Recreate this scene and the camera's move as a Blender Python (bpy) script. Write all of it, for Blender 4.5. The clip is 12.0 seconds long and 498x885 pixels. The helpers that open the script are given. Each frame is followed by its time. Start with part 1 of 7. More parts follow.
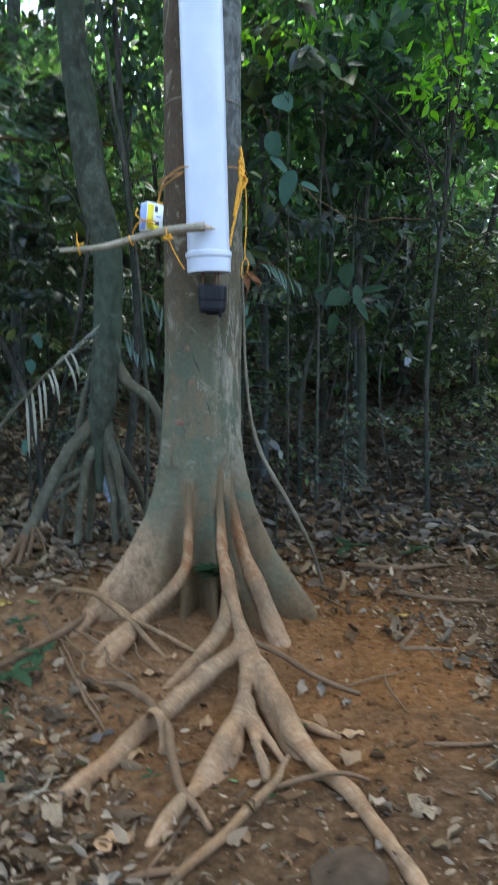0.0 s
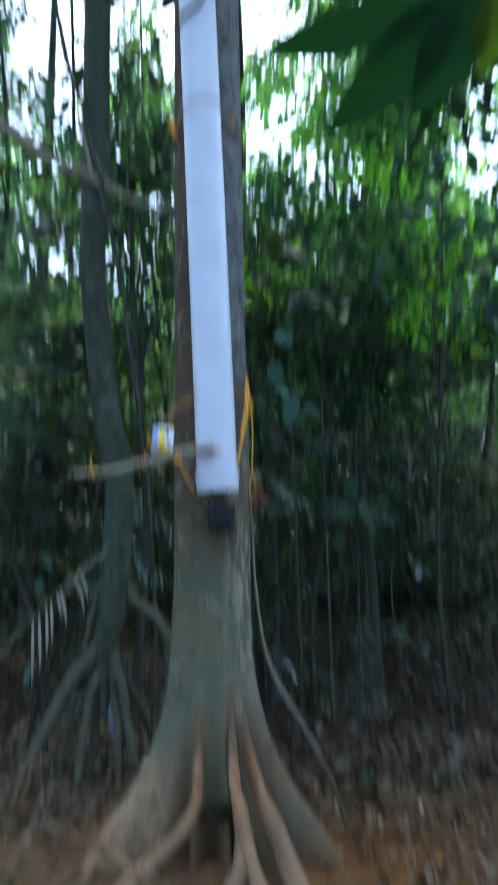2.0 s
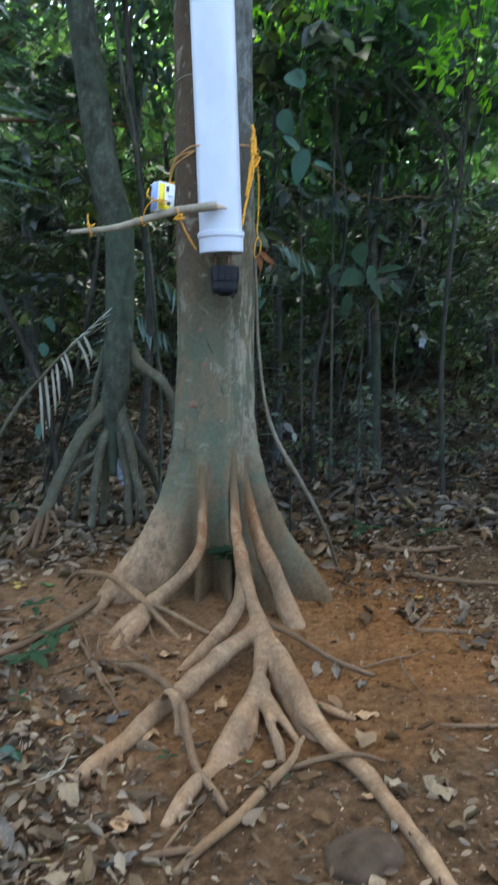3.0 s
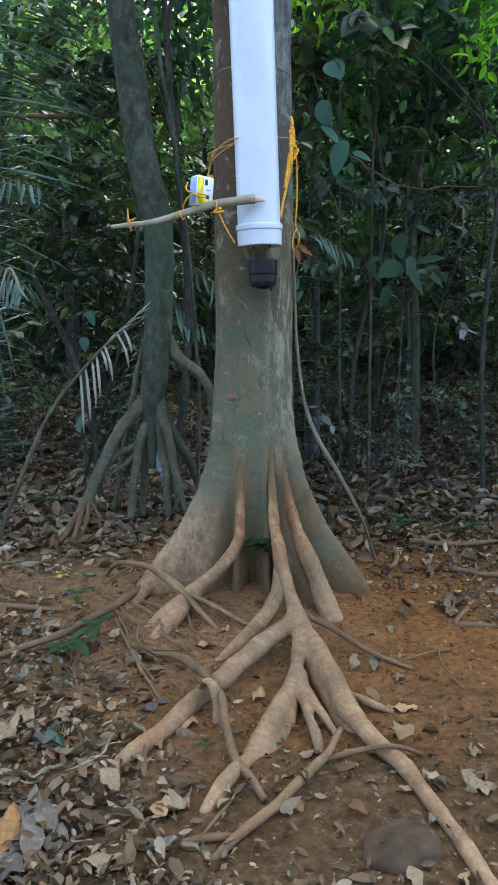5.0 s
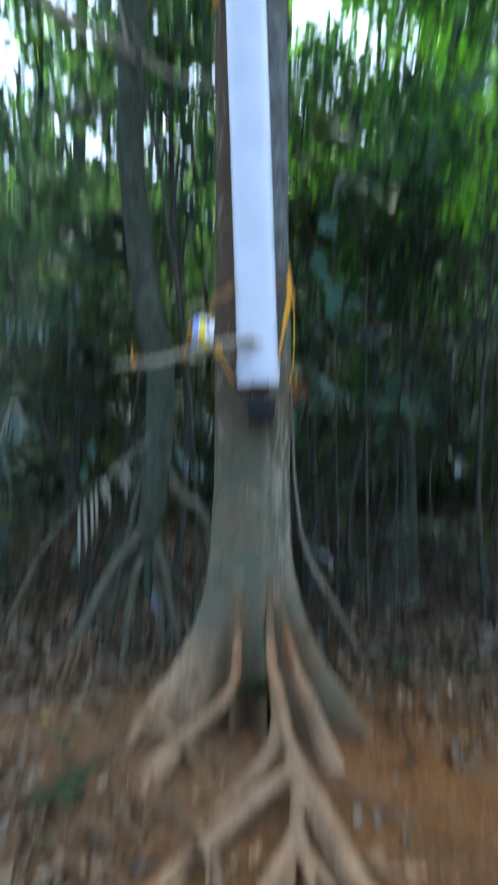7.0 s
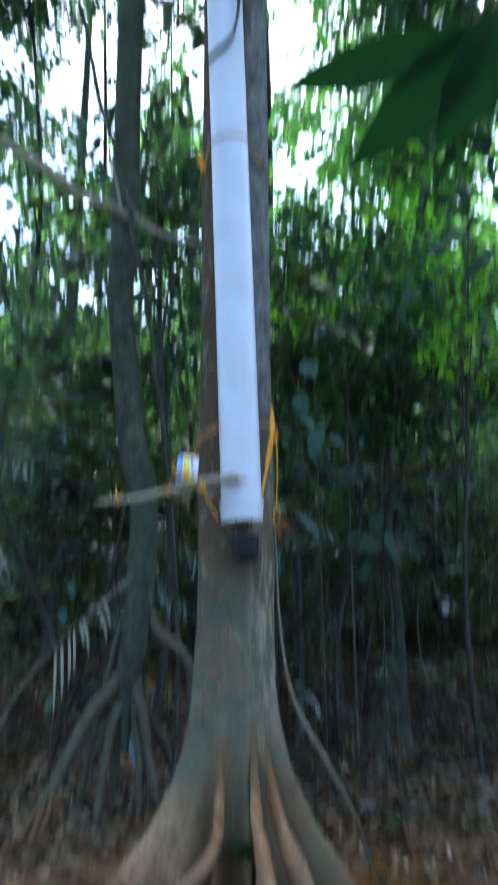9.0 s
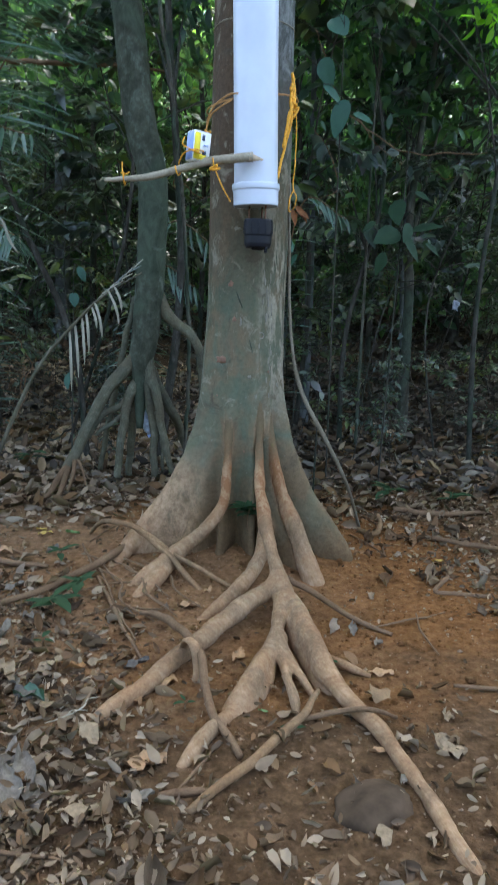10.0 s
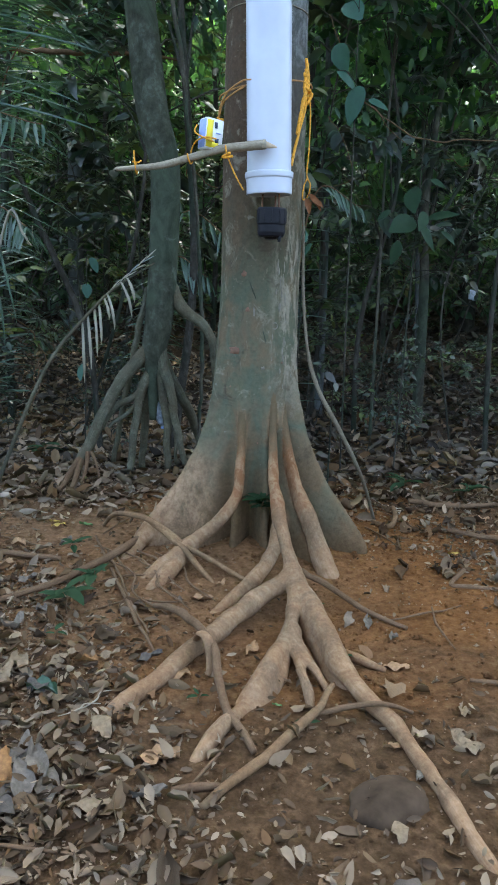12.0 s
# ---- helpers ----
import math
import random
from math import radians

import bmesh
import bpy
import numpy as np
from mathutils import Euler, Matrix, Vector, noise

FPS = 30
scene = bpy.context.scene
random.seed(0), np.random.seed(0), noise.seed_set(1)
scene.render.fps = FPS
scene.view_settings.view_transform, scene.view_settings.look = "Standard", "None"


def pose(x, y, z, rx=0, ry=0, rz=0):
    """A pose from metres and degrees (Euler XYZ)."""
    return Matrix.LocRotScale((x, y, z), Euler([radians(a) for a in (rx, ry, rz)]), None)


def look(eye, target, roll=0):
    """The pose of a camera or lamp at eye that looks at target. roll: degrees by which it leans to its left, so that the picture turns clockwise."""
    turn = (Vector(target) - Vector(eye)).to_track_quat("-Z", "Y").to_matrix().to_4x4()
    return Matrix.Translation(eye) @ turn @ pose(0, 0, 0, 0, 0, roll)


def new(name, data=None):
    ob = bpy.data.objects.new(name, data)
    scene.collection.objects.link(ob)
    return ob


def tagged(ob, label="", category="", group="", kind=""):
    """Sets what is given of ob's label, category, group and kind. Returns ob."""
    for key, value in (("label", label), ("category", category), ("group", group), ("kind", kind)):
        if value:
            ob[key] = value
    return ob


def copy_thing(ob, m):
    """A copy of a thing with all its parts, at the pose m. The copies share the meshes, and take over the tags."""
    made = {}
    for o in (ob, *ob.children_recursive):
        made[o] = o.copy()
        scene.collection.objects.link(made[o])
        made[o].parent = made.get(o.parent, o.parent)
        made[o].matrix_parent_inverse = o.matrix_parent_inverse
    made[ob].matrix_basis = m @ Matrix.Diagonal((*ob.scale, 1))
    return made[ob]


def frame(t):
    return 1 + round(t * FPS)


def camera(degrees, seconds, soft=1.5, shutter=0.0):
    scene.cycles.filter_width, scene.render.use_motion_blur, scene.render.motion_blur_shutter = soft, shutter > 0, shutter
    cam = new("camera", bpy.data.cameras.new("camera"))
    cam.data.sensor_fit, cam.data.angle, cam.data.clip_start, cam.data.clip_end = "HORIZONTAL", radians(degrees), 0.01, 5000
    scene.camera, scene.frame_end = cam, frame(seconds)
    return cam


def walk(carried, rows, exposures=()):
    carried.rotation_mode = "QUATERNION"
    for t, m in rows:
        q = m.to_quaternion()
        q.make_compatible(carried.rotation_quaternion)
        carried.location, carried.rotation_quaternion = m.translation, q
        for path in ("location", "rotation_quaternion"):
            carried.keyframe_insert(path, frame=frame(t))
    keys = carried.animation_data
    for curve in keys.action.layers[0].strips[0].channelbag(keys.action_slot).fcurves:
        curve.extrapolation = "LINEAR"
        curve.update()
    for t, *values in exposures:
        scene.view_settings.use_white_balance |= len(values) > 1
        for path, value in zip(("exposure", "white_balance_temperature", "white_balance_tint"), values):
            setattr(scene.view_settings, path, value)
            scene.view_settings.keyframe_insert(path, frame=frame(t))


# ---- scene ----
cam = camera(37.4, 12.0, soft=1.7, shutter=1.25)
# seconds, x, y, z, yaw, pitch, roll of the hand-held camera
PATH = [
    (0.0, 0.002, -3.405, 1.287, -4.07, -7.44, -0.83),
    (0.2, 0.002, -3.408, 1.288, -3.65, -4.70, 0.18),
    (0.3, 0.002, -3.409, 1.289, -3.24, -0.69, 0.69),
    (0.5, 0.002, -3.412, 1.290, -3.02, 3.99, 1.71),
    (0.7, 0.001, -3.415, 1.291, -2.90, 9.69, 2.21),
    (0.8, 0.000, -3.416, 1.292, -2.70, 12.63, 2.45),
    (1.0, -0.000, -3.418, 1.293, -2.70, 15.38, 2.95),
    (1.2, -0.002, -3.422, 1.292, -2.67, 16.59, 2.90),
    (1.5, -0.004, -3.427, 1.290, -2.76, 16.88, 2.82),
    (1.7, -0.003, -3.425, 1.288, -3.14, 15.61, 1.90),
    (1.8, -0.003, -3.423, 1.288, -3.02, 14.10, 1.43),
    (2.0, -0.003, -3.421, 1.287, -3.42, 9.26, 0.51),
    (2.2, -0.001, -3.414, 1.284, -3.48, 4.48, 0.21),
    (2.3, -0.000, -3.411, 1.283, -3.47, 1.35, 0.06),
    (2.5, 0.002, -3.404, 1.281, -3.42, -3.30, -0.24),
    (2.7, 0.002, -3.398, 1.280, -3.50, -6.88, -0.31),
    (2.8, 0.002, -3.394, 1.279, -3.33, -7.70, -0.34),
    (3.0, 0.003, -3.388, 1.278, -3.07, -8.73, -0.40),
    (3.5, 0.002, -3.391, 1.277, -0.99, -9.34, -0.37),
    (5.5, 0.000, -3.401, 1.279, -0.11, -9.29, -0.02),
    (6.0, 0.000, -3.400, 1.280, 0.00, -9.30, 0.00),
    (6.5, 0.001, -3.401, 1.283, 0.08, -8.87, 0.01),
    (6.8, -0.002, -3.405, 1.285, -0.07, -4.42, -0.27),
    (7.0, -0.004, -3.407, 1.286, -0.37, 0.99, -0.45),
    (7.2, -0.005, -3.404, 1.287, -0.82, 6.21, -0.59),
    (8.8, -0.001, -3.418, 1.273, -1.65, 14.49, -0.40),
    (8.9, -0.001, -3.416, 1.274, -1.58, 13.70, -0.34),
    (9.0, -0.001, -3.415, 1.276, -1.58, 11.77, -0.27),
    (9.1, -0.001, -3.415, 1.276, -1.45, 9.45, -0.69),
    (9.2, -0.001, -3.415, 1.277, -1.46, 6.21, -1.10),
    (9.3, -0.002, -3.415, 1.277, -1.51, 3.96, -1.25),
    (9.5, -0.002, -3.415, 1.277, -1.37, -1.43, -1.56),
    (9.7, -0.002, -3.406, 1.276, -0.96, -7.36, -1.83),
    (10.0, -0.001, -3.392, 1.274, -0.73, -12.09, -2.23),
    (10.5, 0.001, -3.383, 1.272, -0.50, -12.44, -2.24),
    (11.0, 0.002, -3.367, 1.271, -0.21, -12.62, -2.16),
    (11.5, 0.003, -3.363, 1.270, 0.04, -12.71, -2.05),
    (12.0, 0.001, -3.364, 1.269, 0.31, -12.79, -1.92),
]
# seconds, stops, share of the cooler balance that the bright sky brings
EXPOSURES = [(t, stops, 6020 - 660 * cool, 6 - 2 * cool) for t, stops, cool in (
    (0.0, 2.95, 0.0), (0.4, 2.82, 0.26), (1.0, 2.46, 0.98), (1.6, 2.5, 0.9), (2.1, 2.36, 0.85), (2.8, 2.95, 0.0), (6.6, 2.95, 0.0),
    (7.1, 2.68, 0.54), (7.8, 2.52, 0.86), (8.9, 2.5, 0.9), (9.4, 2.58, 0.45), (9.9, 2.93, 0.0), (12.0, 2.93, 0.0))]
walk(cam, [(t, pose(x, y, z, 90 + pitch, roll, yaw)) for t, x, y, z, yaw, pitch, roll in PATH], EXPOSURES)

# ---- light: bright hazy sky above a forest clearing ----
SUN_EL, SUN_AZ = radians(74), radians(15)
world = bpy.data.worlds.new("sky")
scene.world = world
world.use_nodes = True
wn = world.node_tree
sky = wn.nodes.new("ShaderNodeTexSky")
sky.sky_type, sky.sun_disc = "NISHITA", False
sky.sun_elevation, sky.sun_rotation = SUN_EL, SUN_AZ
sky.air_density, sky.dust_density = 1.0, 5.0
wn.links.new(sky.outputs[0], wn.nodes["Background"].inputs[0])
wn.nodes["Background"].inputs[1].default_value = 0.15
sun = new("sun", bpy.data.lights.new("sun", "SUN"))
sun.data.energy, sun.data.angle, sun.data.color = 1.2, radians(12), (1.0, 0.97, 0.9)
sun.matrix_world = look((math.sin(SUN_AZ) * 30, math.cos(SUN_AZ) * 30, math.tan(SUN_EL) * 30), (0, 0, 0))


# ---- materials ----
def material(name, rough=0.7, metal=0.0, spec=0.4):
    m = bpy.data.materials.new(name)
    m.use_nodes = True
    b = m.node_tree.nodes["Principled BSDF"]
    b.inputs["Roughness"].default_value = rough
    b.inputs["Metallic"].default_value = metal
    b.inputs["Specular IOR Level"].default_value = spec
    return m, m.node_tree, b


def node(nt, kind, **values):
    n = nt.nodes.new(kind)
    for k, v in values.items():
        n.inputs[k].default_value = v
    return n


def noise_of(nt, scale, detail=4.0, rough=0.6, stretch=None, distort=0.0):
    n = node(nt, "ShaderNodeTexNoise", Scale=scale, Detail=detail, Roughness=rough, Distortion=distort)
    tc = nt.nodes.new("ShaderNodeTexCoord")
    if stretch:
        mp = nt.nodes.new("ShaderNodeMapping")
        mp.inputs["Scale"].default_value = stretch
        nt.links.new(tc.outputs["Object"], mp.inputs[0])
        nt.links.new(mp.outputs[0], n.inputs["Vector"])
    else:
        nt.links.new(tc.outputs["Object"], n.inputs["Vector"])
    return n.outputs["Fac"]


def ramp(nt, fac, stops):
    r = nt.nodes.new("ShaderNodeValToRGB")
    e = r.color_ramp.elements
    while len(e) < len(stops):
        e.new(0.5)
    for k, (p, c) in zip(e, stops):
        k.position, k.color = p, (*c, 1)
    nt.links.new(fac, r.inputs[0])
    return r.outputs[0]


def mix(nt, fac, a, b, kind="MIX"):
    m = nt.nodes.new("ShaderNodeMix")
    m.data_type, m.blend_type = "RGBA", kind
    for s, v in ((0, fac), (6, a), (7, b)):
        if isinstance(v, (float, int)):
            m.inputs[s].default_value = v
        elif isinstance(v, tuple):
            m.inputs[s].default_value = (*v, 1)
        else:
            nt.links.new(v, m.inputs[s])
    return m.outputs[2]


def bump(nt, b, height, strength=0.5, dist=0.01):
    n = node(nt, "ShaderNodeBump", Strength=strength, Distance=dist)
    nt.links.new(height, n.inputs["Height"])
    nt.links.new(n.outputs[0], b.inputs["Normal"])


def bark(name, dark, mid, pale, moss, moss_amount, grain=(1, 1, 0.25), scale=14.0, relief=0.6, lichen_at=0.66):
    m, nt, b = material(name, 0.88, 0, 0.1)
    fine = noise_of(nt, scale * 3, 6, 0.65, grain)
    broad = noise_of(nt, scale * 0.35, 3, 0.55, (1, 1, 0.6), 0.6)
    c = ramp(nt, fine, [(0.3, dark), (0.52, mid), (0.75, pale)])
    mf = ramp(nt, broad, [(0.5 - moss_amount, (0, 0, 0)), (0.57 - moss_amount, (1, 1, 1))])
    mc = mix(nt, fine, tuple(v * 0.6 for v in moss), tuple(v * 1.4 for v in moss))
    c = mix(nt, mf, c, mc)
    lichen = noise_of(nt, scale * 0.9, 5, 0.7, (1, 1, 0.5), 1.2)
    lf = ramp(nt, lichen, [(lichen_at, (0, 0, 0)), (lichen_at + 0.05, (0.7, 0.7, 0.7))])
    c = mix(nt, lf, c, pale)
    blot = noise_of(nt, scale * 1.4, 6, 0.7, (1, 1, 0.7), 0.8)
    c = mix(nt, 0.8, c, ramp(nt, blot, [(0.36, (0.5, 0.5, 0.48)), (0.56, (1, 1, 1)), (0.72, (1.2, 1.2, 1.18))]), "MULTIPLY")
    nt.links.new(c, b.inputs["Base Color"])
    bump(nt, b, fine, relief, 0.012)
    return m


def times(nt, a, b):
    m = nt.nodes.new("ShaderNodeMath")
    m.operation, m.use_clamp = "MULTIPLY", True
    for s, v in ((0, a), (1, b)):
        if isinstance(v, (float, int)):
            m.inputs[s].default_value = v
        else:
            nt.links.new(v, m.inputs[s])
    return m.outputs[0]


def span(nt, value, lo, hi):
    """0 at lo, 1 at hi."""
    m = node(nt, "ShaderNodeMapRange")
    m.inputs[1].default_value, m.inputs[2].default_value = lo, hi
    nt.links.new(value, m.inputs[0])
    return m.outputs[0]


def grey(a, b, va=0.0, vb=1.0):
    return [(a, (va,) * 3), (b, (vb,) * 3)]


def bole_bark():
    """Smooth mottled bark: olive, grey-green and blue-green lichen patches, cream worn streaks, rusty ridges, soil at the foot."""
    m, nt, b = material("mottled_bole_bark", 0.85, 0, 0.12)
    tc = nt.nodes.new("ShaderNodeTexCoord")
    sep = nt.nodes.new("ShaderNodeSeparateXYZ")
    nt.links.new(tc.outputs["Object"], sep.inputs[0])
    x, z = sep.outputs["X"], sep.outputs["Z"]
    fine = noise_of(nt, 55, 6, 0.7)
    ragged = noise_of(nt, 4.0, 5, 0.6, (1, 1, 0.7), 0.7)
    c = mix(nt, ramp(nt, ragged, grey(0.46, 0.54)), (0.138, 0.106, 0.062), (0.105, 0.104, 0.064))
    moss = noise_of(nt, 6.5, 5, 0.62, (1, 1, 0.75), 1.0)
    c = mix(nt, ramp(nt, moss, grey(0.45, 0.63, 0, 0.8)), c, (0.087, 0.104, 0.069))
    warm = noise_of(nt, 4.2, 3, 0.55, (1.1, 1, 0.8), 0.4)
    c = mix(nt, ramp(nt, warm, grey(0.54, 0.65, 0, 0.4)), c, (0.15, 0.096, 0.058))
    # redder bark up the -x side; all the bark darker above about 1 m
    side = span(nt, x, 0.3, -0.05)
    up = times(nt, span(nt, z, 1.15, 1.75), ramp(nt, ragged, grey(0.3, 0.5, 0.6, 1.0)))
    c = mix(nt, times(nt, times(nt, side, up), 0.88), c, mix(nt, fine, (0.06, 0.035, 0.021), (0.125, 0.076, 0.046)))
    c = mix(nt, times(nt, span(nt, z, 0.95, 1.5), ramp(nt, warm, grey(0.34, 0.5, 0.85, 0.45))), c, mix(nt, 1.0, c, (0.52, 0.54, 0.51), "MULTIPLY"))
    # cream worn streaks on one flank
    worn = noise_of(nt, 15, 6, 0.75, (1, 1, 0.3), 0.5)
    wz = times(nt, span(nt, z, 0.62, 0.85), span(nt, z, 1.75, 1.35))
    wf = times(nt, times(nt, span(nt, x, 0.07, 0.15), wz), ramp(nt, worn, grey(0.47, 0.56)))
    c = mix(nt, wf, c, mix(nt, fine, (0.15, 0.13, 0.09), (0.31, 0.27, 0.195)))
    # dark patch on the bark round the fitting
    off = node(nt, "ShaderNodeVectorMath")
    off.operation = "DISTANCE"
    nt.links.new(tc.outputs["Object"], off.inputs[0])
    off.inputs[1].default_value = (0.05, -0.2, 1.44)
    c = mix(nt, times(nt, span(nt, off.outputs["Value"], 0.17, 0.05), ramp(nt, worn, grey(0.35, 0.55, 0.6, 0.85))), c, (0.03, 0.024, 0.02))
    spots = noise_of(nt, 24, 4, 0.6)
    blotch = noise_of(nt, 7, 4, 0.6, (1, 1, 0.9), 0.8)
    c = mix(nt, ramp(nt, blotch, grey(0.56, 0.64, 0, 0.75)), c, mix(nt, fine, (0.05, 0.04, 0.026), (0.09, 0.07, 0.046)))
    c = mix(nt, ramp(nt, spots, grey(0.66, 0.72, 0, 0.6)), c, (0.21, 0.2, 0.16))
    crust = noise_of(nt, 10, 6, 0.7, (1, 1, 0.8), 0.9)
    c = mix(nt, times(nt, ramp(nt, crust, grey(0.56, 0.62, 0, 0.6)), span(nt, z, 0.5, 0.75)), c, mix(nt, fine, (0.165, 0.145, 0.1), (0.265, 0.235, 0.17)))
    # grey lichen crust high on the +x flank, with sky haze put into its grey
    high = times(nt, span(nt, x, 0.02, 0.1), span(nt, z, 1.75, 2.3))
    c = mix(nt, times(nt, high, 0.9), c, mix(nt, ramp(nt, crust, grey(0.42, 0.56)), (0.062, 0.064, 0.06), mix(nt, fine, (0.12, 0.125, 0.118), (0.2, 0.208, 0.198))))
    # soil splashed up the foot, paler where rubbed
    foot = nt.nodes.new("ShaderNodeMath")
    foot.operation = "MULTIPLY_ADD"
    nt.links.new(ragged, foot.inputs[0])
    foot.inputs[1].default_value = 0.9
    nt.links.new(z, foot.inputs[2])
    c = mix(nt, ramp(nt, foot.outputs[0], [(0.56, (0.95,) * 3), (0.98, (0, 0, 0))]), c, mix(nt, fine, (0.075, 0.045, 0.021), (0.15, 0.094, 0.046)))
    rub = noise_of(nt, 5.0, 6, 0.7, (1, 1, 0.6), 0.5)
    rf = times(nt, times(nt, span(nt, x, -0.1, -0.24), span(nt, z, 0.52, 0.34)), ramp(nt, rub, grey(0.38, 0.52, 0, 0.9)))
    c = mix(nt, rf, c, mix(nt, fine, (0.2, 0.122, 0.067), (0.37, 0.25, 0.148)))
    # rusty ridges with pale flecks
    at = nt.nodes.new("ShaderNodeAttribute")
    at.attribute_name = "ridge"
    rust = mix(nt, ramp(nt, worn, grey(0.4, 0.6)), (0.15, 0.072, 0.032), (0.3, 0.175, 0.09))
    c = mix(nt, times(nt, times(nt, at.outputs["Fac"], span(nt, z, 0.74, 0.6)), ramp(nt, rub, grey(0.38, 0.52, 0.25, 1.0))), c, rust)
    c = mix(nt, 0.7, c, ramp(nt, fine, [(0.32, (0.72, 0.72, 0.7)), (0.55, (1, 1, 1)), (0.75, (1.14, 1.14, 1.12))]), "MULTIPLY")
    nt.links.new(c, b.inputs["Base Color"])
    bump(nt, b, times(nt, fine, 1.0), 0.3, 0.008)
    return m


def limb_bark(name, dark, mid, pale, dirt, scale=1.0, relief=0.5, upper=None, streak=1.0):
    """Root and twig bark whose grain runs along the limb, with dirt patches and rubbed spots."""
    m, nt, b = material(name, 0.88, 0, 0.08)
    at = nt.nodes.new("ShaderNodeAttribute")
    at.attribute_name = "grain"
    mp = nt.nodes.new("ShaderNodeMapping")
    mp.inputs["Scale"].default_value = (4 * scale, *((2.4, 2.4) if not upper else (22, 22)))
    nt.links.new(at.outputs["Vector"], mp.inputs[0])
    fibre = node(nt, "ShaderNodeTexNoise", Scale=3.0, Detail=7.0, Roughness=0.65, Distortion=0.3)
    nt.links.new(mp.outputs[0], fibre.inputs["Vector"])
    grain = fibre.outputs["Fac"]
    fine = noise_of(nt, 90, 6, 0.7)
    patch = noise_of(nt, 7, 5, 0.65, None, 0.8)
    c = ramp(nt, grain, [(0.25, dark), (0.5, mid), (0.78, pale)])
    if streak < 1:
        # smooth bark: mottling takes over from the fibres, with rubbed pale spots
        mottle = noise_of(nt, 26, 5, 0.65, None, 0.6)
        c = mix(nt, 1 - streak, c, ramp(nt, mottle, [(0.3, dark), (0.5, mid), (0.66, pale), (0.8, tuple(v * 1.25 for v in pale))]))
    c = mix(nt, ramp(nt, patch, [(0.4, (0.8, 0.8, 0.8)), (0.56, (0, 0, 0))]), c, mix(nt, fine, dirt, mid))
    c = mix(nt, 0.5, c, ramp(nt, fine, [(0.3, (0.55, 0.55, 0.55)), (0.6, (1, 1, 1))]), "MULTIPLY")
    if streak < 1:
        broad = noise_of(nt, 3.1, 4, 0.6, None, 0.7)
        c = mix(nt, ramp(nt, broad, grey(0.46, 0.6, 0, 0.75)), c, mix(nt, 1.0, c, (0.62, 0.68, 0.74), "MULTIPLY"))
    if upper:
        # unrubbed bark where the root climbs the bole
        tc = nt.nodes.new("ShaderNodeTexCoord")
        sep = nt.nodes.new("ShaderNodeSeparateXYZ")
        nt.links.new(tc.outputs["Object"], sep.inputs[0])
        lift = nt.nodes.new("ShaderNodeMath")
        lift.operation = "MULTIPLY_ADD"
        nt.links.new(patch, lift.inputs[0])
        lift.inputs[1].default_value = 0.35
        nt.links.new(sep.outputs["Z"], lift.inputs[2])
        flecks = noise_of(nt, 22, 6, 0.75, (1, 1, 0.4), 0.5)
        c = mix(nt, ramp(nt, lift.outputs[0], grey(0.4, 0.52, 0, 0.85)), c, mix(nt, ramp(nt, flecks, grey(0.45, 0.6)), upper, mid))
        c = mix(nt, ramp(nt, lift.outputs[0], grey(0.62, 0.76, 0, 0.95)), c, mix(nt, fine, (0.07, 0.05, 0.026), (0.145, 0.11, 0.062)))
    nt.links.new(c, b.inputs["Base Color"])
    bump(nt, b, fine, relief, 0.006)
    return m


def foliage(name, colours, translucent=0.35, rough=0.45, spec=0.4, vary=0.0, clump=0.0):
    """Leaves: each island takes its own tint; light passes through the blade."""
    m, nt, b = material(name, rough, 0, spec)
    geo = nt.nodes.new("ShaderNodeNewGeometry")
    n = len(colours)
    c = ramp(nt, geo.outputs["Random Per Island"], [(i / max(1, n - 1), k) for i, k in enumerate(colours)])
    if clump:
        # bright and dark sprays: sun and shade among the leaves put into their colour
        dappled = noise_of(nt, 2.3, 2, 0.5, None, 0.5)
        c = mix(nt, clump, c, mix(nt, 1.0, c, ramp(nt, dappled, [(0.42, (0.35, 0.42, 0.5)), (0.52, (0.8, 0.85, 0.85)), (0.62, (2.2, 2.0, 1.1))]), "MULTIPLY"))
    blot = noise_of(nt, 22, 3)
    c = mix(nt, 0.35, c, ramp(nt, blot, [(0.3, (0.35, 0.35, 0.35)), (0.7, (1, 1, 1))]), "MULTIPLY")
    info = nt.nodes.new("ShaderNodeObjectInfo")
    c = mix(nt, vary, c, ramp(nt, info.outputs["Random"], [(0.0, (0.35, 0.4, 0.42)), (0.5, (0.8, 0.8, 0.8)), (1.0, (1.5, 1.35, 0.9))]), "MULTIPLY")
    nt.links.new(c, b.inputs["Base Color"])
    t = nt.nodes.new("ShaderNodeBsdfTranslucent")
    warm = mix(nt, 1.0, c, (1.05, 1.4, 0.62), "MULTIPLY")
    nt.links.new(warm, t.inputs[0])
    s = nt.nodes.new("ShaderNodeMixShader")
    s.inputs[0].default_value = translucent
    nt.links.new(b.outputs[0], s.inputs[1])
    nt.links.new(t.outputs[0], s.inputs[2])
    nt.links.new(s.outputs[0], nt.nodes["Material Output"].inputs[0])
    return m


def plain(name, colour, rough=0.5, metal=0.0, spec=0.4, vary=0.12, scale=30.0, relief=0.0):
    m, nt, b = material(name, rough, metal, spec)
    f = noise_of(nt, scale, 4)
    c = ramp(nt, f, [(0.25, tuple(v * (1 - vary) for v in colour)), (0.75, tuple(min(1, v * (1 + vary)) for v in colour))])
    nt.links.new(c, b.inputs["Base Color"])
    if relief:
        bump(nt, b, f, relief, 0.004)
    return m


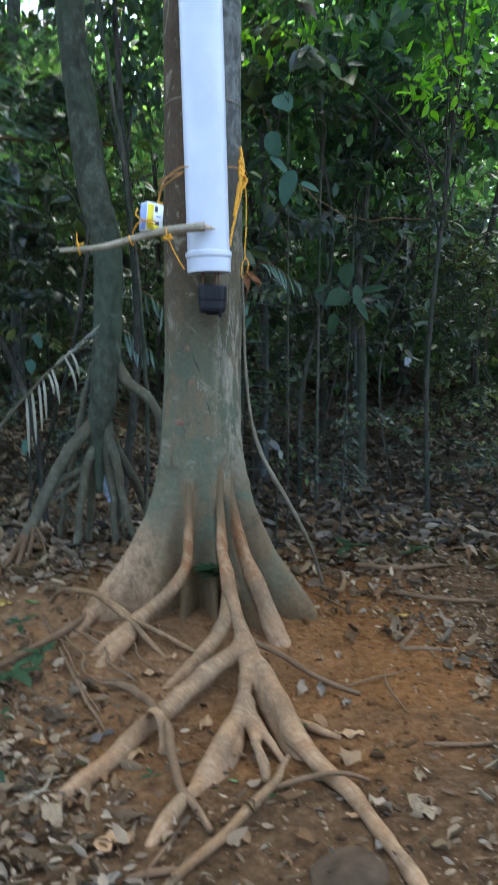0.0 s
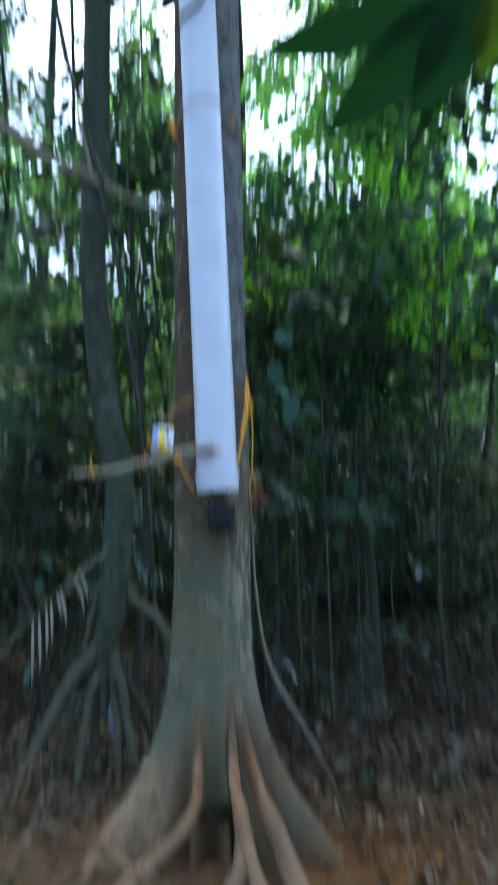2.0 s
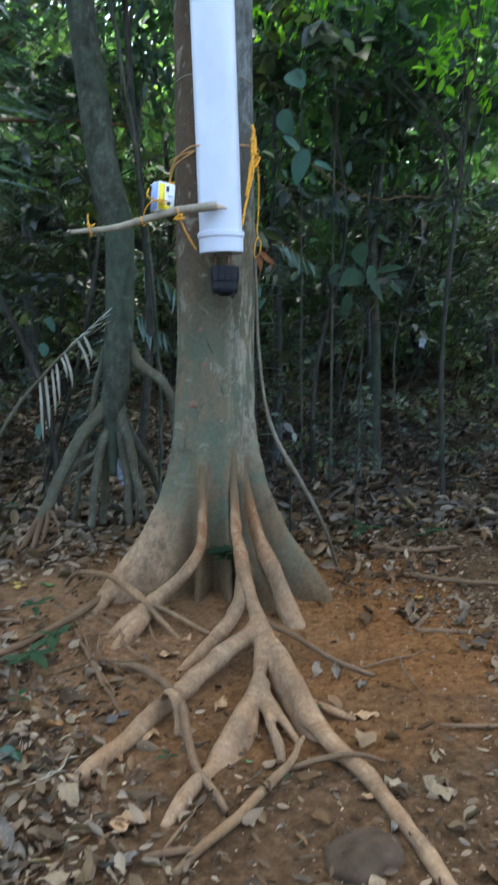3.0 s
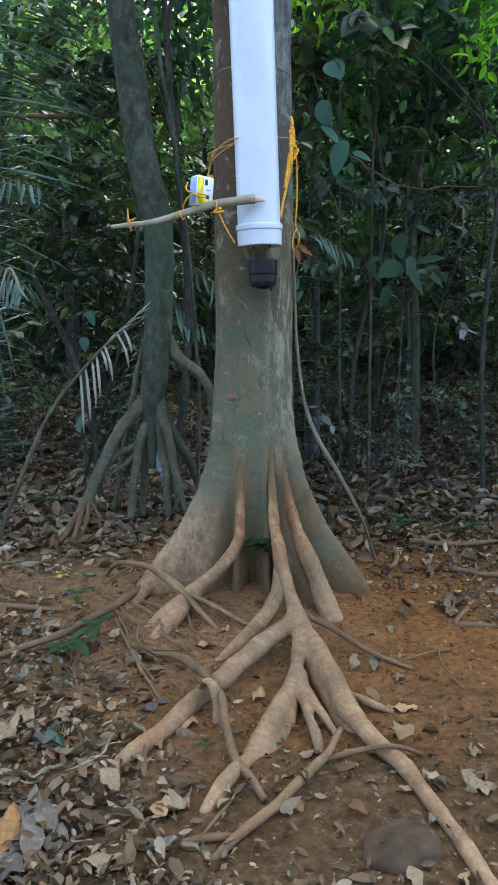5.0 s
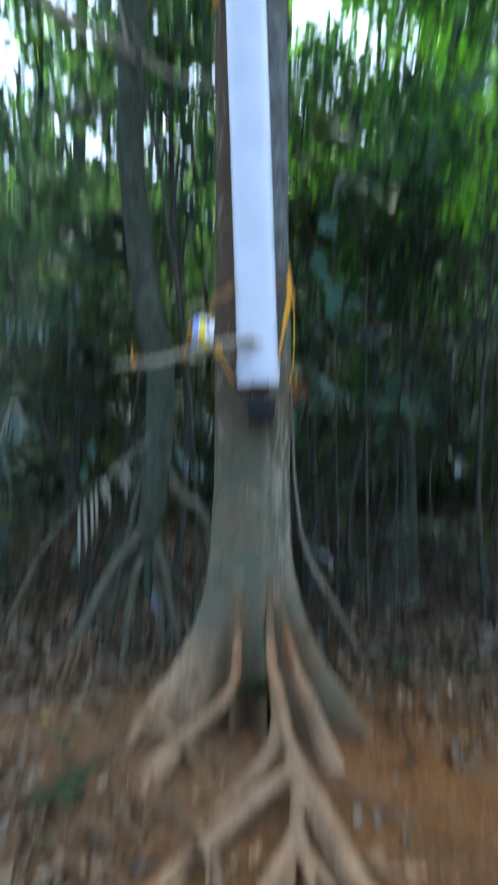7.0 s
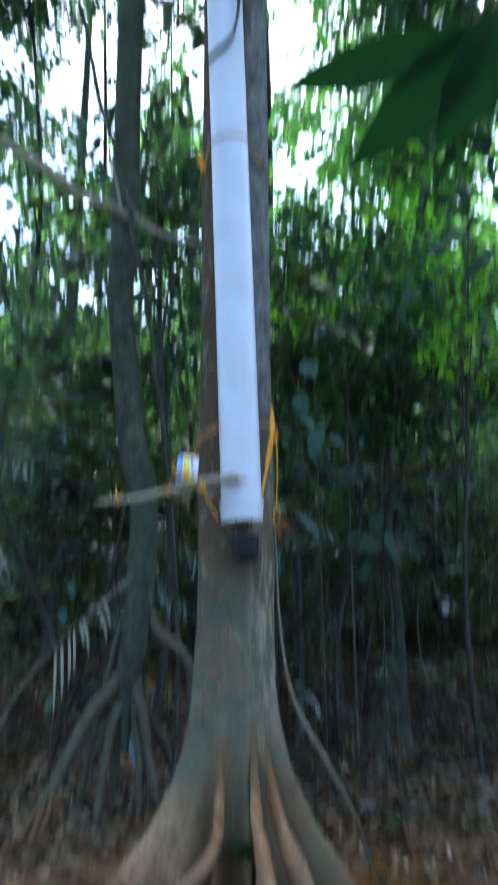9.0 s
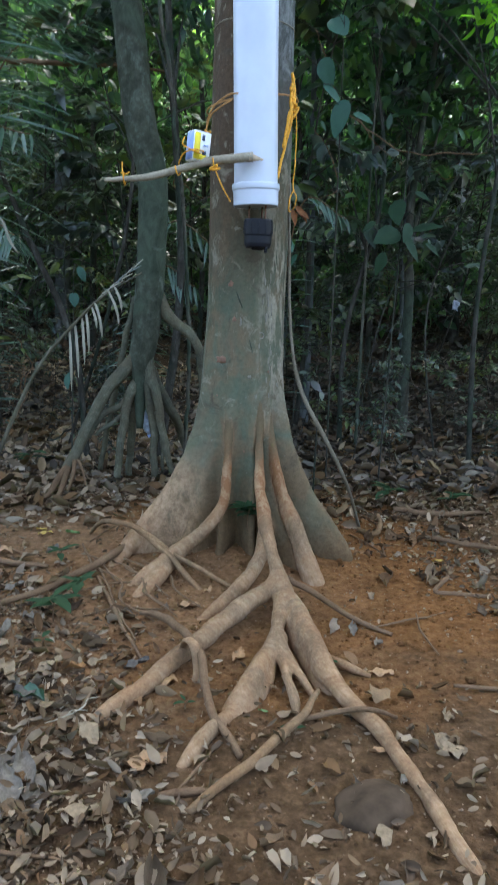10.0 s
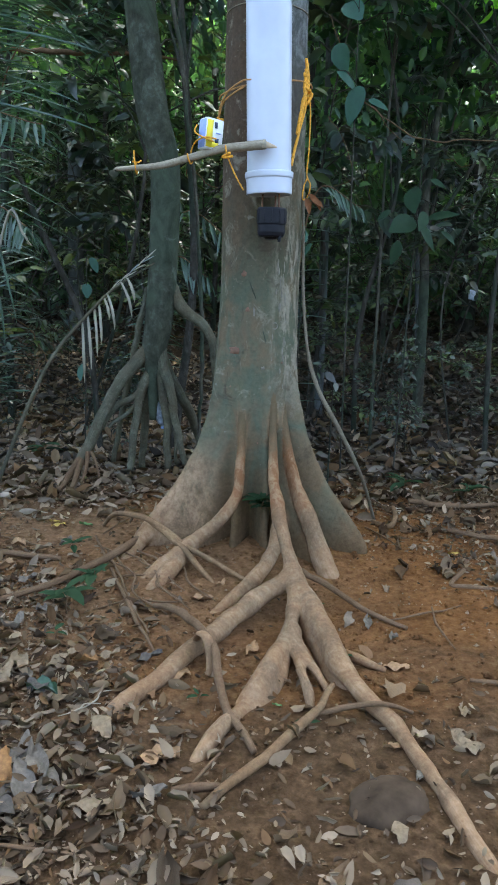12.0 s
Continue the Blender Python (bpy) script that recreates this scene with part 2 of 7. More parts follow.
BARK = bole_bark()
ROOT = limb_bark("tan_root_bark", (0.168, 0.096, 0.046), (0.256, 0.159, 0.086), (0.375, 0.257, 0.154), (0.14, 0.065, 0.026), 0.9, 0.35, (0.16, 0.07, 0.028), 0.72)
TWIG = limb_bark("twig_bark", (0.085, 0.05, 0.027), (0.15, 0.094, 0.052), (0.23, 0.158, 0.095), (0.09, 0.05, 0.026), 1.5)
STICK = limb_bark("dry_stick_bark", (0.2, 0.165, 0.115), (0.31, 0.265, 0.19), (0.42, 0.37, 0.28), (0.17, 0.14, 0.09), 1.5, 0.35)
CLIMBER = limb_bark("pale_climbing_root_bark", (0.1, 0.085, 0.058), (0.17, 0.145, 0.102), (0.28, 0.25, 0.19), (0.09, 0.065, 0.04), 1.5, 0.5)
DRYWOOD = limb_bark("weathered_root_bark", (0.12, 0.068, 0.032), (0.205, 0.128, 0.066), (0.29, 0.198, 0.112), (0.12, 0.06, 0.026), 1.0, 0.6, None, 0.5)
STILT = limb_bark("grey_green_stilt_bark", (0.058, 0.054, 0.034), (0.098, 0.093, 0.06), (0.2, 0.195, 0.14), (0.08, 0.056, 0.033), 1.0, 0.5, None, 0.6)
DARKBARK = bark("dark_green_bark", (0.035, 0.036, 0.024), (0.056, 0.06, 0.041), (0.11, 0.125, 0.096), (0.055, 0.067, 0.044), 0.05, (1, 1, 0.8), 7, 0.25, 0.66)
FARBARK = bark("dark_grey_brown_bark", (0.03, 0.027, 0.021), (0.052, 0.046, 0.036), (0.1, 0.096, 0.08), (0.034, 0.04, 0.028), 0.0, (1, 1, 0.4), 9, 0.4)

PALEBARK = bark("pale_blue_grey_bark", (0.06, 0.062, 0.06), (0.095, 0.1, 0.096), (0.16, 0.168, 0.16), (0.07, 0.08, 0.07), 0.0, (1, 1, 0.5), 6, 0.3)
POLEBARK = bark("brown_grey_pole_bark", (0.045, 0.04, 0.028), (0.075, 0.068, 0.05), (0.15, 0.145, 0.115), (0.055, 0.066, 0.045), 0.04, (1, 1, 0.4), 9, 0.4)
GREENS = [(0.044, 0.058, 0.047), (0.056, 0.08, 0.06), (0.07, 0.104, 0.068), (0.084, 0.102, 0.092), (0.098, 0.14, 0.064), (0.078, 0.062, 0.045)]
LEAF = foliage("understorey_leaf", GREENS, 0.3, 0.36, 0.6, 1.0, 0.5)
# crown and far leaves: sun, shade and haze are put into these colours
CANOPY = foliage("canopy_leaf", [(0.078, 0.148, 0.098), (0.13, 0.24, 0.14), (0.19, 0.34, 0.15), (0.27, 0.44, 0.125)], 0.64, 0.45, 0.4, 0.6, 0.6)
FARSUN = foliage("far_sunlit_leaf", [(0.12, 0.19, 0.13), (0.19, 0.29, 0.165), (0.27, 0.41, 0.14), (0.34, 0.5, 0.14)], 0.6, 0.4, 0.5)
SUNLEAF = foliage("backlit_yellow_green_leaf", [(0.08, 0.19, 0.03), (0.17, 0.35, 0.03), (0.28, 0.5, 0.035), (0.4, 0.64, 0.055)], 0.7)
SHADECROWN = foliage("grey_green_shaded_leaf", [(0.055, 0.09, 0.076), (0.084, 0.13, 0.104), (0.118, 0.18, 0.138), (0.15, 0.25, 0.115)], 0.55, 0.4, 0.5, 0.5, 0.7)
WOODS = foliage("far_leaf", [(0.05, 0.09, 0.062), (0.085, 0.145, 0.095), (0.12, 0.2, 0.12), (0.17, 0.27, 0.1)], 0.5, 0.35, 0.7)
BLUELEAF = foliage("broad_bluish_leaf", [(0.034, 0.085, 0.058), (0.055, 0.12, 0.085)], 0.15, 0.5, 0.25)
DARKLEAF = foliage("dark_overhang_leaf", [(0.016, 0.052, 0.022), (0.024, 0.07, 0.026)], 0.3, 0.7, 0.1)
# lit copy of the overhang leaf: light through the blade put into its yellow
LITLEAF = foliage("backlit_overhang_leaf", [(0.09, 0.13, 0.012), (0.1, 0.14, 0.015)], 0.5, 0.6, 0.2)
# darker crown leaf with shade put into its colour
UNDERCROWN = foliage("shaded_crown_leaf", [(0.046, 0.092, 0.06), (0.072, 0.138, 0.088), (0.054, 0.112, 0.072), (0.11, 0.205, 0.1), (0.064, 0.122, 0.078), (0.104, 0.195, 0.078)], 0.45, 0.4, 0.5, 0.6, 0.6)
BROADGREEN = foliage("broad_dull_green_leaf", [(0.02, 0.046, 0.023), (0.034, 0.062, 0.034)], 0.25, 0.6, 0.12)
SPROUT = foliage("seedling_leaf", [(0.022, 0.046, 0.02), (0.032, 0.06, 0.024)], 0.2, 0.7, 0.1)
PALM = foliage("palm_leaflet", [(0.05, 0.105, 0.07), (0.11, 0.17, 0.135), (0.07, 0.125, 0.08), (0.04, 0.07, 0.05)], 0.25, 0.33, 0.7)
DRYPALM = foliage("dry_palm_leaflet", [(0.16, 0.17, 0.16), (0.32, 0.29, 0.22), (0.22, 0.19, 0.13)], 0.2, 0.6)
LITTERCOLS = [(0.04, 0.022, 0.011), (0.1, 0.057, 0.026), (0.2, 0.128, 0.066), (0.11, 0.076, 0.045), (0.055, 0.036, 0.021), (0.22, 0.15, 0.08), (0.035, 0.021, 0.011), (0.085, 0.047, 0.021), (0.28, 0.21, 0.135), (0.14, 0.078, 0.034), (0.18, 0.1, 0.047), (0.07, 0.042, 0.022), (0.2, 0.15, 0.1), (0.15, 0.115, 0.078)]
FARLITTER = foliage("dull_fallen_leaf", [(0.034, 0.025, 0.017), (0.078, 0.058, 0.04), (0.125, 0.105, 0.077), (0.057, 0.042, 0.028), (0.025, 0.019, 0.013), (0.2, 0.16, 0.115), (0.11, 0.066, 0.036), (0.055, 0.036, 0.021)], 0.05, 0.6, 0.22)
PALELITTER = foliage("pale_fallen_leaf", [(0.36, 0.26, 0.165), (0.28, 0.2, 0.125), (0.19, 0.122, 0.072), (0.35, 0.285, 0.21), (0.12, 0.077, 0.045)], 0.08, 0.75, 0.12)
CRUMB = foliage("dark_leaf_crumb", [(0.06, 0.04, 0.022), (0.12, 0.076, 0.042), (0.08, 0.055, 0.035), (0.19, 0.13, 0.078), (0.24, 0.175, 0.11), (0.3, 0.23, 0.155)], 0.05, 0.85, 0.08)
LITTER = foliage("fallen_leaf", LITTERCOLS, 0.1, 0.8, 0.1)


def object_tint(name, colours, rough=0.6):
    """Fallen leaves that are objects of their own: tint by each object's random number."""
    m, nt, b = material(name, 0.75, 0, 0.12)
    info = nt.nodes.new("ShaderNodeObjectInfo")
    n = len(colours)
    c = ramp(nt, info.outputs["Random"], [(i / (n - 1), k) for i, k in enumerate(colours)])
    spots = noise_of(nt, 45, 5, 0.7)
    c = mix(nt, ramp(nt, spots, [(0.55, (0, 0, 0)), (0.72, (0.8, 0.8, 0.8))]), c, (0.07, 0.05, 0.035))
    vein = noise_of(nt, 8, 3, 0.5, (1, 12, 1))
    c = mix(nt, 0.3, c, ramp(nt, vein, [(0.35, (0.5, 0.5, 0.5)), (0.65, (1, 1, 1))]), "MULTIPLY")
    nt.links.new(c, b.inputs["Base Color"])
    bump(nt, b, vein, 0.3, 0.004)
    return m


FALLEN = object_tint("fallen_leaf_single", LITTERCOLS)
PVC = plain("white_pvc", (0.5, 0.52, 0.575), 0.34, 0, 0.5, 0.1, 5)
BLACKPLASTIC = plain("black_plastic", (0.009, 0.009, 0.012), 0.5, 0, 0.2, 0.3)
STEEL = plain("rusty_steel", (0.16, 0.08, 0.05), 0.6, 0.6)
ORANGE = plain("orange_cord", (0.62, 0.29, 0.025), 0.65, 0, 0.25, 0.55, 90, 0.5)
RUSTLEAF = plain("rusty_dry_leaf", (0.2, 0.085, 0.035), 0.7, 0, 0.2, 0.5, 30, 0.3)
BROWNCORD = plain("weathered_orange_wire", (0.4, 0.2, 0.06), 0.6, 0, 0.3, 0.4, 60)
CARD = plain("white_card", (0.75, 0.75, 0.73), 0.55, 0, 0.4, 0.05)
CARDBLUE = plain("blue_card", (0.25, 0.33, 0.6), 0.55, 0, 0.4, 0.15)
CARDYELLOW = plain("yellow_print", (0.75, 0.6, 0.03), 0.55, 0, 0.4, 0.1)
INK = plain("dark_print", (0.04, 0.05, 0.09), 0.6)
PALEPLASTIC = plain("pale_blue_plastic", (0.2, 0.225, 0.25), 0.35, 0, 0.5, 0.6, 45, 0.6)
STONE = plain("dark_brown_stone", (0.055, 0.038, 0.024), 0.95, 0, 0.05, 0.5, 12, 0.6)
GRIT = plain("pale_grit", (0.2, 0.135, 0.08), 0.8, 0, 0.3, 0.5, 120)
FUNGUS = plain("pale_scar", (0.17, 0.15, 0.115), 0.8, 0, 0.2, 0.3, 60)
FRESHWOOD = plain("cut_wood", (0.42, 0.32, 0.21), 0.7, 0, 0.2, 0.25, 60)
REDSCAR = plain("reddish_scar", (0.16, 0.09, 0.057), 0.8, 0, 0.2, 0.3, 60)


def soil():
    m, nt, b = material("orange_forest_soil", 0.95, 0, 0.06)
    broad = noise_of(nt, 1.1, 4, 0.6, None, 0.6)
    grain = noise_of(nt, 30, 8, 0.7)
    clods = noise_of(nt, 7, 6, 0.65)
    orange = ramp(nt, grain, [(0.3, (0.096, 0.042, 0.013)), (0.52, (0.168, 0.077, 0.026)), (0.8, (0.25, 0.132, 0.054))])
    humus = ramp(nt, grain, [(0.3, (0.05, 0.027, 0.012)), (0.52, (0.1, 0.058, 0.028)), (0.78, (0.185, 0.115, 0.062))])
    dry = ramp(nt, grain, [(0.3, (0.108, 0.056, 0.025)), (0.52, (0.2, 0.115, 0.057)), (0.78, (0.3, 0.192, 0.105))])
    # bare orange earth round the foot of the big tree, humus everywhere else
    tc = nt.nodes.new("ShaderNodeTexCoord")
    sub = node(nt, "ShaderNodeVectorMath")
    sub.operation = "DISTANCE"
    nt.links.new(tc.outputs["Object"], sub.inputs[0])
    sub.inputs[1].default_value = (0.18, -0.05, 0)
    mr = node(nt, "ShaderNodeMapRange")
    mr.inputs[1].default_value, mr.inputs[2].default_value = 0.75, 2.3
    nt.links.new(sub.outputs["Value"], mr.inputs[0])
    add = nt.nodes.new("ShaderNodeMath")
    add.operation = "MULTIPLY_ADD"
    nt.links.new(broad, add.inputs[0])
    add.inputs[1].default_value = 1.25
    nt.links.new(mr.outputs[0], add.inputs[2])
    f = ramp(nt, add.outputs[0], [(0.76, (0, 0, 0)), (1.06, (1, 1, 1))])
    c = mix(nt, f, orange, humus)
    # paler dry earth beside the roots
    spot = node(nt, "ShaderNodeVectorMath")
    spot.operation = "DISTANCE"
    nt.links.new(tc.outputs["Object"], spot.inputs[0])
    spot.inputs[1].default_value = (-0.75, -0.35, 0)
    pale = times(nt, span(nt, spot.outputs["Value"], 1.5, 0.6), ramp(nt, broad, grey(0.35, 0.6, 0.45, 0.95)))
    c = mix(nt, pale, c, dry)
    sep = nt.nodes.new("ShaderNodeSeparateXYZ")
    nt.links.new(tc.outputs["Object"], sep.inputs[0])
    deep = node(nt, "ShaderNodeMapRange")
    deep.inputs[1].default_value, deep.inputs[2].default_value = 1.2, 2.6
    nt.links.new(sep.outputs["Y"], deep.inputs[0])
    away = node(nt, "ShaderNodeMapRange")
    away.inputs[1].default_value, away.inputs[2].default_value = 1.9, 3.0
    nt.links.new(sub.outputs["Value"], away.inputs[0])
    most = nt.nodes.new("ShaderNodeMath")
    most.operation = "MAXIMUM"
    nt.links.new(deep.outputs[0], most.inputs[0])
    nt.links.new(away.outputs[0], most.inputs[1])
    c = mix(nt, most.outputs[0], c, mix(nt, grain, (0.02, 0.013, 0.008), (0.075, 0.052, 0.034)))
    c = mix(nt, 0.5, c, ramp(nt, clods, [(0.35, (0.45, 0.45, 0.45)), (0.6, (1, 1, 1))]), "MULTIPLY")
    nt.links.new(c, b.inputs["Base Color"])
    hsum = nt.nodes.new("ShaderNodeMath")
    hsum.operation = "MULTIPLY_ADD"
    nt.links.new(clods, hsum.inputs[0])
    hsum.inputs[1].default_value = 2.0
    nt.links.new(grain, hsum.inputs[2])
    bump(nt, b, hsum.outputs[0], 1.0, 0.02)
    return m


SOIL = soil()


# ---- mesh helpers ----


def mesh_of(name, verts, faces, mat, smooth=True):
    me = bpy.data.meshes.new(name)
    me.from_pydata([tuple(map(float, v)) for v in verts], [], [tuple(map(int, f)) for f in faces])
    if smooth:
        me.polygons.foreach_set("use_smooth", [True] * len(me.polygons))
    me.materials.append(mat)
    me.update()
    return me


def part(name, data, mat, parent, label=""):
    """One mesh object under a thing or a part; data is a bmesh or (verts, faces)."""
    if isinstance(data, bmesh.types.BMesh):
        me = bpy.data.meshes.new(name)
        for f in data.faces:
            f.smooth = True
        data.to_mesh(me)
        data.free()
        me.materials.append(mat)
    else:
        me = mesh_of(name, data[0], data[1], mat)
        add_grain(me, data)
    ob = new(name, me)
    if parent:
        ob.parent = parent
    if label:
        ob["label"] = label
    return ob


def gz(x, y):
    """Height of the ground."""
    r = np.hypot(x, y + 0.5)
    far = np.clip((r - 2.5) / 6, 0, 1)
    near = 0.008 * np.sin(3.1 * x + 1.2) * np.sin(2.7 * y + 0.4) + 0.005 * np.sin(7.3 * x - 2.0 * y) + 0.004 * np.sin(9.1 * y + 3.3 * x + 1)
    foot = 0.035 * np.exp(-(np.hypot(x - 0.03, y - 0.17) / 0.62) ** 4)
    near = near + 0.006 * np.sin(23 * x + 1.3 * np.sin(11 * y)) * np.sin(19 * y + 1.7 * np.sin(13 * x)) + 0.0035 * np.sin(47 * x + 2 * np.sin(17 * y)) * np.sin(43 * y + 2 * np.sin(21 * x))
    bank = 0.115 * np.clip(y - 2.0, 0, 12) * np.clip((y - 2.0) / 2, 0, 1)
    return near + foot + bank + far * (0.10 * np.sin(0.9 * x + 0.5) * np.sin(0.7 * y + 1.0) + 0.05 * np.sin(1.9 * x - 1.3 * y))


def spline(points, n):
    """A smooth line of n points through a few control points (any number of columns)."""
    p = np.array(points, float)
    p = np.vstack([2 * p[0] - p[1], p, 2 * p[-1] - p[-2]])
    out = []
    for u in np.linspace(0, len(p) - 3 - 1e-6, n):
        i = int(u)
        t = u - i
        a, b, c, d = p[i:i + 4]
        out.append(0.5 * ((2 * b) + (c - a) * t + (2 * a - 5 * b + 4 * c - d) * t * t + (3 * b - a - 3 * c + d) * t ** 3))
    return np.array(out)


class Limb(list):
    """Vertices and faces of one limb, with the run along it for the bark's grain."""

    grain = ()


def tube(points, radii, n=24, seg=10, lump=0.12, flat=1.0, seed=0, wander=0.0):
    """A tapering, lumpy limb along control points; wander bends it a little from its line."""
    q = spline([(*p, r) for p, r in zip(points, radii)], n)
    c, rad = q[:, :3], np.maximum(q[:, 3], 0.0004)
    run = np.concatenate([[0], np.cumsum(np.linalg.norm(np.diff(c, axis=0), axis=1))])
    if wander:
        fade = np.minimum(1, np.minimum(np.arange(n), np.arange(n)[::-1]) / 4)
        c = c + np.array([wander * f * np.array(noise.noise_vector(Vector((s * 9, seed * 3.3, 0.5)))) for s, f in zip(run, fade)])
    tan = np.gradient(c, axis=0)
    tan /= np.linalg.norm(tan, axis=1)[:, None] + 1e-12
    ref = np.array([0.0, 0, 1]) if abs(tan[0][2]) < 0.9 else np.array([1.0, 0, 0])
    a = np.cross(tan[0], ref)
    a /= np.linalg.norm(a)
    verts, faces = [], []
    for i in range(n):
        a = a - tan[i] * (a @ tan[i])
        a /= np.linalg.norm(a) + 1e-12
        b = np.cross(tan[i], a)
        s = run[i] / max(0.03, 7 * float(rad.max()))
        for k in range(seg):
            th = 2 * math.pi * k / seg
            x, y = math.cos(th), math.sin(th)
            w = 1 + lump * (0.7 * noise.noise(Vector((x * 0.8 + seed * 7.1, y * 0.8, s * 0.8 + seed))) + 0.7 * noise.noise(Vector((x * 1.9, y * 1.9 + seed, s * 0.7))) + 0.1 * noise.noise(Vector((x * 4, y * 4 + seed, s * 5))))
            verts.append(c[i] + rad[i] * w * (x * a + y * flat * b))
    for i in range(n - 1):
        for k in range(seg):
            k2 = (k + 1) % seg
            faces.append((i * seg + k, i * seg + k2, (i + 1) * seg + k2, (i + 1) * seg + k))
    verts += [c[0], c[-1]]
    s, e = len(verts) - 2, len(verts) - 1
    for k in range(seg):
        k2 = (k + 1) % seg
        faces += [(s, k2, k), (e, (n - 1) * seg + k, (n - 1) * seg + k2)]
    limb = Limb([verts, faces])
    limb.grain = [(r + seed * 1.7, math.cos(2 * math.pi * k / seg), math.sin(2 * math.pi * k / seg)) for r in run for k in range(seg)] + [(0, 0, 0), (run[-1], 0, 0)]
    return limb


def add_grain(me, data):
    if isinstance(data, Limb):
        at = me.attributes.new("grain", "FLOAT_VECTOR", "POINT")
        at.data.foreach_set("vector", [float(v) for p in data.grain for v in p])


def joined(pieces):
    verts, faces = [], []
    for v, f in pieces:
        o = len(verts)
        verts += list(v)
        faces += [tuple(i + o for i in q) for q in f]
    return verts, faces


def lathe(profile, seg=40, centre=(0, 0, 0)):
    """A turned solid about the z axis from (radius, height) pairs."""
    profile = crisp(profile)
    verts, faces = [], []
    for r, z in profile:
        for k in range(seg):
            th = 2 * math.pi * k / seg
            verts.append((centre[0] + r * math.cos(th), centre[1] + r * math.sin(th), centre[2] + z))
    for i in range(len(profile) - 1):
        for k in range(seg):
            k2 = (k + 1) % seg
            faces.append((i * seg + k, i * seg + k2, (i + 1) * seg + k2, (i + 1) * seg + k))
    return verts, faces


def crisp(profile, e=0.0012):
    """Adds rings close to each corner of a turned profile, so that flat walls stay flat in shading."""
    out = [profile[0]]
    for (r0, z0), (r1, z1) in zip(profile, profile[1:]):
        l = math.hypot(r1 - r0, z1 - z0)
        if l > 3 * e:
            k = e / l
            out += [(r0 + (r1 - r0) * k, z0 + (z1 - z0) * k), (r1 - (r1 - r0) * k, z1 - (z1 - z0) * k)]
        out.append((r1, z1))
    return out


def unit(v):
    return v / (np.linalg.norm(v, axis=-1, keepdims=True) + 1e-9)


def blades(pos, axis, normal, length, width, fold=0.15, droop=0.15, simple=False):
    """Many leaf blades at once, folded along the midrib and drooping to the tip."""
    n = len(pos)
    axis = unit(axis)
    side = unit(np.cross(axis, normal))
    up = np.cross(side, axis)
    L, W = np.asarray(length)[:, None], np.asarray(width)[:, None]
    fold = np.broadcast_to(np.asarray(fold, float), (n,))[:, None]
    droop = np.broadcast_to(np.asarray(droop, float), (n,))[:, None]

    def at(u, w, lift):
        return pos + axis * L * u + side * W * w * 0.5 + up * (W * fold * lift - L * droop * u * u)

    if simple:
        rows = [at(0, 0, 0), at(0.42, -1, 1), at(0.42, 0, 0), at(0.42, 1, 1), at(1, 0, 0)]
        tmpl = [(0, 2, 1), (0, 3, 2), (1, 2, 4), (2, 3, 4)]
    else:
        rows = [at(0, 0, 0), at(0.16, -0.66, 1), at(0.16, 0, 0), at(0.16, 0.66, 1), at(0.45, -1, 1), at(0.45, 0, 0), at(0.45, 1, 1),
                at(0.76, -0.68, 1), at(0.76, 0, 0), at(0.76, 0.68, 1), at(1, 0, 0)]
        tmpl = [(0, 2, 1), (0, 3, 2), (1, 2, 5, 4), (2, 3, 6, 5), (4, 5, 8, 7), (5, 6, 9, 8), (7, 8, 10), (8, 9, 10)]
    k = len(rows)
    verts = np.stack(rows, 1).reshape(-1, 3)
    faces = [tuple(i + j * k for i in f) for j in range(n) for f in tmpl]
    return verts, faces


def sphere_dirs(n, g, flat=1.0):
    v = g.normal(size=(n, 3))
    v[:, 2] *= flat
    return unit(v)


# ---- ground: one sheet to the horizon ----
def build_ground():
    u = np.linspace(-1, 1, 231)
    s = np.sinh(u * 7.2) / np.sinh(7.2) * 400
    X, Y = np.meshgrid(s, s - 0.8, indexing="ij")
    Z = gz(X, Y)
    n = len(u)
    verts = np.stack([X, Y, Z], -1).reshape(-1, 3)
    faces = [(i * n + j, (i + 1) * n + j, (i + 1) * n + j + 1, i * n + j + 1) for i in range(n - 1) for j in range(n - 1)]
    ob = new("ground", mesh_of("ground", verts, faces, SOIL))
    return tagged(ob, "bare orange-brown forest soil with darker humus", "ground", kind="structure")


ground = build_ground()


# ---- the big tree with its spreading roots ----
TX, TY = 0.03, 0.17
# buttress: direction in degrees, reach at the ground, height over which it fades, half width in radians, steepness
BUTTRESS = [(-27, 0.47, 0.40, 0.24, 1.45), (-56, 0.36, 0.26, 0.12, 1.0), (-76, 0.13, 0.32, 0.12, 1.0), (-106, 0.11, 0.34, 0.13, 1.0), (-131, 0.22, 0.22, 0.15, 1.0),
            (-157, 0.44, 0.37, 0.27, 1.35), (-91, -0.07, 0.2, 0.12, 1.0), (-119, -0.06, 0.2, 0.1, 1.0), (-66, -0.1, 0.18, 0.06, 1.0), (-43, -0.12, 0.2, 0.09, 1.0), (150, 0.3, 0.4, 0.3, 1.0), (95, 0.35, 0.4, 0.3, 1.0), (40, 0.3, 0.4, 0.3, 1.0)]


def trunk_axis(z):
    return TX - 0.008 * max(0, z - 1.2) + 0.004 * math.sin(z * 1.3), TY


